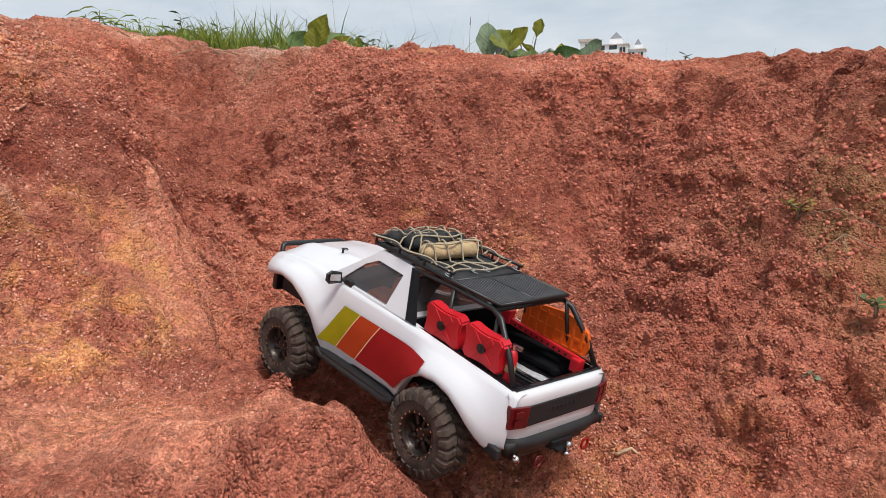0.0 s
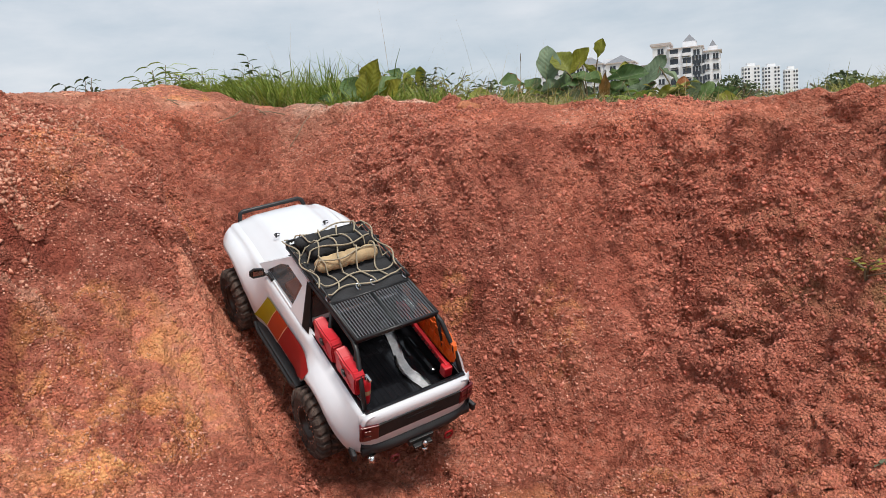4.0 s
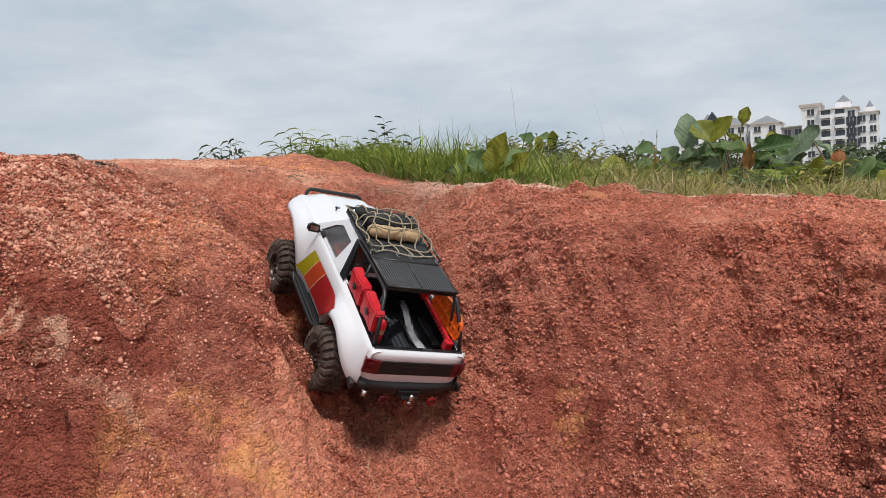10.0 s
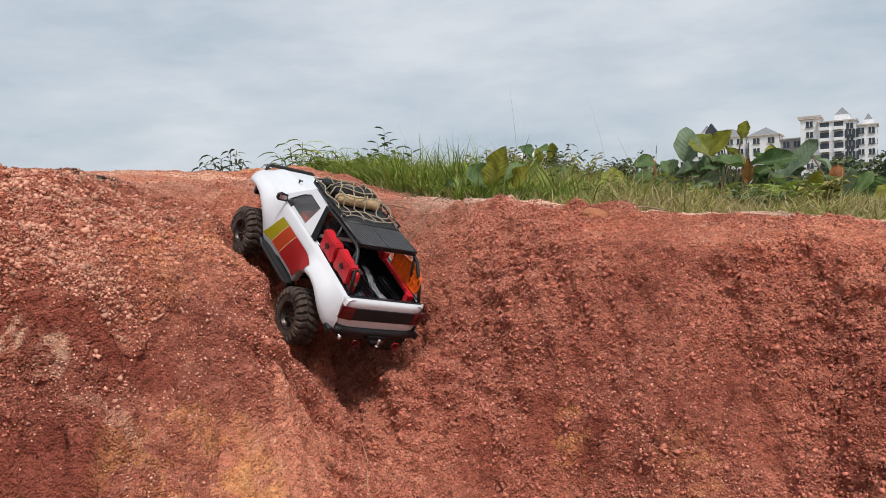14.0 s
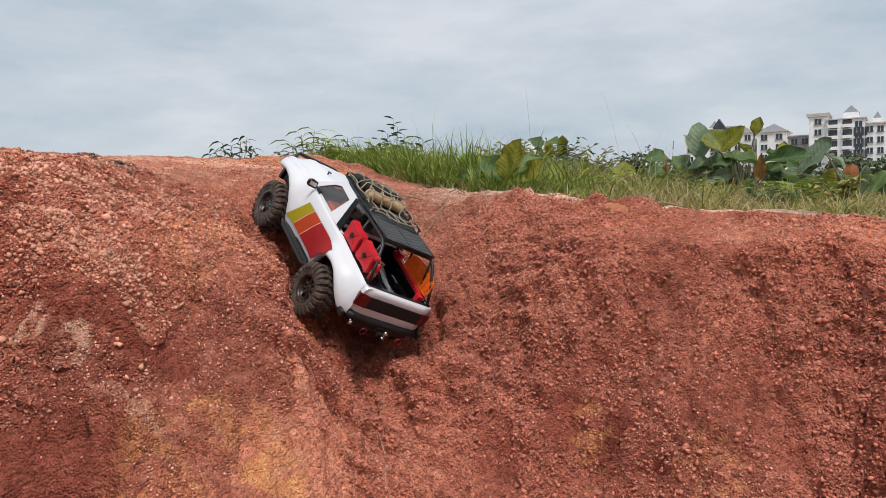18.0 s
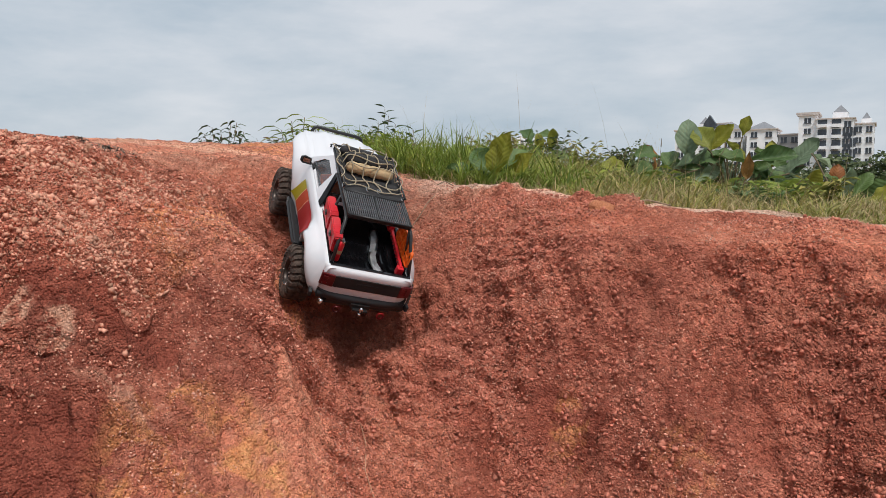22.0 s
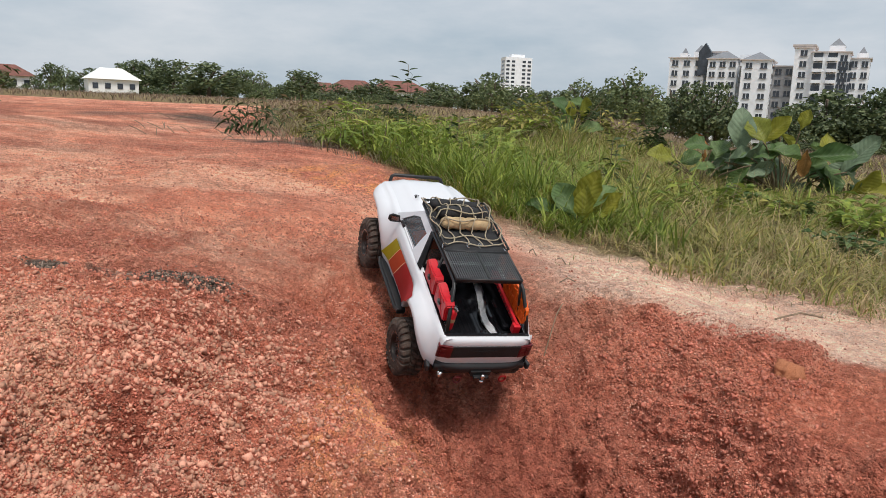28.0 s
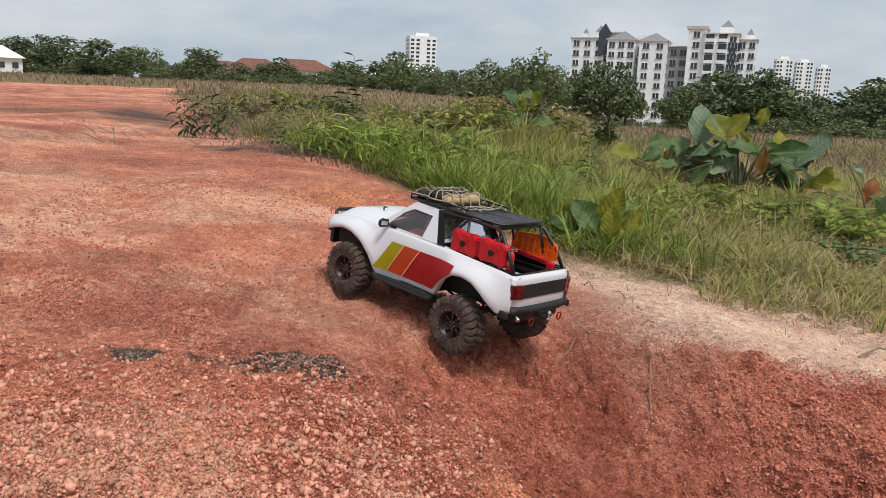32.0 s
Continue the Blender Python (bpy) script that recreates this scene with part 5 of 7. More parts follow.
    for k in range(7):
        y = -0.128 - 0.0155 * k
        for x in (0.0725, 0.0795):
            box(bm, (x, y, 0.203), (0.002, 0.005, 0.036 - (0.01 if k in (0, 6) else 0)), None, 0.0008)
    for z in (0.184, 0.2, 0.216):
        box(bm, (0.0725, -0.176, z), (0.0018, 0.1 - (0.02 if z > 0.21 else 0), 0.0025))
    part("recovery_board", bm, ORANGE, truck, "ribbed orange recovery board")
    bm = bmesh.new()
    box(bm, (0.0655, -0.152, 0.182), (0.006, 0.150, 0.009), pose(0, 0, 0, 3), 0.001)
    box(bm, (0.0645, -0.227, 0.172), (0.014, 0.014, 0.018), None, 0.002)
    box(bm, (0.0645, -0.10, 0.19), (0.012, 0.018, 0.02), None, 0.002)
    part("jack", bm, RED, truck, "red farm jack")
    bm = bmesh.new()
    for k in range(12):
        rod(bm, (0.061, -0.098 - 0.01 * k, 0.1845 - 0.0005 * k), (0.0625, -0.098 - 0.01 * k, 0.1845 - 0.0005 * k), 0.0018, 6)
    part("jack_holes", bm, BLACK, truck)


def tail_end(truck):
    bm = bmesh.new()
    box(bm, (0, -0.2625, 0.146), (0.135, 0.003, 0.026), None, 0.001)
    panel = part("tail_panel", bm, MATT, truck, "black tailgate panel")
    bm = bmesh.new()
    for k in range(6):
        box(bm, (-0.02 + 0.008 * k, -0.2645, 0.1485), (0.0055, 0.0008, 0.0035))
    part("lettering", bm, MATT, panel, "raised unreadable lettering")
    for s in (-1, 1):
        bm = bmesh.new()
        box(bm, (s * 0.0795, -0.2605, 0.146), (0.025, 0.004, 0.027), pose(0, 0, 0, 0, 0, s * 12), 0.0012)
        box(bm, (s * 0.0915, -0.2545, 0.146), (0.003, 0.009, 0.027), pose(0, 0, 0, 0, 0, s * 14), 0.001)
        light = part("tail_light", bm, LAMP, truck, "dark red tail light")
        bm = bmesh.new()
        for dz in (-0.0055, 0.0055):
            for dx in (-0.006, 0.006):
                box(bm, (s * 0.0795 + dx, -0.2632 + 0.2 * s * (s * dx), 0.1465 + dz), (0.0095, 0.0015, 0.0085), pose(0, 0, 0, 0, 0, s * 12), 0.0005)
        part("lens", bm, LAMP, light)
    bm = bmesh.new()
    n = 24
    rows = []
    for z, out in ((0.1, 0.004), (0.1015, 0.01), (0.109, 0.0115), (0.1145, 0.01), (0.117, 0.003)):
        rows.append([bm.verts.new((-0.098 + 0.196 * k / n, -0.259 - out + 0.022 * abs(2 * k / n - 1) ** 5, z + 0.004 * abs(2 * k / n - 1) ** 3)) for k in range(n + 1)])
    for a, c in zip(rows, rows[1:]):
        for k in range(n):
            bm.faces.new((a[k], a[k + 1], c[k + 1], c[k]))
    box(bm, (0, -0.257, 0.108), (0.18, 0.012, 0.012))
    for s in (-1, 1):
        box(bm, (s * 0.099, -0.244, 0.1035), (0.007, 0.034, 0.013), pose(0, 0, 0, 0, 0, s * 10), 0.002)
    bumper = part("rear_bumper", bm, BUMPER, truck, "dark grey rear bumper", smooth=True)
    bm = bmesh.new()
    box(bm, (0, -0.268, 0.101), (0.04, 0.012, 0.010), None, 0.001)
    box(bm, (0, -0.275, 0.0965), (0.03, 0.012, 0.004), None, 0.001)
    box(bm, (0, -0.240, 0.09), (0.14, 0.03, 0.012), None, 0.002)
    part("tow_hitch", bm, BLACK, bumper)
    bm = bmesh.new()
    rod(bm, (0, -0.283, 0.093), (0, -0.283, 0.101), 0.0022)
    rod(bm, (0, -0.283, 0.0905), (0, -0.283, 0.094), 0.0045, 10)
    bmesh.ops.create_uvsphere(bm, u_segments=12, v_segments=8, radius=0.0048, matrix=Matrix.Translation((0, -0.283, 0.1035)))
    part("tow_ball", bm, CHROME, bumper, "chrome tow ball", smooth=True)
    for s in (-1, 1):
        bm = bmesh.new()
        tube(bm, [(s * 0.046 + 0.0065 * math.cos(a), -0.277, 0.0905 + 0.0075 * math.sin(a)) for a in np.linspace(2.3, 7.1, 13)], 0.0016, 6)
        rod(bm, (s * 0.046 - 0.006, -0.277, 0.0965), (s * 0.046 + 0.006, -0.277, 0.0965), 0.0014)
        part("shackle", bm, LAMP if s < 0 else CRIMSON, bumper, "dull red bow shackle", smooth=True)
    bm = bmesh.new()
    rod(bm, (-0.07, -0.258, 0.096), (-0.082, -0.272, 0.097), 0.0042, 12)
    rod(bm, (-0.078, -0.262, 0.1), (-0.084, -0.27, 0.102), 0.002, 8)
    part("exhaust_tip", bm, CHROME, truck, smooth=True)
    for s in (-1, 1):
        bm = bmesh.new()
        box(bm, (s * 0.104, 0.0, 0.0815), (0.018, 0.168, 0.012), None, 0.003)
        tube(bm, [(s * 0.112, 0.086, 0.086), (s * 0.114, 0.07, 0.081), (s * 0.114, -0.07, 0.081), (s * 0.112, -0.086, 0.086)], 0.0035, 8)
        for y in (-0.05, 0.0, 0.05):
            rod(bm, (s * 0.1, y, 0.081), (s * 0.04, y, 0.086), 0.003, 6)
        part("side_step", bm, BLACK, truck, "black rock slider step", smooth=False)


def running_gear(truck):
    for name, c, size in (("frame_rail", (-0.035, -0.005, 0.093), (0.006, 0.5, 0.014)), ("frame_rail", (0.035, -0.005, 0.093), (0.006, 0.5, 0.014)), ("gearbox", (0, 0.01, 0.085), (0.075, 0.09, 0.022)), ("floor_pan", (0, 0.0, 0.115), (0.16, 0.16, 0.02))):
        bm = bmesh.new()
        box(bm, c, size, None, 0.001)
        part(name, bm, MATT, truck)
    for y in (0.17, -0.16):
        for s in (-1, 1):
            bm = bmesh.new()
            top = 0.146 if y > 0 else 0.1385
            box(bm, (s * 0.044, y, top), (0.074, 0.13, 0.004))
            box(bm, (s * 0.072, y, top - 0.018), (0.006, 0.15, 0.03))
            part("inner_arch", bm, MATT, truck, "black inner wheel arch")
    for y in (WHEEL_FRONT, WHEEL_REAR):
        bm = bmesh.new()
        rod(bm, (-0.085, y, AXLE_Z), (0.085, y, AXLE_Z), 0.007, 10)
        bmesh.ops.create_uvsphere(bm, u_segments=12, v_segments=8, radius=0.018, matrix=Matrix.Translation((0.012, y, AXLE_Z)))
        for s in (-1, 1):
            rod(bm, (s * 0.05, y, AXLE_Z - 0.005), (s * 0.035, y * 0.35, 0.086), 0.003, 6)
        part("axle", bm, MATT, truck, "black axle with links")
        for s in (-1, 1):
            bm = bmesh.new()
            tube(bm, [(s * 0.06 + 0.007 * math.cos(a), y - 0.02 + 0.007 * math.sin(a), 0.078 + 0.052 * a / 44) for a in np.linspace(0, 44, 70)], 0.0011, 4)
            rod(bm, (s * 0.06, y - 0.02, 0.074), (s * 0.06, y - 0.02, 0.135), 0.003, 8)
            part("shock", bm, CHROME if y > 0 else BLACK, truck, "coil-over shock absorber", smooth=True)


def tyre_meshes():
    """Tyre, rim and bolt ring of the outer-left wheel, about its own centre, the outside towards -x."""
    def lug(turn, x):
        """1 on a tread block, 0 in the grooves between the blocks."""
        side = abs(x)
        if side < 0.0058:
            return float((turn + 0.25 + x * 42) % 1.0 < 0.58)
        if side < 0.0078:
            return 0.0
        return float((turn + (0.0 if x < 0 else 0.5) + side * 14) % 1.0 < 0.62)

    side_wall = [(0.029, 0.0195), (0.034, 0.0228), (0.041, 0.0240), (0.047, 0.0240), (0.0475, 0.0238), (0.0525, 0.0228), (0.0555, 0.0212)]
    tread = [(0.0572, x) for x in (0.0200, 0.0160, 0.0120, 0.0079, 0.0077, 0.0059, 0.0057, 0.0028)]
    half = side_wall + tread
    profile = [(r_, -x) for r_, x in half] + [(0.0574, 0.0)] + [(r_, x) for r_, x in half[::-1]]
    bm = bmesh.new()
    around = 192
    rings = []
    for k in range(around):
        a, turn = math.tau * k / around, 24.0 * k / around
        ring = []
        for r_, x in profile:
            if r_ > 0.057:
                r_ += 0.0052 * lug(turn, x)
            elif r_ > 0.0472 and lug(turn, math.copysign(0.02, x)):
                x += math.copysign(0.0026, x)
                r_ += 0.003 if r_ > 0.055 else 0.0
            ring.append(bm.verts.new((x, r_ * math.sin(a), r_ * math.cos(a))))
        rings.append(ring)
    for k in range(around):
        p, q = rings[k], rings[(k + 1) % around]
        for j in range(len(profile) - 1):
            bm.faces.new((p[j], p[j + 1], q[j + 1], q[j]))
    bmesh.ops.recalc_face_normals(bm, faces=bm.faces)
    tyre = bm
    bm = bmesh.new()
    lathe(bm, [(0.0, -0.0125), (0.006, -0.0135), (0.0095, -0.0125), (0.0105, -0.009), (0.017, -0.0075), (0.0235, -0.010), (0.0255, -0.0175), (0.0265, -0.0205), (0.0315, -0.0212), (0.0325, -0.019), (0.0315, -0.012), (0.028, 0.019), (0.0, 0.017)], 40)
    for k in range(8):
        m = pose(0, 0, 0, 45.0 * k + 10)
        box(bm, m @ Vector((-0.0115, 0, 0.0175)), (0.006, 0.0052, 0.0155), m @ pose(0, 0, 0, 0, 10, 0), 0.0012)
    bmesh.ops.recalc_face_normals(bm, faces=bm.faces)
    rim = bm
    bm = bmesh.new()
    for k in range(20):
        m = pose(0, 0, 0, 18.0 * k)
        p = m @ Vector((-0.0212, 0, 0.029))
        rod(bm, p + Vector((0.001, 0, 0)), p - Vector((0.0014, 0, 0)), 0.0016, 6)
    for k in range(5):
        m = pose(0, 0, 0, 72.0 * k)
        p = m @ Vector((-0.0132, 0, 0.0065))
        rod(bm, p + Vector((0.001, 0, 0)), p - Vector((0.0016, 0, 0)), 0.0014, 6)
    tyre.transform(Matrix.Diagonal((0.94, 0.9, 0.9, 1)))
    for mesh in (rim, bm):
        mesh.transform(Matrix.Diagonal((1.0, 0.99, 0.99, 1)))
    return tyre, rim, bm


def make_truck():
    truck = thing("crawler_truck", "white radio-controlled crawler pickup with a loaded roof rack", "toy truck")
    body_shell(truck)
    cab(truck)
    stripes(truck)
    rack_and_cage(truck)
    bed(truck)
    tail_end(truck)
    running_gear(truck)
    tyre, rim, bolts = tyre_meshes()
    meshes = []
    for name, bm, material in (("tyre", tyre, RUBBER), ("rim", rim, RIM), ("bolts", bolts, CHROME)):
        me = bpy.data.meshes.new(name)
        bm.to_mesh(me)
        bm.free()
        me.materials.append(material)
        if name != "bolts":
            me.polygons.foreach_set("use_smooth", [name == "rim"] * len(me.polygons))
        meshes.append(me)
    wheels = []
    for sx, wy in ((-1, WHEEL_FRONT), (1, WHEEL_FRONT), (-1, WHEEL_REAR), (1, WHEEL_REAR)):
        bm = bmesh.new()
        rod(bm, (-0.012, 0, 0), (0.012, 0, 0), 0.008, 12)
        hub = part("wheel", bm, MATT, truck, "knobbly off-road wheel")
        for me in meshes:
            ob = new(me.name, me)
            ob.parent = hub
            ob.matrix_basis = pose(0, 0, 0, 0, 0, 0 if sx < 0 else 180)
            if me.name == "tyre":
                tagged(ob, "dusty black tyre with deep lugs")
            elif me.name == "rim":
                tagged(ob, "dark bronze beadlock rim")
        wheels.append((hub, sx * WHEEL_X, wy))
    return truck, wheels


crawler, crawler_wheels = make_truck()

# ---- plants ----
rng = np.random.default_rng(7)


def ground_z(x, y):
    return float(height(x, y))


def blades(name, label, xs, ys, tall, wide, lean, material, segs=3, seed=1, sink=0.01, per=1, around=0.02):
    """Curved blades in one mesh of kind stuff; with per above 1 each place holds a tuft whose blades arch outwards."""
    r = np.random.default_rng(seed)
    head = r.uniform(0, math.tau, len(xs) * per)
    size = np.repeat(r.uniform(0.45, 1.2, len(xs)), per)
    if per > 1:
        out = np.abs(r.normal(0, around, len(head))) * size
        xs, ys = np.repeat(xs, per) + np.cos(head) * out, np.repeat(ys, per) + np.sin(head) * out
        head = head + r.normal(0, 0.5, len(head))
    n = len(xs)
    z0 = height(xs, ys) - sink
    bend = r.uniform(0.15, 1.0, n) * lean
    h = tall * size * r.uniform(0.55, 1.15, n) * np.clip(0.45 + 0.8 * (ys - grass_edge(xs)), 0.4, 1.4) * (0.75 + 1.0 * np.clip(0.3 + fractal(xs, ys, 2.2, 2, 91), 0, 0.7)) * (1 - 0.4 * smooth01(0.75, 1.2, xs) * (ys < 6.5))
    w = wide * r.uniform(0.6, 1.3, n)
    verts = np.zeros((n, (segs + 1) * 2 - 1, 3))
    for k in range(segs + 1):
        u = k / segs
        out = h * bend * u**1.8
        up = h * (u - 0.32 * bend * u**2.4)
        cx, cy, cz = xs + np.cos(head) * out, ys + np.sin(head) * out, z0 + up
        half = w * (1 - u) ** 0.6 * (0.6 + 0.8 * u * (1 - u)) if k < segs else 0 * w
        px, py = -np.sin(head) * half, np.cos(head) * half
        if k < segs:
            verts[:, 2 * k] = np.stack((cx - px, cy - py, cz), 1)
            verts[:, 2 * k + 1] = np.stack((cx + px, cy + py, cz), 1)
        else:
            verts[:, 2 * k] = np.stack((cx, cy, cz), 1)
    per = verts.shape[1]
    base = (np.arange(n) * per)[:, None]
    faces = []
    for k in range(segs - 1):
        faces.append(np.concatenate((base + 2 * k, base + 2 * k + 1, base + 2 * k + 3, base + 2 * k + 2), 1))
    quads = np.concatenate(faces) if faces else np.zeros((0, 4), int)
    tris = np.concatenate((base + 2 * segs - 2, base + 2 * segs - 1, base + 2 * segs), 1)
    me = bpy.data.meshes.new(name)
    me.vertices.add(n * per)
    me.vertices.foreach_set("co", verts.ravel())
    loops = np.concatenate((quads.ravel(), tris.ravel()))
    me.loops.add(len(loops))
    me.loops.foreach_set("vertex_index", loops)
    me.polygons.add(len(quads) + len(tris))
    me.polygons.foreach_set("loop_start", np.concatenate((np.arange(len(quads)) * 4, len(quads) * 4 + np.arange(len(tris)) * 3)))
    me.polygons.foreach_set("use_smooth", np.ones(len(quads) + len(tris), bool))
    me.materials.append(material)
    me.update()
    me.validate()
    return tagged(new(name, me), label, "grass", kind="stuff")


def spread(n, x0, x1, y0, y1, seed, keep=None, margin=0.0):
    """Random places in the grass, thinner where keep is low."""
    r = np.random.default_rng(seed)
    xs, ys = r.uniform(x0, x1, n), r.uniform(y0, y1, n)
    ok = ys > grass_edge(xs) + margin + 0.25 * fractal(xs, ys, 3.0, 3, 31)
    if keep is not None:
        ok &= r.uniform(0, 1, n) < keep(xs, ys)
    return xs[ok], ys[ok]


def lush(x, y):
    """Where the tall green grass stands."""
    return np.clip(0.25 + 1.6 * fractal(x, y, 0.9, 3, 41) + np.exp(-(((x + 0.05) / 0.55) ** 2 + ((y - 4.7) / 0.7) ** 2)) + 0.6 * np.exp(-(((x - 0.6) / 1.0) ** 2 + ((y - 6.0) / 1.2) ** 2)) + 0.75 * np.exp(-(((y - grass_edge(x) - 0.9) / 0.7) ** 2 + ((x - 0.1) / 0.8) ** 4)), 0, 1)


near = spread(4300, -1.6, 4.2, 2.3, 7.0, 1, lambda x, y: 0.22 + 0.78 * lush(x, y))
blades("green_grass", "fresh green grass in tufts along the terrace", *near, 0.15, 0.0036, 2.1, GRASS, 4, 2, per=11, around=0.022)
tallg = spread(1500, -1.2, 3.4, 2.9, 8.5, 3, lambda x, y: lush(x, y) ** 1.5, 0.1)
blades("tall_grass", "bright tall grass in tufts", *tallg, 0.17, 0.0062, 1.9, FERN, 4, 4, per=9, around=0.025)
verge = spread(1800, -0.95, 0.5, 3.1, 5.2, 23, lambda x, y: np.exp(-(((y - grass_edge(x) - 0.38) / 0.4) ** 2)), 0.02)
blades("verge_grass", "bright green grass at the edge of the bare earth", *verge, 0.19, 0.0046, 1.5, FERN, 4, 24, per=12, around=0.022)
dry = spread(5200, -1.8, 4.2, 2.2, 7.5, 5, lambda x, y: (1.2 - 0.7 * lush(x, y)) * (0.25 + 0.75 * smooth01(-0.6, 0.1, x)), -0.05)
blades("dry_grass", "dry straw-coloured grass in tangled tufts", *dry, 0.14, 0.0022, 2.3, STRAW, 4, 6, per=9, around=0.03)
litter = spread(24000, -1.5, 3.6, 2.1, 5.0, 19, lambda x, y: np.exp(-(((y - grass_edge(x) - 0.15) / 0.4) ** 2)), -0.12)
blades("straw_litter", "tangled dead grass along the edge of the turf", *litter, 0.13, 0.0016, 3.2, STRAW, 4, 20)
creep = spread(34000, -1.2, 3.6, 2.2, 6.0, 21, lambda x, y: 0.15 + np.exp(-(((y - grass_edge(x) - 0.5) / 0.8) ** 2)), 0.0)
blades("creeping_grass", "low creeping grass", *creep, 0.11, 0.0036, 2.6, GRASS, 4, 22)
edge = spread(22000, -3.4, -0.4, 4.0, 10.0, 17, lambda x, y: np.exp(-(((y - grass_edge(x)) / 0.6) ** 2)), -0.9)
blades("withered_grass", "withered brownish grass at the edge of the bare earth", *edge, 0.13, 0.0028, 1.7, DEAD, 3, 18)
wilted = spread(1300, -2.8, -0.25, 3.9, 8.5, 25, lambda x, y: np.exp(-(((y - grass_edge(x) - 0.3) / 0.8) ** 2)), -0.35)
blades("wilted_weeds", "wilted brown and olive weeds beside the bare earth", *wilted, 0.15, 0.0045, 2.4, OLIVE_LEAF, 4, 26, per=8, around=0.025)
fresh = spread(1500, -3.0, 14.0, 6.5, 22.0, 27, lambda x, y: 0.3 + 0.7 * lush(x, y))
blades("fresh_meadow_grass", "green meadow grass on the terrace", *fresh, 0.16, 0.01, 1.8, GRASS, 3, 28, per=8, around=0.06)
mid = spread(1700, -5.0, 14.0, 7.0, 24.0, 7, lambda x, y: 0.4 + 0.6 * lush(x, y))
blades("meadow_grass", "dull olive meadow grass on the terrace", *mid, 0.15, 0.012, 1.9, OLIVE_LEAF, 3, 8, per=8, around=0.06)
middry = spread(1900, -6.0, 14.0, 7.0, 24.0, 9, None, -0.4)
blades("meadow_straw", "straw-coloured meadow grass", *middry, 0.16, 0.008, 1.7, DEAD, 3, 10, per=7, around=0.06)
farg = spread(22000, -45.0, 60.0, 20.0, 110.0, 11)
blades("far_grass", "rough withered grass on the far field", *farg, 0.24, 0.035, 1.2, DEAD, 2, 12)
wisps = spread(260, -1.4, 1.7, 2.75, 6.0, 13, None, 0.1)
blades("seed_stalks", "thin dry seed stalks above the grass", *wisps, 0.3, 0.001, 0.5, STRAW, 5, 14)


def seed_heads():
    """Small dark seed heads on wiry stalks."""
    bm = bmesh.new()
    r = random.Random(5)
    for k in range(34):
        x = r.uniform(-0.75, 1.25)
        y = float(grass_edge(x)) + r.uniform(0.2, 1.3)
        z = ground_z(x, y)
        h = r.uniform(0.12, 0.2)
        dx, dy = r.uniform(-0.07, 0.07), r.uniform(-0.05, 0.05)
        pts = [(x + dx * u * u, y + dy * u * u, z + h * u) for u in (0, 0.3, 0.6, 0.85, 1.0)]
        tube(bm, pts, 0.0006, 4)
        if r.random() < 0.7:
            p, q = Vector(pts[-1]), Vector(pts[-1]) + Vector((dx * 0.25, dy * 0.25, 0.026))
            rod(bm, p, q, 0.0017, 5, 0.0008)
    tagged(part("seed_head_stalks", bm, STEM), "wiry stalks with small seed heads", "grass", kind="stuff")


seed_heads()


def leaf_mesh(name, long, wide, curl, fold, material, cols=8, rows=14, seed=0.0):
    """A broad leaf along +y from its stalk at zero: widest past its middle, folded on its midrib, wavy and drooping."""
    verts, faces = [], []
    for i in range(rows + 1):
        u = i / rows
        half = wide / 2 * max(0.012, math.sin(math.pi * u**1.25) ** 0.62 * (1 if u > 0.45 else 0.35 + 0.65 * u / 0.45))
        half *= 1 + 0.06 * math.sin(19 * u + seed)
        for j in range(cols + 1):
            s = 2 * j / cols - 1
            ripple = wide * (0.055 * math.sin(u * 17 + 2 * seed + (2 if s < 0 else 0)) * abs(s) ** 2 + 0.05 * math.sin(u * 6 + 2.5 * s + seed))
            twist = 0.25 * math.sin(seed * 3) * u * s * half
            verts.append((s * half * math.cos(fold * abs(s)), long * (u - 0.16 * curl * u * u), half * abs(s) * math.sin(fold) - curl * long * 0.5 * u**2.2 + ripple + twist))
    for i in range(rows):
        for j in range(cols):
            a = i * (cols + 1) + j
            faces.append((a, a + 1, a + cols + 2, a + cols + 1))
    me = bpy.data.meshes.new(name)
    me.from_pydata(verts, [], faces)
    me.materials.append(material)
    me.polygons.foreach_set("use_smooth", [True] * len(faces))
    me.update()
    return me


LEAVES = {}
for key, mat in (("green", LEAF), ("yellow", YELLOW_LEAF), ("rust", RUST_LEAF), ("grey", GREY_LEAF)):
    for k, (wide, curl, fold) in enumerate(((0.68, 0.35, 0.35), (0.78, 0.75, 0.25), (0.6, 0.15, 0.6), (0.72, 1.1, 0.45), (0.64, -0.25, 0.5))):
        LEAVES[key, k] = leaf_mesh("leaf", 1.0, wide, curl, fold, mat, seed=1.7 * k + len(key))


G, Y, R_, W_ = "green", "yellow", "rust", "grey"


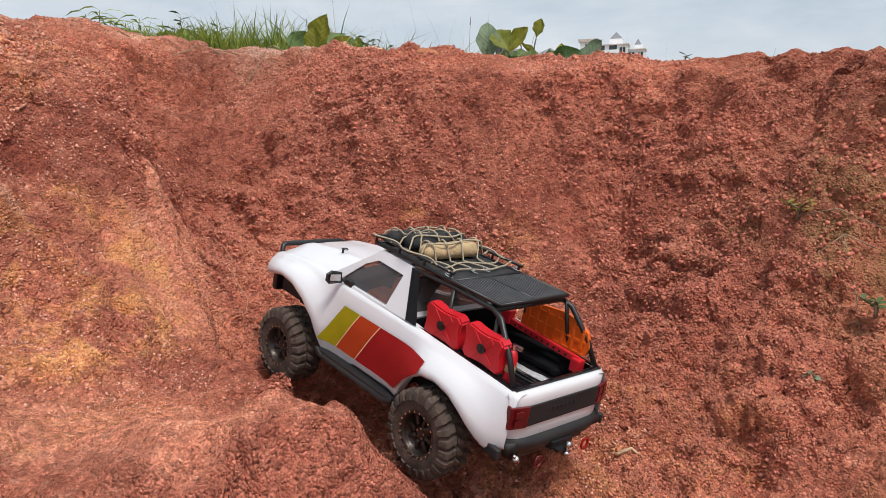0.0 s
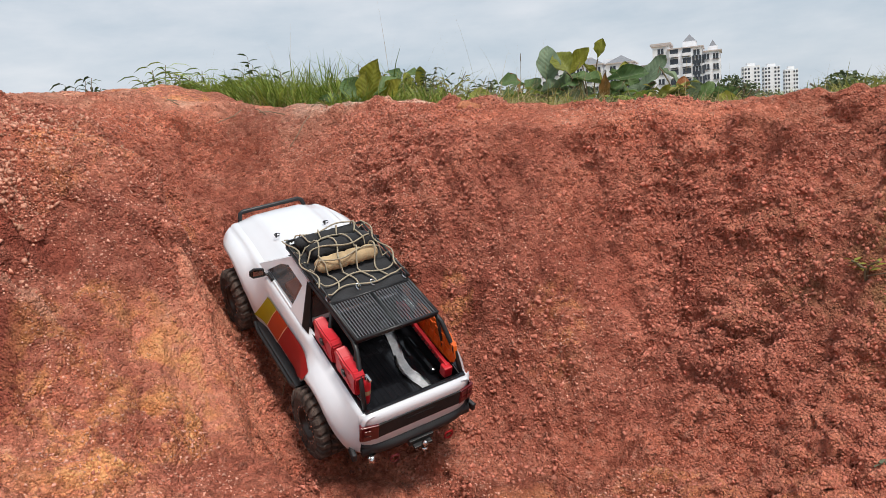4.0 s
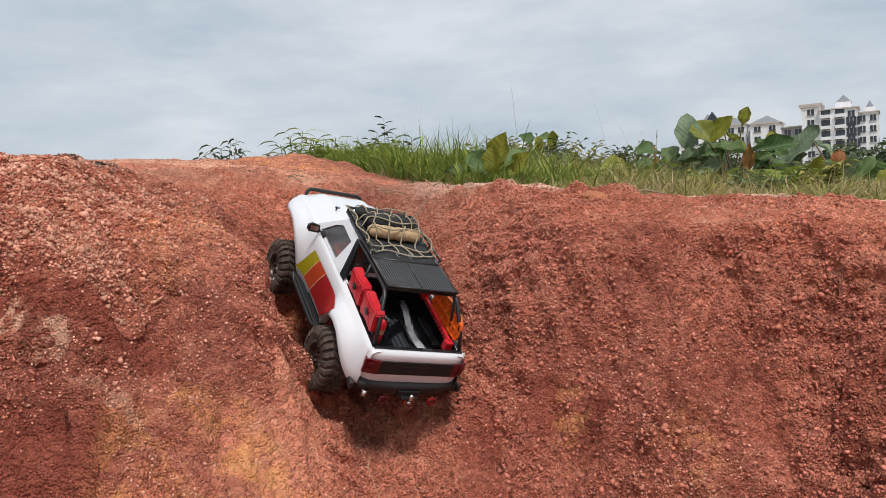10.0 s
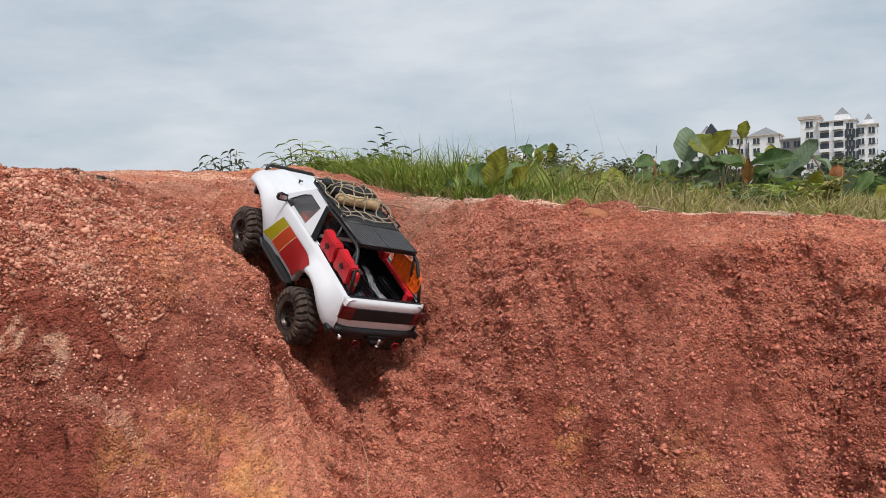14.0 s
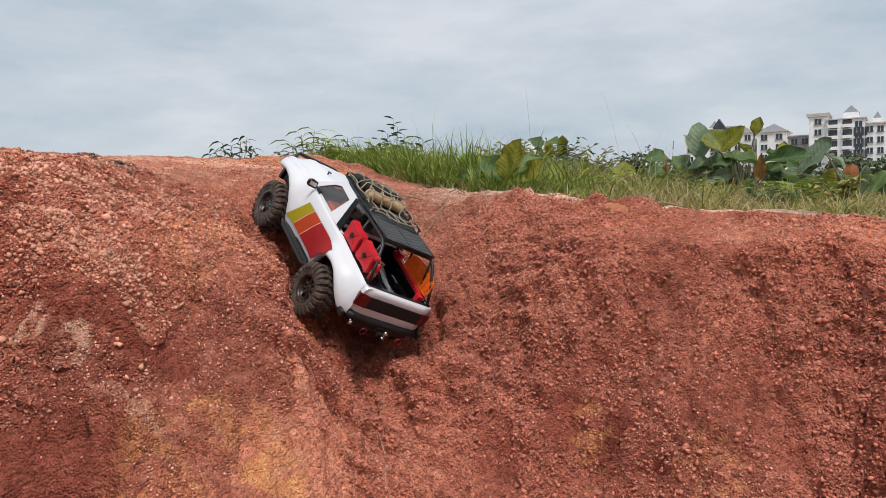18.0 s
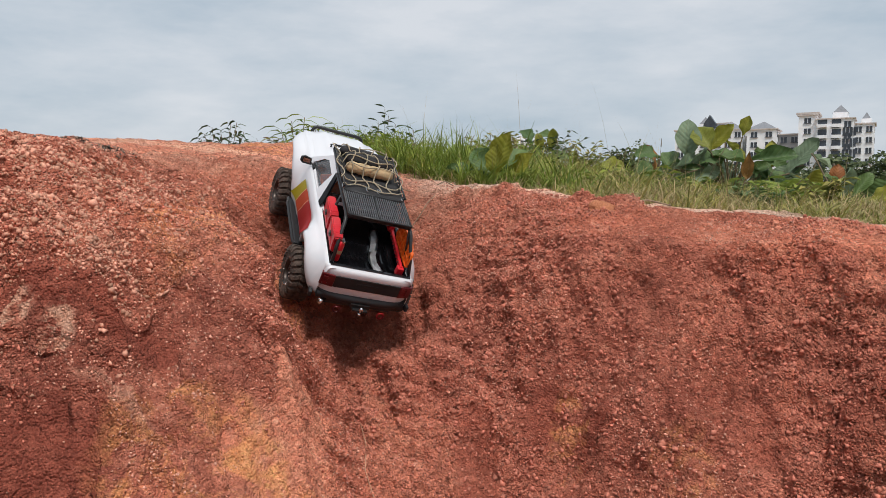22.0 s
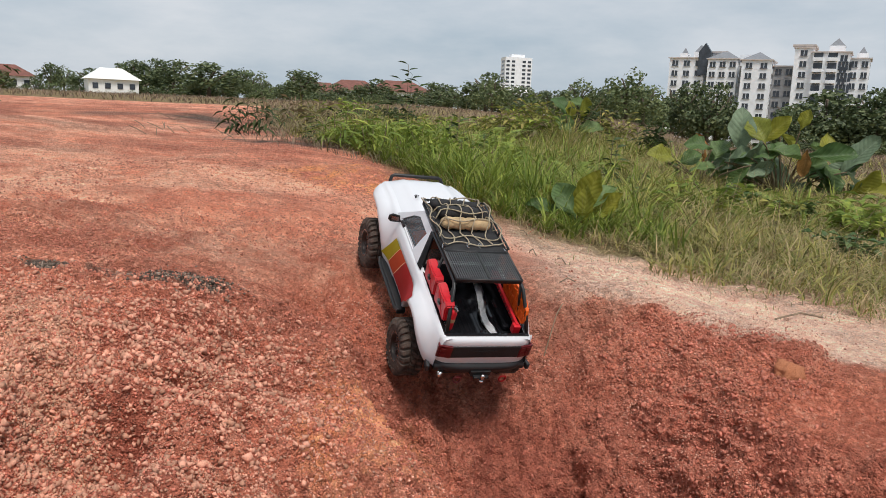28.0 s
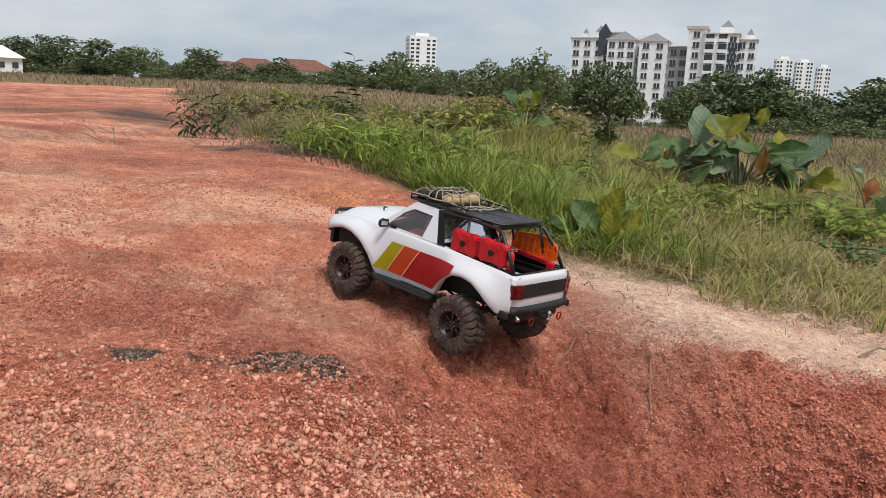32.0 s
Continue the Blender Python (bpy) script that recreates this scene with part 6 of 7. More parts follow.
def faced_plant(label, x, y, leaves, seed, lower=0, slim=0.9):
    """A plant of paddle leaves that fan out sideways: rows of (out, up, angle from level, length, colour)."""
    z = ground_z(x, y)
    ob = thing("broadleaf_plant", label, "plant", pose(x, y, z - 0.005), "broadleaf plants")
    r = random.Random(seed)
    rows = [(*row, r.uniform(-0.16, 0.16)) for row in leaves]
    for k in range(lower):
        rows.append((r.uniform(-0.4, 0.4), r.uniform(0.04, 0.24), r.choice((-30, -60, -110, -150, 20, 160)), r.uniform(0.16, 0.24), r.choice((G, G, W_)), r.uniform(-0.1, 0.3)))
    for out, up, angle, long, colour, back in rows:
        a = radians(angle + r.uniform(-6, 6))
        d = Vector((math.cos(a), 0.6 * r.uniform(-1, 0.6), math.sin(a))).normalized()
        c = Vector((out, back, max(0.03, up + 0.015)))
        p = c - d * long / 2
        p.z = max(p.z, 0.02)
        n = Vector((r.uniform(-0.7, 0.7), -0.8, r.uniform(0.1, 1.3)))
        n = (n - d * n.dot(d)).normalized()
        side = d.cross(n)
        m = Matrix((side, d, n)).transposed().to_4x4()
        m.translation = p
        bm = bmesh.new()
        tube(bm, [(0.15 * p.x, 0.15 * p.y, -0.02), (0.4 * p.x, 0.5 * p.y, 0.5 * p.z), (0.85 * p.x, 0.9 * p.y, 0.92 * p.z), p], 0.0045, 5)
        part("stem", bm, STEM, ob, smooth=True)
        lf = new("leaf", LEAVES[colour, r.randrange(5)])
        lf.parent = ob
        lf.matrix_basis = m @ Matrix.Diagonal((long * slim, long * 1.08, long * 1.05, 1))
    return ob


faced_plant("large broadleaf plant with grey-green, yellow and red-brown leaves", 1.8, 5.4, (
    (0.05, 0.43, 80, 0.13, Y), (-0.27, 0.35, 100, 0.27, W_), (-0.19, 0.37, 105, 0.22, Y), (-0.08, 0.35, 40, 0.22, Y), (0.03, 0.29, -60, 0.2, Y),
    (0.06, 0.2, -85, 0.15, R_), (0.19, 0.24, 10, 0.27, G), (0.3, 0.26, 70, 0.2, Y), (-0.11, 0.24, -20, 0.25, G), (-0.26, 0.2, -120, 0.25, W_),
    (-0.04, 0.14, -50, 0.28, W_), (0.14, 0.11, -70, 0.25, G), (-0.15, 0.07, -100, 0.25, G), (0.27, 0.07, -40, 0.22, G), (0.03, 0.05, -90, 0.22, W_)), 3, 24)
faced_plant("low broadleaf plant with a rusty leaf", 1.3, 5.4, ((0.03, 0.2, 95, 0.17, R_), (-0.19, 0.15, 150, 0.2, Y), (0.13, 0.2, 75, 0.18, G), (-0.03, 0.13, 30, 0.16, G), (-0.12, 0.07, -20, 0.15, G), (0.2, 0.12, 200, 0.2, W_), (0.18, 0.05, -130, 0.18, G)), 5, 2)
faced_plant("broadleaf plant with a long pale leaf and yellowing leaves", 2.2, 5.4, ((0.0, 0.25, 48, 0.27, W_), (0.0, 0.1, 60, 0.22, Y), (-0.06, 0.15, 20, 0.24, G), (0.1, 0.07, 10, 0.2, Y), (0.06, 0.04, -40, 0.2, G)), 7, 3)
faced_plant("broadleaf plant with pale green leaves", 2.0, 4.4, ((0.0, 0.1, 95, 0.18, W_), (0.08, 0.1, 55, 0.16, G), (-0.09, 0.09, 130, 0.16, G), (0.03, 0.14, 80, 0.14, R_), (0.12, 0.05, 20, 0.15, Y)), 9, 2)
faced_plant("small broadleaf plant with fresh green leaves in dry grass", 0.2, 3.25, ((0.03, 0.1, 72, 0.17, Y), (0.06, 0.09, 52, 0.15, G), (-0.06, 0.06, 140, 0.14, Y), (-0.03, 0.08, 112, 0.15, G), (0.08, 0.05, 34, 0.13, Y), (-0.09, 0.05, 155, 0.13, G), (0.01, 0.06, 92, 0.13, Y), (0.1, 0.06, 60, 0.13, Y), (-0.05, 0.05, 125, 0.12, Y)), 11, 0, 0.74)
faced_plant("broadleaf plant standing above the grass", 0.74, 6.9, ((-0.1, 0.31, 110, 0.18, G), (0.0, 0.24, 95, 0.18, Y), (0.1, 0.26, 80, 0.18, Y), (0.07, 0.33, 130, 0.15, G), (-0.05, 0.15, 120, 0.2, G), (0.12, 0.14, 40, 0.2, G)), 13, 3)


def shrub(name, label, x, y, tall, n, leaf_long, leaf_wide, material, seed, lean=0.5):
    """A weedy shrub: a few stems with many narrow leaves."""
    z = ground_z(x, y)
    ob = thing(name, label, "shrub", pose(x, y, z - 0.01), "weedy shrubs")
    r = random.Random(seed)
    for k in range(max(3, n // 14)):
        bm, fm = bmesh.new(), bmesh.new()
        a, t = r.uniform(0, math.tau), r.uniform(0.45, 1.0) * tall
        reach = lean * t * math.sqrt(r.random())
        tip = Vector((math.cos(a) * reach, math.sin(a) * reach, t * (1 - 0.35 * reach / max(0.01, t))))
        knee = Vector((tip.x * 0.35, tip.y * 0.35, tip.z * 0.62))
        tube(bm, [(0, 0, 0), knee, tip], 0.004 * tall + 0.0008, 4)
        for j in range(14):
            u = 0.25 + 0.75 * j / 13
            p = knee * (u / 0.55) if u < 0.55 else knee.lerp(tip, (u - 0.55) / 0.45)
            b, rise = a + 2.4 * j + r.uniform(-0.5, 0.5), r.uniform(-0.3, 0.8)
            d = Vector((math.cos(b) * math.cos(rise), math.sin(b) * math.cos(rise), math.sin(rise)))
            side = (d.cross(Vector((0, 0, 1))).normalized() + Vector((0, 0, r.uniform(-0.6, 0.6)))).normalized() * leaf_wide * r.uniform(0.35, 0.6)
            L = leaf_long * r.uniform(0.6, 1.2)
            down = Vector((0, 0, -0.35 * L))
            v = [fm.verts.new(q) for q in (p, p + d * L * 0.45 + side, p + d * L + down, p + d * L * 0.45 - side)]
            fm.faces.new((v[0], v[1], v[2]))
            fm.faces.new((v[0], v[2], v[3]))
        part("stem", bm, STEM, ob, smooth=True)
        part("foliage", fm, material, ob, "narrow leaves")
    return ob


def seedling(label, x, y, stems, leaf_long, leaf_wide, droop, material, seed):
    """A weed of a few upright stems, each with whorls of narrow leaves: rows of (out, height)."""
    ob = thing("weed", label, "weed", pose(x, y, ground_z(x, y) - 0.005), "dark weeds")
    r = random.Random(seed)
    for out, tall in stems:
        bm = bmesh.new()
        tip = Vector((out, r.uniform(-0.03, 0.03), tall))
        tube(bm, [(out * 0.3, 0, -0.01), (out * 0.8, 0, tall * 0.5), tip], 0.0018, 5)
        stem = part("stem", bm, STEM, ob, smooth=True)
        fm = bmesh.new()
        for j in range(10):
            u = 0.25 + 0.75 * j / 9
            p = Vector((out * min(1, 0.6 + 0.4 * u), tip.y * u, tall * u))
            b = 2.4 * j + r.uniform(-0.3, 0.3)
            d = Vector((math.cos(b), math.sin(b), 0.35 - droop * 0.3 + 0.5 * (u - 0.5)))
            L = leaf_long * r.uniform(0.75, 1.15)
            side = Vector((-math.sin(b), math.cos(b), 0.4)) * leaf_wide
            mid1, mid2, end = p + d * L * 0.3 + Vector((0, 0, 0.05 * L)), p + d * L * 0.65 - Vector((0, 0, 0.12 * droop * L)), p + d * L - Vector((0, 0, 0.5 * droop * L))
            v = [fm.verts.new(q) for q in (p, mid1 + side * 0.45, mid2 + side * 0.4, end, mid2 - side * 0.4, mid1 - side * 0.45)]
            fm.faces.new((v[0], v[1], v[5]))
            fm.faces.new((v[1], v[2], v[4], v[5]))
            fm.faces.new((v[2], v[3], v[4]))
        part("foliage", fm, material, ob, "narrow drooping leaves")
    return ob


seedling("dark weed with drooping narrow leaves on the bare terrace", -1.33, 5.05, ((-0.1, 0.15), (-0.06, 0.19), (0.0, 0.17), (0.05, 0.21), (0.09, 0.22), (0.13, 0.16), (-0.13, 0.12)), 0.085, 0.018, 1.1, DARK_LEAF, 1)
seedling("small dark weed on the bare terrace", -0.93, 4.6, ((0.0, 0.08), (0.05, 0.09)), 0.045, 0.014, 0.7, DARK_LEAF, 2)
seedling("upright leafy sapling above the grass", -0.6, 7.2, ((-0.03, 0.42), (0.03, 0.54), (-0.1, 0.36), (0.12, 0.4), (0.06, 0.47)), 0.1, 0.034, 0.4, DARK_LEAF, 3)
seedling("small leafy weed standing out of the grass", 0.62, 4.75, ((0.0, 0.3), (0.03, 0.26)), 0.07, 0.024, 0.5, DARK_LEAF, 4)
seedling("small leafy weed standing out of the grass", -0.22, 4.75, ((0.0, 0.22), (0.05, 0.25)), 0.06, 0.022, 0.2, DARK_LEAF, 5)
seedling("tiny twiggy weed on the rim", 1.12, 2.25, ((0.0, 0.065), (0.013, 0.052)), 0.026, 0.005, 0.2, DARK_LEAF, 8)
seedling("arching grassy weed beside the mound", -0.74, 4.3, ((0.0, 0.16), (0.06, 0.18), (-0.06, 0.12), (0.1, 0.13), (0.03, 0.1)), 0.13, 0.012, 0.8, FERN, 31)
seedling("arching grassy weed beside the mound", -0.55, 4.15, ((0.0, 0.13), (0.06, 0.15), (-0.05, 0.14)), 0.11, 0.012, 0.7, FERN, 32)
seedling("green sprig on the pit wall", 0.787, 1.344, ((0.0, 0.015), (0.006, 0.02)), 0.014, 0.005, 0.3, YELLOW_LEAF, 22)
seedling("small green seedling on the pit wall", 0.774, 1.17, ((0.0, 0.012), (0.006, 0.012)), 0.015, 0.007, 0.3, LEAF, 23)
seedling("small grey seedling on the pit wall", 0.676, 1.155, ((0.0, 0.012),), 0.018, 0.008, 0.5, GREY_LEAF, 24)
seedling("dark weed among withered grass", -1.36, 5.75, ((0.0, 0.15), (0.1, 0.13)), 0.06, 0.012, 1.0, DARK_LEAF, 6)
seedling("dark weed among withered grass", -0.98, 5.7, ((0.0, 0.15), (-0.1, 0.12)), 0.06, 0.012, 1.0, DARK_LEAF, 7)
seedling("bright leafy weed below the broadleaf plant", 1.72, 4.35, ((0.0, 0.14), (0.08, 0.12), (-0.09, 0.12)), 0.11, 0.03, 0.7, FERN, 10)
seedling("bright leafy weed below the broadleaf plant", 1.62, 4.0, ((0.0, 0.12), (0.1, 0.1)), 0.1, 0.03, 0.7, FERN, 12)
for k, (x, y, h) in enumerate(((-0.58, 4.4, 0.2), (-0.5, 4.62, 0.22), (-0.36, 4.45, 0.22), (-0.68, 4.75, 0.18), (-0.22, 4.6, 0.24), (-0.05, 4.4, 0.2), (0.1, 4.7, 0.22), (-0.42, 4.9, 0.24), (0.3, 4.5, 0.2), (1.2, 4.2, 0.15), (1.45, 4.0, 0.14), (0.9, 4.6, 0.18), (-0.15, 4.15, 0.16), (0.02, 4.0, 0.15), (-0.3, 4.2, 0.17), (0.22, 3.95, 0.14))):
    shrub("herb", "bright green leafy herb among the grass", x, y, h, 170, 0.052, 0.021, FERN, 30 + k, 1.0)
for k, (x, y, h) in enumerate(((0.35, 6.6, 0.38), (0.55, 6.9, 0.44), (0.85, 7.1, 0.46), (1.1, 7.0, 0.4), (0.65, 7.4, 0.46), (0.15, 6.5, 0.32), (1.4, 6.8, 0.34), (0.45, 7.2, 0.42))):
    shrub("weedy_shrub", "bushy weed on the grassy mound", x, y, h, 260, 0.07, 0.028, (FERN, GRASS, DARK_LEAF, GRASS)[k % 4], 70 + k, 0.9)
herbs = random.Random(91)
for k in range(34):
    x = herbs.uniform(-0.75, 1.5)
    y = float(grass_edge(x)) + herbs.uniform(0.75, 2.6)
    shrub("herb", "leafy weed in the tall grass", x, y, herbs.uniform(0.14, 0.24), 110, 0.06, 0.026, (FERN, GRASS, FERN, LEAF)[k % 4], 130 + k, 1.0)
for k in range(30):
    x = herbs.uniform(-1.5, 1.2)
    y = max(float(grass_edge(x)) + 0.6, herbs.uniform(6.2, 11.0))
    shrub("weedy_shrub", "low weedy bush in the rough meadow", x, y, herbs.uniform(0.16, 0.34), 110, 0.09, 0.036, (GRASS, FERN, DARK_LEAF, FERN, OLIVE_LEAF)[k % 5], 180 + k, 1.1)
shrub("weedy_shrub", "bushy green shrub on the terrace", -4.9, 8.6, 0.52, 140, 0.1, 0.04, DARK_LEAF, 3, 0.7)


def fern(x, y, size, seed, group="fern tufts"):
    """A tuft of arching fronds with many leaflets."""
    ob = thing("fern", "bright green fern tuft in the grass", "fern", pose(x, y, ground_z(x, y) - 0.01), group)
    r = random.Random(seed)
    for k in range(9):
        fm = bmesh.new()
        a, t = math.tau * k / 9 + r.uniform(-0.3, 0.3), size * r.uniform(0.7, 1.1)
        out = r.uniform(0.35, 0.8)
        for j in range(26):
            u = (j + 2) / 28
            p = Vector((math.cos(a) * out * t * u**1.3, math.sin(a) * out * t * u**1.3, t * (u - 0.45 * u**2.6)))
            for s in (-1, 1):
                d = Vector((-math.sin(a) * s + 0.5 * math.cos(a), math.cos(a) * s + 0.5 * math.sin(a), 0.15)).normalized()
                L = 0.2 * t * math.sin(math.pi * min(1, u * 0.9 + 0.08)) + 0.004
                w = Vector((math.cos(a), math.sin(a), 0.3)) * 0.018 * t
                v = [fm.verts.new(q) for q in (p - w, p + d * L, p + w)]
                fm.faces.new(v)
        part("frond", fm, FERN, ob)
    return ob


for k, (x, y, s) in enumerate(((-0.45, 4.55, 0.26), (-0.2, 4.3, 0.28), (0.12, 4.5, 0.34), (-0.35, 4.75, 0.36), (0.4, 4.4, 0.3), (0.0, 5.1, 0.38), (1.35, 4.3, 0.26), (1.6, 4.1, 0.24), (1.0, 3.9, 0.2))):
    fern(x, y, s, 20 + k)

# tufts on the bare sand
tx, ty = [], []
r0 = random.Random(9)
for x, y in ((0.22, 2.5), (0.36, 2.45), (0.3, 2.62), (0.5, 2.42), (0.14, 2.72), (0.62, 2.4), (0.05, 2.6), (0.45, 2.6)):
    for k in range(r0.randint(5, 12)):
        tx.append(x + r0.gauss(0, 0.02))
        ty.append(y + r0.gauss(0, 0.015))
blades("sparse_tufts", "sparse grass tufts on the sandy strip", np.array(tx), np.array(ty), 0.05, 0.0012, 1.1, GRASS, 3, 15, 0.003)

# ---- trees and buildings far off ----


def crown_mesh(name, seed, flat_top=0.0):
    """A tree crown one metre across each way: many small leaf clumps on a lumpy outline with gaps."""
    r = random.Random(seed)
    verts, faces = [], []
    lobes = []
    for k in range(19):
        a, q = k * 2.4, math.sqrt(r.uniform(0.0, 1.0))
        rise = 0.3 + 0.5 * (1 - q * q) * r.uniform(0.35, 1.0) if k < 13 else r.uniform(0.16, 0.34)
        lobes.append((0.36 * q * math.cos(a), 0.36 * q * math.sin(a), rise, r.uniform(0.1, 0.19)))
    for lx, ly, lz, lr in lobes:
        for k in range(78):
            d = Vector((r.gauss(0, 1), r.gauss(0, 1), r.gauss(0.25, 1))).normalized()
            p = Vector((lx, ly, lz)) + d * lr * r.uniform(0.6, 1.08)
            s = r.uniform(0.016, 0.036)
            u = (d * 0.6 + Vector((r.gauss(0, 1), r.gauss(0, 1), r.gauss(0, 0.6))).normalized()).normalized()
            w = u.cross(d + Vector((0.01, 0.02, 0.03))).normalized()
            b = len(verts)
            verts += [p - u * s, p + w * s * 0.8 + d * s * 0.2, p + u * s, p - w * s * 0.8 + d * s * 0.2]
            faces += [(b, b + 1, b + 2), (b, b + 2, b + 3)]
    me = bpy.data.meshes.new(name)
    me.from_pydata(verts, [], faces)
    me.update()
    return me


def make_tree(kind, seed, material):
    ob = thing("tree", ("dense dark green", "lighter green", "spreading dark")[kind] + " tree at the far edge of the field", "tree", None, "far trees")
    bm = bmesh.new()
    tube(bm, [(0, 0, -0.05), (0.01, 0, 0.2), (0.0, 0.01, 0.45)], 0.03, 6)
    for k in range(5):
        a = k * 2.5
        tube(bm, [(0, 0, 0.2 + 0.05 * k), (0.1 * math.cos(a), 0.1 * math.sin(a), 0.42 + 0.04 * k), (0.22 * math.cos(a), 0.22 * math.sin(a), 0.6 + 0.03 * k)], 0.012, 4)
    part("trunk", bm, BARK, ob, smooth=True)
    me = crown_mesh("crown", seed)
    me.materials.append(material)
    c = new("crown", me)
    c.parent = ob
    return ob


protos = [make_tree(0, 1, CROWN), make_tree(1, 2, CROWN_LIGHT), make_tree(2, 3, CROWN), make_tree(0, 4, CROWN), make_tree(1, 5, CROWN_LIGHT)]


def place_tree(ob, x, y, tall, wide, turn):
    ob.scale = (wide, wide, tall)
    ob.matrix_basis = pose(x, y, ground_z(x, y), 0, 0, turn) @ Matrix.Diagonal((wide, wide, tall, 1))


def tree_belt():
    """The belt of trees round the field, by heading and distance."""
    r = random.Random(4)
    first = set()
    for az0, az1, n, near_, far_, low, high in ((-0.75, -0.42, 14, 170, 210, 6.4, 9.0), (-0.42, -0.17, 20, 165, 205, 6.4, 9.2), (-0.17, 0.03, 15, 170, 215, 4.6, 6.8), (0.03, 0.28, 20, 130, 190, 5.6, 7.4), (0.4, 0.8, 40, 140, 195, 10.5, 13.5), (0.8, 1.0, 9, 150, 190, 10.0, 12.5)):
        for k in range(n):
            az = az0 + (az1 - az0) * (k + r.uniform(0.1, 0.9)) / n
            d = r.uniform(near_, far_)
            x, y = d * math.sin(az), d * math.cos(az)
            tall = 1.04 * (low * 0.6 + (high - low * 0.6) * r.random())
            q = r.randrange(len(protos))
            ob = protos[q] if q not in first else copy_thing(protos[q], Matrix())
            first.add(q)
            place_tree(ob, x, y, tall, tall * r.uniform(1.0, 1.6), r.uniform(0, 360))


tree_belt()


def hedge_belt():
    """Low scrub between and before the trees, so that the belt stands on a closed foot."""
    r = random.Random(14)
    for az0, az1, n, near_, far_ in ((-0.75, -0.17, 24, 150, 170), (-0.17, 0.28, 20, 118, 150), (0.28, 0.42, 5, 190, 210), (0.4, 0.95, 24, 120, 150)):
        for k in range(n):
            az, d = az0 + (az1 - az0) * (k + r.uniform(0.1, 0.9)) / n, r.uniform(near_, far_)
            ob = copy_thing(protos[r.randrange(len(protos))], Matrix())
            tagged(ob, "low scrubby bush at the foot of the trees", "bush", "far scrub")
            tall = r.uniform(1.8, 3.4)
            x, y = d * math.sin(az), d * math.cos(az)
            ob.matrix_basis = pose(x, y, ground_z(x, y) - 0.2 * tall, 0, 0, r.uniform(0, 360)) @ Matrix.Diagonal((tall * 2.6, tall * 2.6, tall * 1.25, 1))


hedge_belt()
for az, d, tall, wide, q in ((0.328, 110, 10.0, 8.5, 0), (0.318, 108, 8.6, 8.0, 3), (0.302, 111, 9.6, 8.0, 2), (0.29, 109, 8.2, 7.6, 0), (0.338, 113, 7.6, 7.0, 1), (0.275, 114, 8.8, 7.6, 3), (0.22, 100, 7.6, 8.4, 1), (0.16, 105, 6.2, 7.8, 1), (0.052, 100, 5.4, 6.4, 1), (0.24, 96, 6.0, 6.4, 4), (-0.02, 150, 5.6, 9.0, 2), (-0.1, 150, 5.8, 10.0, 0), (-0.19, 155, 7.2, 12.0, 2), (-0.3, 150, 7.6, 15.0, 2)):
    ob = copy_thing(protos[q], Matrix())
    tagged(ob, "nearer leafy tree in the meadow")
    place_tree(ob, d * math.sin(az), d * math.cos(az), tall, wide, 40 * az * 100)



def block(ob, name, c, w, d, z0, z1, storeys, cols, hip=True, material=None):
    """One block of a tower: walls, storey bands, windows with sills on the near side, and a hipped roof."""
    bm = bmesh.new()
    box(bm, (c[0], c[1], (z0 + z1) / 2), (w, d, z1 - z0))
    wall = part("wall", bm, material or WALL, ob)
    h = (z1 - z0) / storeys
    front = c[1] - d / 2
    pane_me = None
    for k in range(storeys):
        zc = z0 + h * (k + 0.52)
        for j in range(cols):
            xc = c[0] - w / 2 + w * (j + 0.5) / cols
            if pane_me is None:
                bm = bmesh.new()
                ww = min(1.9, w / cols * 0.6)
                for s in (-1, 1):
                    box(bm, (s * ww * 0.27, 0, 0), (ww * 0.42, 0.12, h * 0.5))
                box(bm, (0, -0.1, -h * 0.29), (ww * 1.15, 0.3, 0.12))
                pane_me = bpy.data.meshes.new("window")
                bm.to_mesh(pane_me)
                bm.free()
                pane_me.materials.append(PANE)
            p = new("window", pane_me)
            p.parent = ob
            p.matrix_basis = pose(xc, front - 0.04, zc)
    for side in (-1, 1):
        side_me = None
        for k in range(storeys):
            for v in (-0.25, 0.22):
                if side_me is None:
                    bm = bmesh.new()
                    box(bm, (0, 0, 0), (0.1, 1.2, h * 0.45))
                    side_me = bpy.data.meshes.new("side_window")
                    bm.to_mesh(side_me)
                    bm.free()
                    side_me.materials.append(PANE)
                p = new("side_window", side_me)
                p.parent = ob
                p.matrix_basis = pose(c[0] + side * (w / 2 + 0.03), c[1] + v * d, z0 + h * (k + 0.52))
    bm = bmesh.new()
    box(bm, (c[0], c[1], z1 + 0.15), (w + 0.9, d + 0.9, 0.35))
    part("cornice", bm, BAND, ob, "cream cornice")
    if hip:
        bm = bmesh.new()
        bmesh.ops.create_cone(bm, cap_ends=True, segments=4, radius1=0.75, radius2=0.02, depth=1, matrix=Matrix.Translation((c[0], c[1], z1 + 0.3 + 0.16 * w)) @ Matrix.Diagonal((w * 0.98, d * 0.98, 0.32 * w, 1)) @ pose(0, 0, 0, 0, 0, 45))
        part("roof", bm, SLATE, ob, "grey hipped roof")


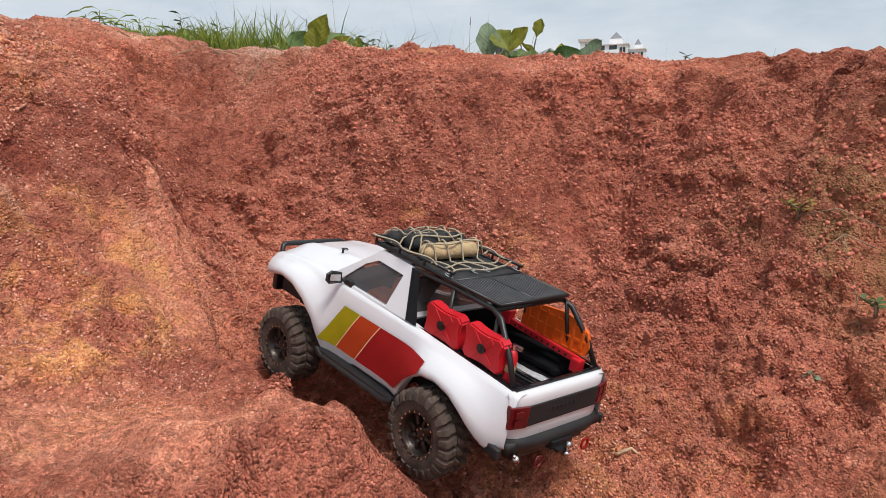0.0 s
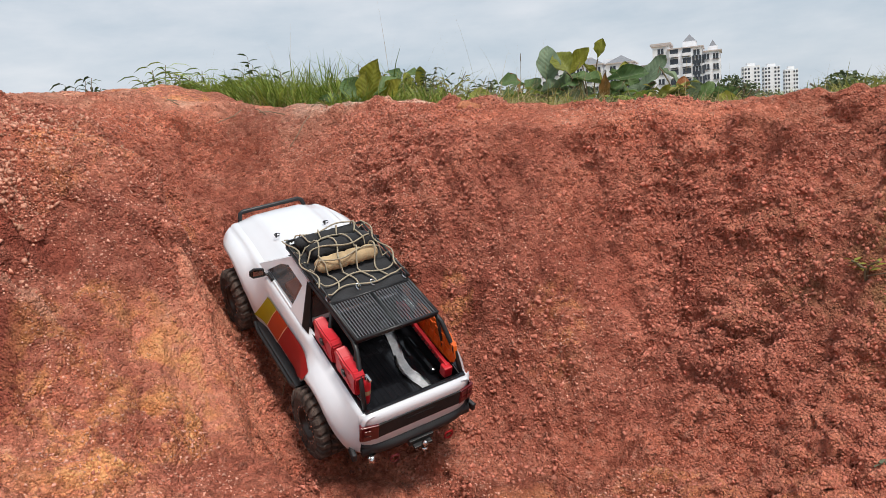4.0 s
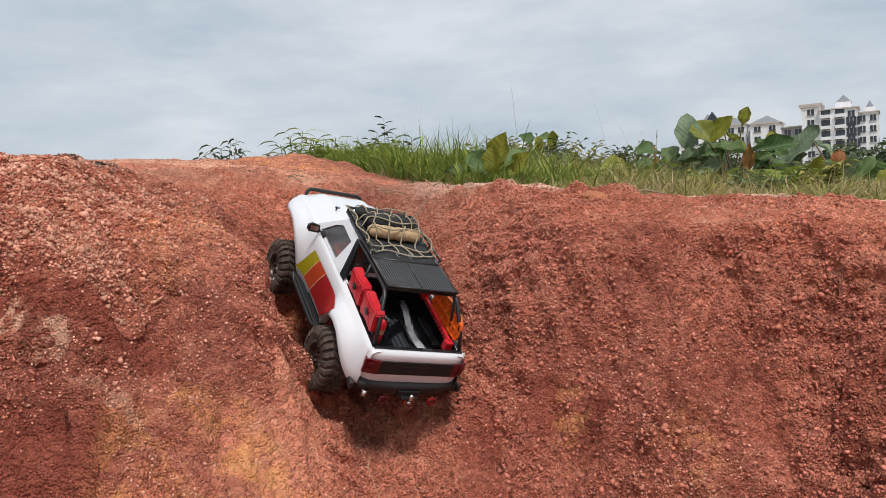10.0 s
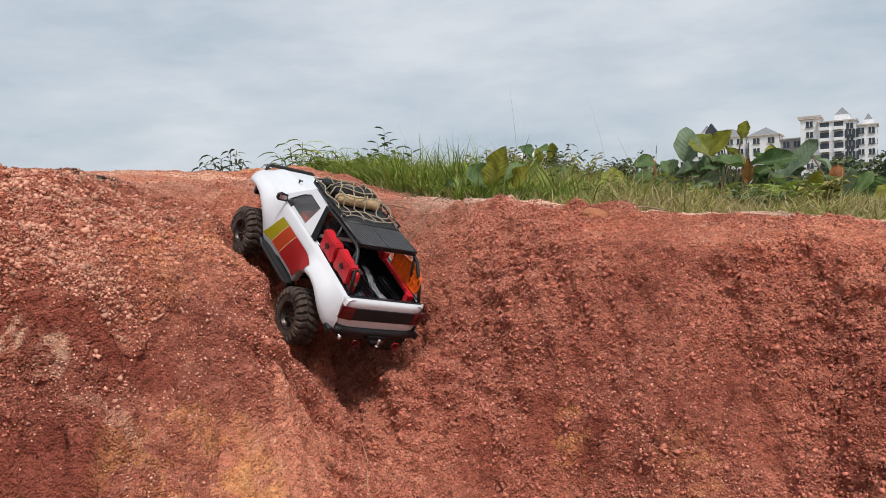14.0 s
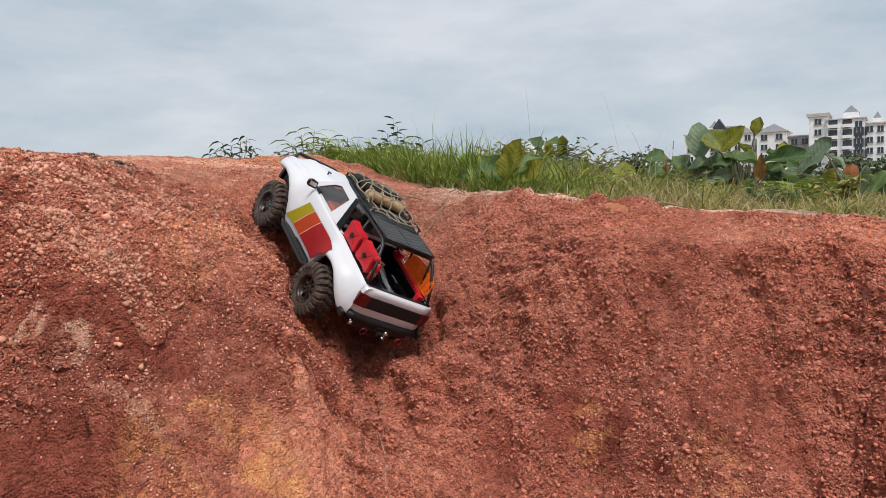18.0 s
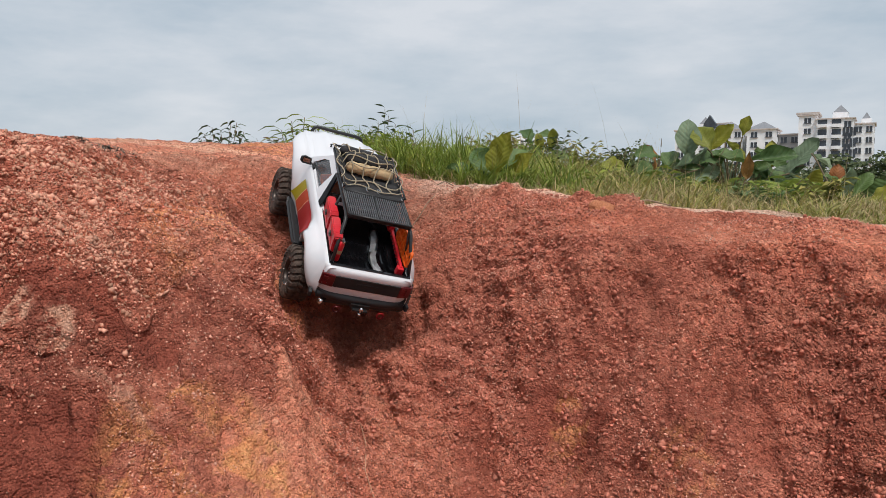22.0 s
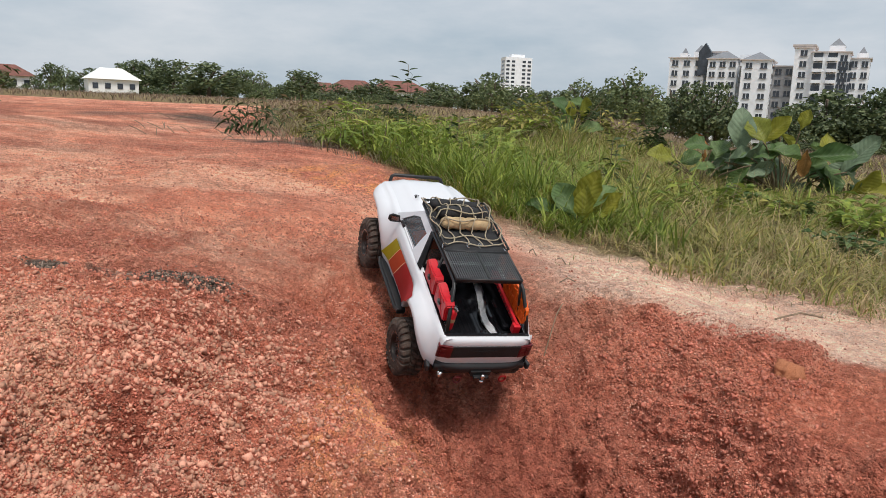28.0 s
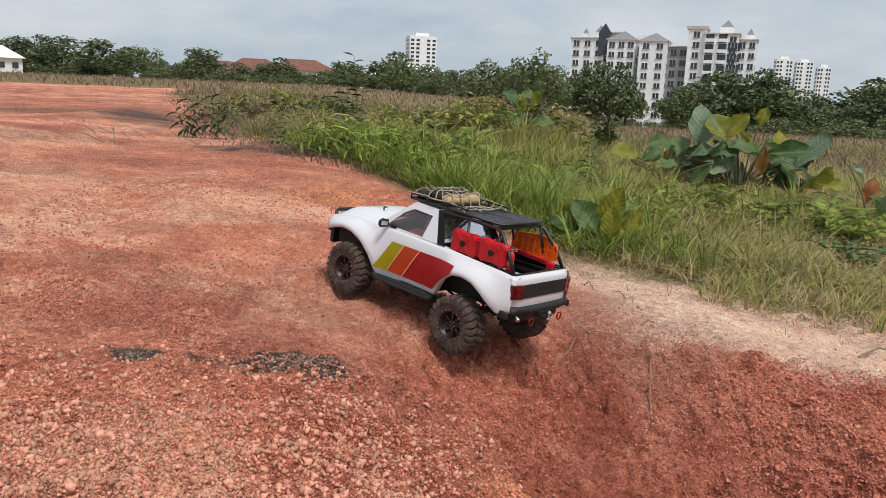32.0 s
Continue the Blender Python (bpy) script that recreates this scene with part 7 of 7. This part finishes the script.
def apartment_block():
    """An eight-storey white block in stepped bays, seen across the field."""
    az, dist = 0.388, 250.0
    ob = thing("apartment_building", "white eight-storey apartment building with grey roofs", "building", pose(dist * math.sin(az), dist * math.cos(az), -7.6, 0, 0, -math.degrees(az) - 6) @ Matrix.Diagonal((0.93, 0.93, 0.9, 1)))
    bays = ((-26, 11, 0, 29.5, 9, 3, False), (-14.5, 9, -2.5, 29.0, 9, 3, True), (-4.2, 8.5, -5, 28.5, 9, 2, True), (3.2, 6, 0, 27, 8, 2, False), (8.5, 5, -3, 32.5, 10, 1, False), (16, 10, -4, 31.0, 9, 3, False), (23.5, 5.5, 0, 29.5, 9, 2, False))
    for k, (x, w, y, top, n, cols, hip) in enumerate(bays):
        block(ob, "bay", (x, y, 0), w, 12, 0, top, n, cols, hip, WALL_GREY if k == 3 else WALL)
    for x, z, w in ((-23, 30, 3.2), (-28, 29.6, 2.2), (-18, 29.7, 6.5), (-8, 29.1, 5), (17, 31.9, 4.2), (24, 29.6, 3)):
        bm = bmesh.new()
        box(bm, (x, 0, z), (w, 6, 3.6))
        part("penthouse", bm, WALL, ob)
    for x, z, w in ((-23, 33.1, 3.4), (-28, 32.1, 2.4), (17, 34.9, 4.4), (24, 32.3, 2.8)):
        bm = bmesh.new()
        bmesh.ops.create_cone(bm, cap_ends=True, segments=4, radius1=0.72 * w, radius2=0.05, depth=2.6, matrix=Matrix.Translation((x, 0, z)) @ pose(0, 0, 0, 0, 0, 45))
        part("turret_roof", bm, SLATE, ob)
    for c, size in (((-18, 0, 31.7), (8, 7, 0.5)), ((8.5, -3, 33.2), (6.4, 12.6, 0.6))):
        bm = bmesh.new()
        box(bm, c, size)
        part("flat_roof", bm, BAND, ob, "cream-edged flat roof")
    # a tall glazed gable between the first two bays
    bm = bmesh.new()
    gable = [bm.verts.new(q) for q in ((-22.4, -6.6, 24), (-18.6, -6.6, 24), (-18.6, -6.6, 31.5), (-20.5, -6.6, 34.4), (-22.4, -6.6, 31.5))]
    back = [bm.verts.new((v.co.x, -4.0, v.co.z)) for v in gable]
    bm.faces.new(gable)
    bm.faces.new(back[::-1])
    for i in range(5):
        bm.faces.new((gable[i], back[i], back[(i + 1) % 5], gable[(i + 1) % 5]))
    part("glazed_gable", bm, PANE, ob, "dark glazed gable")
    for k in range(9):
        for x in (12.6, 16.4):
            bm = bmesh.new()
            box(bm, (x, -10.5, 2.2 + 3.35 * k), (2.6, 1.2, 1.0))
            part("balcony", bm, WALL, ob)
            bm = bmesh.new()
            box(bm, (x, -10.06, 3.6 + 3.35 * k), (2.4, 0.16, 1.8))
            part("balcony_door", bm, PANE, ob)
    for k in range(8):
        for j in range(4):
            bm = bmesh.new()
            box(bm, (18.4 + 0.95 * j, -10.1, 3.6 + 3.35 * k), (0.7, 0.2, 2.6))
            part("bay_window", bm, PANE, ob)


def slab_tower(az, dist, w, tall, base, label, slab=True):
    ob = thing("tower_block", label, "building", pose(dist * math.sin(az), dist * math.cos(az), base, 0, 0, -math.degrees(az) + 14), "distant towers")
    bm = bmesh.new()
    box(bm, (0, 0, tall / 2), (w, w * 0.7, tall), None, 0)
    part("wall", bm, WALL, ob)
    n = int(tall / 3.2)
    for k in range(n):
        for j in range(5):
            if j == 2:
                continue
            bm = bmesh.new()
            box(bm, (-w / 2 + w * (j + 0.5) / 5, -w * 0.35, 3.2 * (k + 0.5)), (w / 5 * 0.6, 0.3, 1.7))
            part("window", bm, PANE, ob)
        for side in (-1, 1):
            bm = bmesh.new()
            box(bm, (side * w / 2, 0, 3.2 * (k + 0.5)), (0.3, w * 0.4, 1.7))
            part("window", bm, PANE, ob)
    bm = bmesh.new()
    box(bm, (0, 0, tall + 1.2), (w * 0.5, w * 0.4, 2.4))
    part("plant_room", bm, WALL, ob)


def house(az, dist, w, tall, roof, label):
    ob = thing("house", label, "house", pose(dist * math.sin(az), dist * math.cos(az), float(height(dist * math.sin(az), dist * math.cos(az))) - 0.2, 0, 0, -math.degrees(az) + 9), "far houses")
    bm = bmesh.new()
    box(bm, (0, 0, tall * 0.3), (w * 0.9, w * 0.6, tall * 0.6))
    part("wall", bm, WALL if roof is TILE else CANVAS, ob)
    bm = bmesh.new()
    a = [bm.verts.new(p) for p in ((-w / 2, -w * 0.36, tall * 0.58), (w / 2, -w * 0.36, tall * 0.58), (w / 2, w * 0.36, tall * 0.58), (-w / 2, w * 0.36, tall * 0.58), (-w * 0.2, 0, tall), (w * 0.2, 0, tall))]
    for f in ((0, 1, 5, 4), (2, 3, 4, 5), (1, 2, 5), (3, 0, 4), (3, 2, 1, 0)):
        bm.faces.new([a[i] for i in f])
    part("roof", bm, roof, ob, "hipped roof")
    for k in range(4):
        bm = bmesh.new()
        box(bm, (-w * 0.33 + w * 0.22 * k, -w * 0.3, tall * 0.34), (w * 0.1, 0.2, tall * 0.2))
        part("window", bm, PANE, ob)


apartment_block()
slab_tower(0.082, 640, 22, 53, -8, "distant white tower block")
slab_tower(0.519, 720, 13, 49, -9, "distant white tower block")
slab_tower(0.541, 740, 13, 48, -9, "distant white tower block")
slab_tower(0.562, 700, 10, 42, -9, "distant grey tower block")
house(-0.125, 235, 17, 7.6, TILE, "house with a red tiled roof behind trees")
house(-0.068, 230, 19, 7.8, TILE, "house with a red tiled roof behind trees")
house(-0.165, 225, 13, 6.2, TILE, "low red-roofed house behind trees")
house(0.045, 225, 14, 4.4, TILE, "low house with a red roof")
house(-0.41, 158, 9.5, 5.0, CANVAS, "white tent-like pavilion roof")
house(-0.52, 200, 12, 6.0, TILE, "house with a dark roof behind trees")
house(0.07, 420, 40, 14, CANVAS, "low white building below the tower")
house(0.545, 420, 46, 8, CANVAS, "low white building below the towers")

def street_lamp(az, dist, tall):
    x, y = dist * math.sin(az), dist * math.cos(az)
    ob = thing("street_lamp", "slender white street lamp beyond the meadow", "street lamp", pose(x, y, ground_z(x, y)))
    bm = bmesh.new()
    tube(bm, [(0, 0, -0.3), (0, 0, 0.7 * tall), (0.02 * tall, 0, 0.88 * tall), (0.1 * tall, 0, 0.98 * tall), (0.2 * tall, 0, tall)], 0.09, 6)
    part("pole", bm, WALL, ob, smooth=True)
    bm = bmesh.new()
    box(bm, (0.24 * tall, 0, tall), (0.12 * tall, 0.3, 0.2), None, 0.04)
    part("lamp_head", bm, WALL, ob)


street_lamp(0.509, 190, 5.4)

# ---- small things on the earth ----


def strew_stone(label, x, y, size, flat_, material, seed, sink=0.35, name="rock", tilt=0.0):
    """A worn, lumpy stone half sunk in the ground."""
    bm = bmesh.new()
    bmesh.ops.create_icosphere(bm, subdivisions=4, radius=1.0)
    r = random.Random(seed)
    off = Vector((r.uniform(0, 9), r.uniform(0, 9), r.uniform(0, 9)))
    for v in bm.verts:
        n = v.co.normalized()
        k = 1 + 0.28 * noise.noise(n * 1.3 + off) + 0.16 * noise.noise(n * 3.1 + off) + 0.1 * noise.noise(n * 8 + off) + 0.09 * noise.noise(n * 17 + off)
        v.co = n * k
        v.co.z *= flat_
    ob = part(name, bm, material, None, smooth=True)
    z = float(surface_z(np.array([x]), np.array([y]))[0])
    ob.matrix_basis = Matrix.Translation((x, y, z)) @ pose(0, 0, 0, tilt) @ pose(0, 0, size * flat_ * (0.5 - sink), r.uniform(-12, 12), r.uniform(-12, 12), r.uniform(0, 360)) @ Matrix.Diagonal((size, size, size, 1))
    return tagged(ob, label, "rock" if name == "rock" else "earth")


ORANGE_EARTH = plain("orange_earth", (0.66, 0.25, 0.12), 0.95, vary=0.35, scale=45, bump=1.0, bump_scale=60)
strew_stone("orange clod on the rim of the pit", 0.37, 2.02, 0.026, 0.8, ORANGE_EARTH, 4, 0.25, "clod")
r1 = random.Random(3)


def twig(label, pts, radius, material, name="twig"):
    """A bent twig lying over the ground: (x, y, lift) points."""
    bm = bmesh.new()
    tube(bm, [(x, y, float(surface_z(np.array([x]), np.array([y]))[0]) + lift) for x, y, lift in pts], radius, 6)
    tagged(part(name, bm, material, None, smooth=True), label, "twig")


DRY_TWIG = plain("dry_twig", (0.3, 0.22, 0.14), 0.85, vary=0.25, scale=120)
ROOT = plain("thin_root", (0.52, 0.28, 0.17), 0.85, vary=0.2, scale=120)
PALE_TWIG = plain("pale_twig", (0.6, 0.42, 0.26), 0.8, vary=0.2, scale=120)
twig("thin pale root on the gully slope", ((-0.07, 1.72, 0.002), (-0.055, 1.67, 0.006), (-0.05, 1.62, 0.003), (-0.03, 1.57, 0.006), (-0.035, 1.52, 0.002)), 0.0008, ROOT, "root")
twig("curved dry twig on the rim", ((-0.02, 2.2, 0.004), (0.0, 2.26, 0.006), (0.014, 2.3, 0.009), (0.03, 2.33, 0.005)), 0.0011, DRY_TWIG)
twig("curved dry twig at the gully's edge", ((-0.21, 2.25, 0.0), (-0.18, 2.27, 0.012), (-0.15, 2.3, 0.022), (-0.13, 2.33, 0.016)), 0.0011, DRY_TWIG)
twig("brown twig on the sandy rim", ((0.48, 2.34, 0.004), (0.55, 2.38, 0.012), (0.61, 2.4, 0.008)), 0.0022, DRY_TWIG)
twig("broken straw on the pit floor", ((0.409, 1.171, 0.006), (0.43, 1.173, 0.008), (0.453, 1.176, 0.005)), 0.0022, PALE_TWIG, "straw")
twig("bare twig sticking out of the rim", ((0.95, 1.78, 0.002), (0.99, 1.8, 0.012), (1.05, 1.82, 0.01), (1.1, 1.83, 0.006)), 0.0022, DRY_TWIG)
for k in range(14):
    x, y, a = r1.uniform(-0.45, 0.1), r1.uniform(2.35, 3.0), r1.uniform(0, 3.1)
    L = r1.uniform(0.03, 0.08)
    twig("small dead twig among litter", ((x, y, 0.002), (x + L * math.cos(a) * 0.5, y + L * math.sin(a) * 0.5, 0.012), (x + L * math.cos(a), y + L * math.sin(a), 0.004)), 0.0013, DRY_TWIG)
for k in range(34):
    x = r1.uniform(-2.0, -0.6)
    y, a, L = 4.2 + r1.uniform(0, 1.6), r1.uniform(0, 3.1), r1.uniform(0.04, 0.12)
    twig("small dead twig among litter", ((x, y, 0.003), (x + L * math.cos(a) * 0.5, y + L * math.sin(a) * 0.5, 0.02), (x + L * math.cos(a), y + L * math.sin(a), 0.03)), 0.0016, DRY_TWIG)
twig("dry stem hanging down the pit wall", ((0.843, 1.247, 0.012), (0.8, 1.262, 0.02), (0.765, 1.27, 0.014), (0.75, 1.24, 0.004)), 0.001, DRY_TWIG)
twig("dry stem hanging down the pit wall", ((0.87, 1.26, 0.01), (0.82, 1.3, 0.025), (0.787, 1.344, 0.01)), 0.0009, DRY_TWIG)
twig("dry stem hanging down the pit wall", ((0.8, 1.262, 0.018), (0.79, 1.22, 0.01), (0.77, 1.19, 0.003)), 0.0008, DRY_TWIG)


# ---- what moves ----
def wheel_drop(m, x, y):
    """How far a wheel hangs or lifts on its axle, in the truck's own lengths, so that the tyre meets the ground."""
    up = m.to_3x3() @ Vector((0, 0, 1))
    gap = 1.0
    for a in np.linspace(-math.pi, 0, 13):
        for dx in (-0.016, 0.016):
            p = m @ (TRUCK_SCALE * Vector((x + dx, y + WHEEL_R * math.cos(a), AXLE_Z + WHEEL_R * math.sin(a))))
            gap = min(gap, (p.z - ground_z(p.x, p.y)) / max(0.4, up.z))
    return max(-0.022, min(0.012, -gap / TRUCK_SCALE + 0.002))


def motions():
    """The truck climbs the gully; its wheels turn with the way it covers."""
    crawler.scale = (TRUCK_SCALE,) * 3
    poses = [(t, pose(*row)) for t, *row in TRUCK_ROWS]
    walk(crawler, poses)
    for hub, x, y in crawler_wheels:
        rows, turned, before = [], 0.0, None
        for t, m in poses:
            c = m @ Vector((x * TRUCK_SCALE, y * TRUCK_SCALE, 0))
            if before is not None:
                ahead = m.to_3x3() @ Vector((0, 1, 0))
                turned -= max(-80, min(80, math.degrees((c - before).dot(ahead) / (WHEEL_R * TRUCK_SCALE))))
            before = c
            rows.append((t, pose(x, y, AXLE_Z + wheel_drop(m, x, y), turned)))
        walk(hub, rows)


motions()
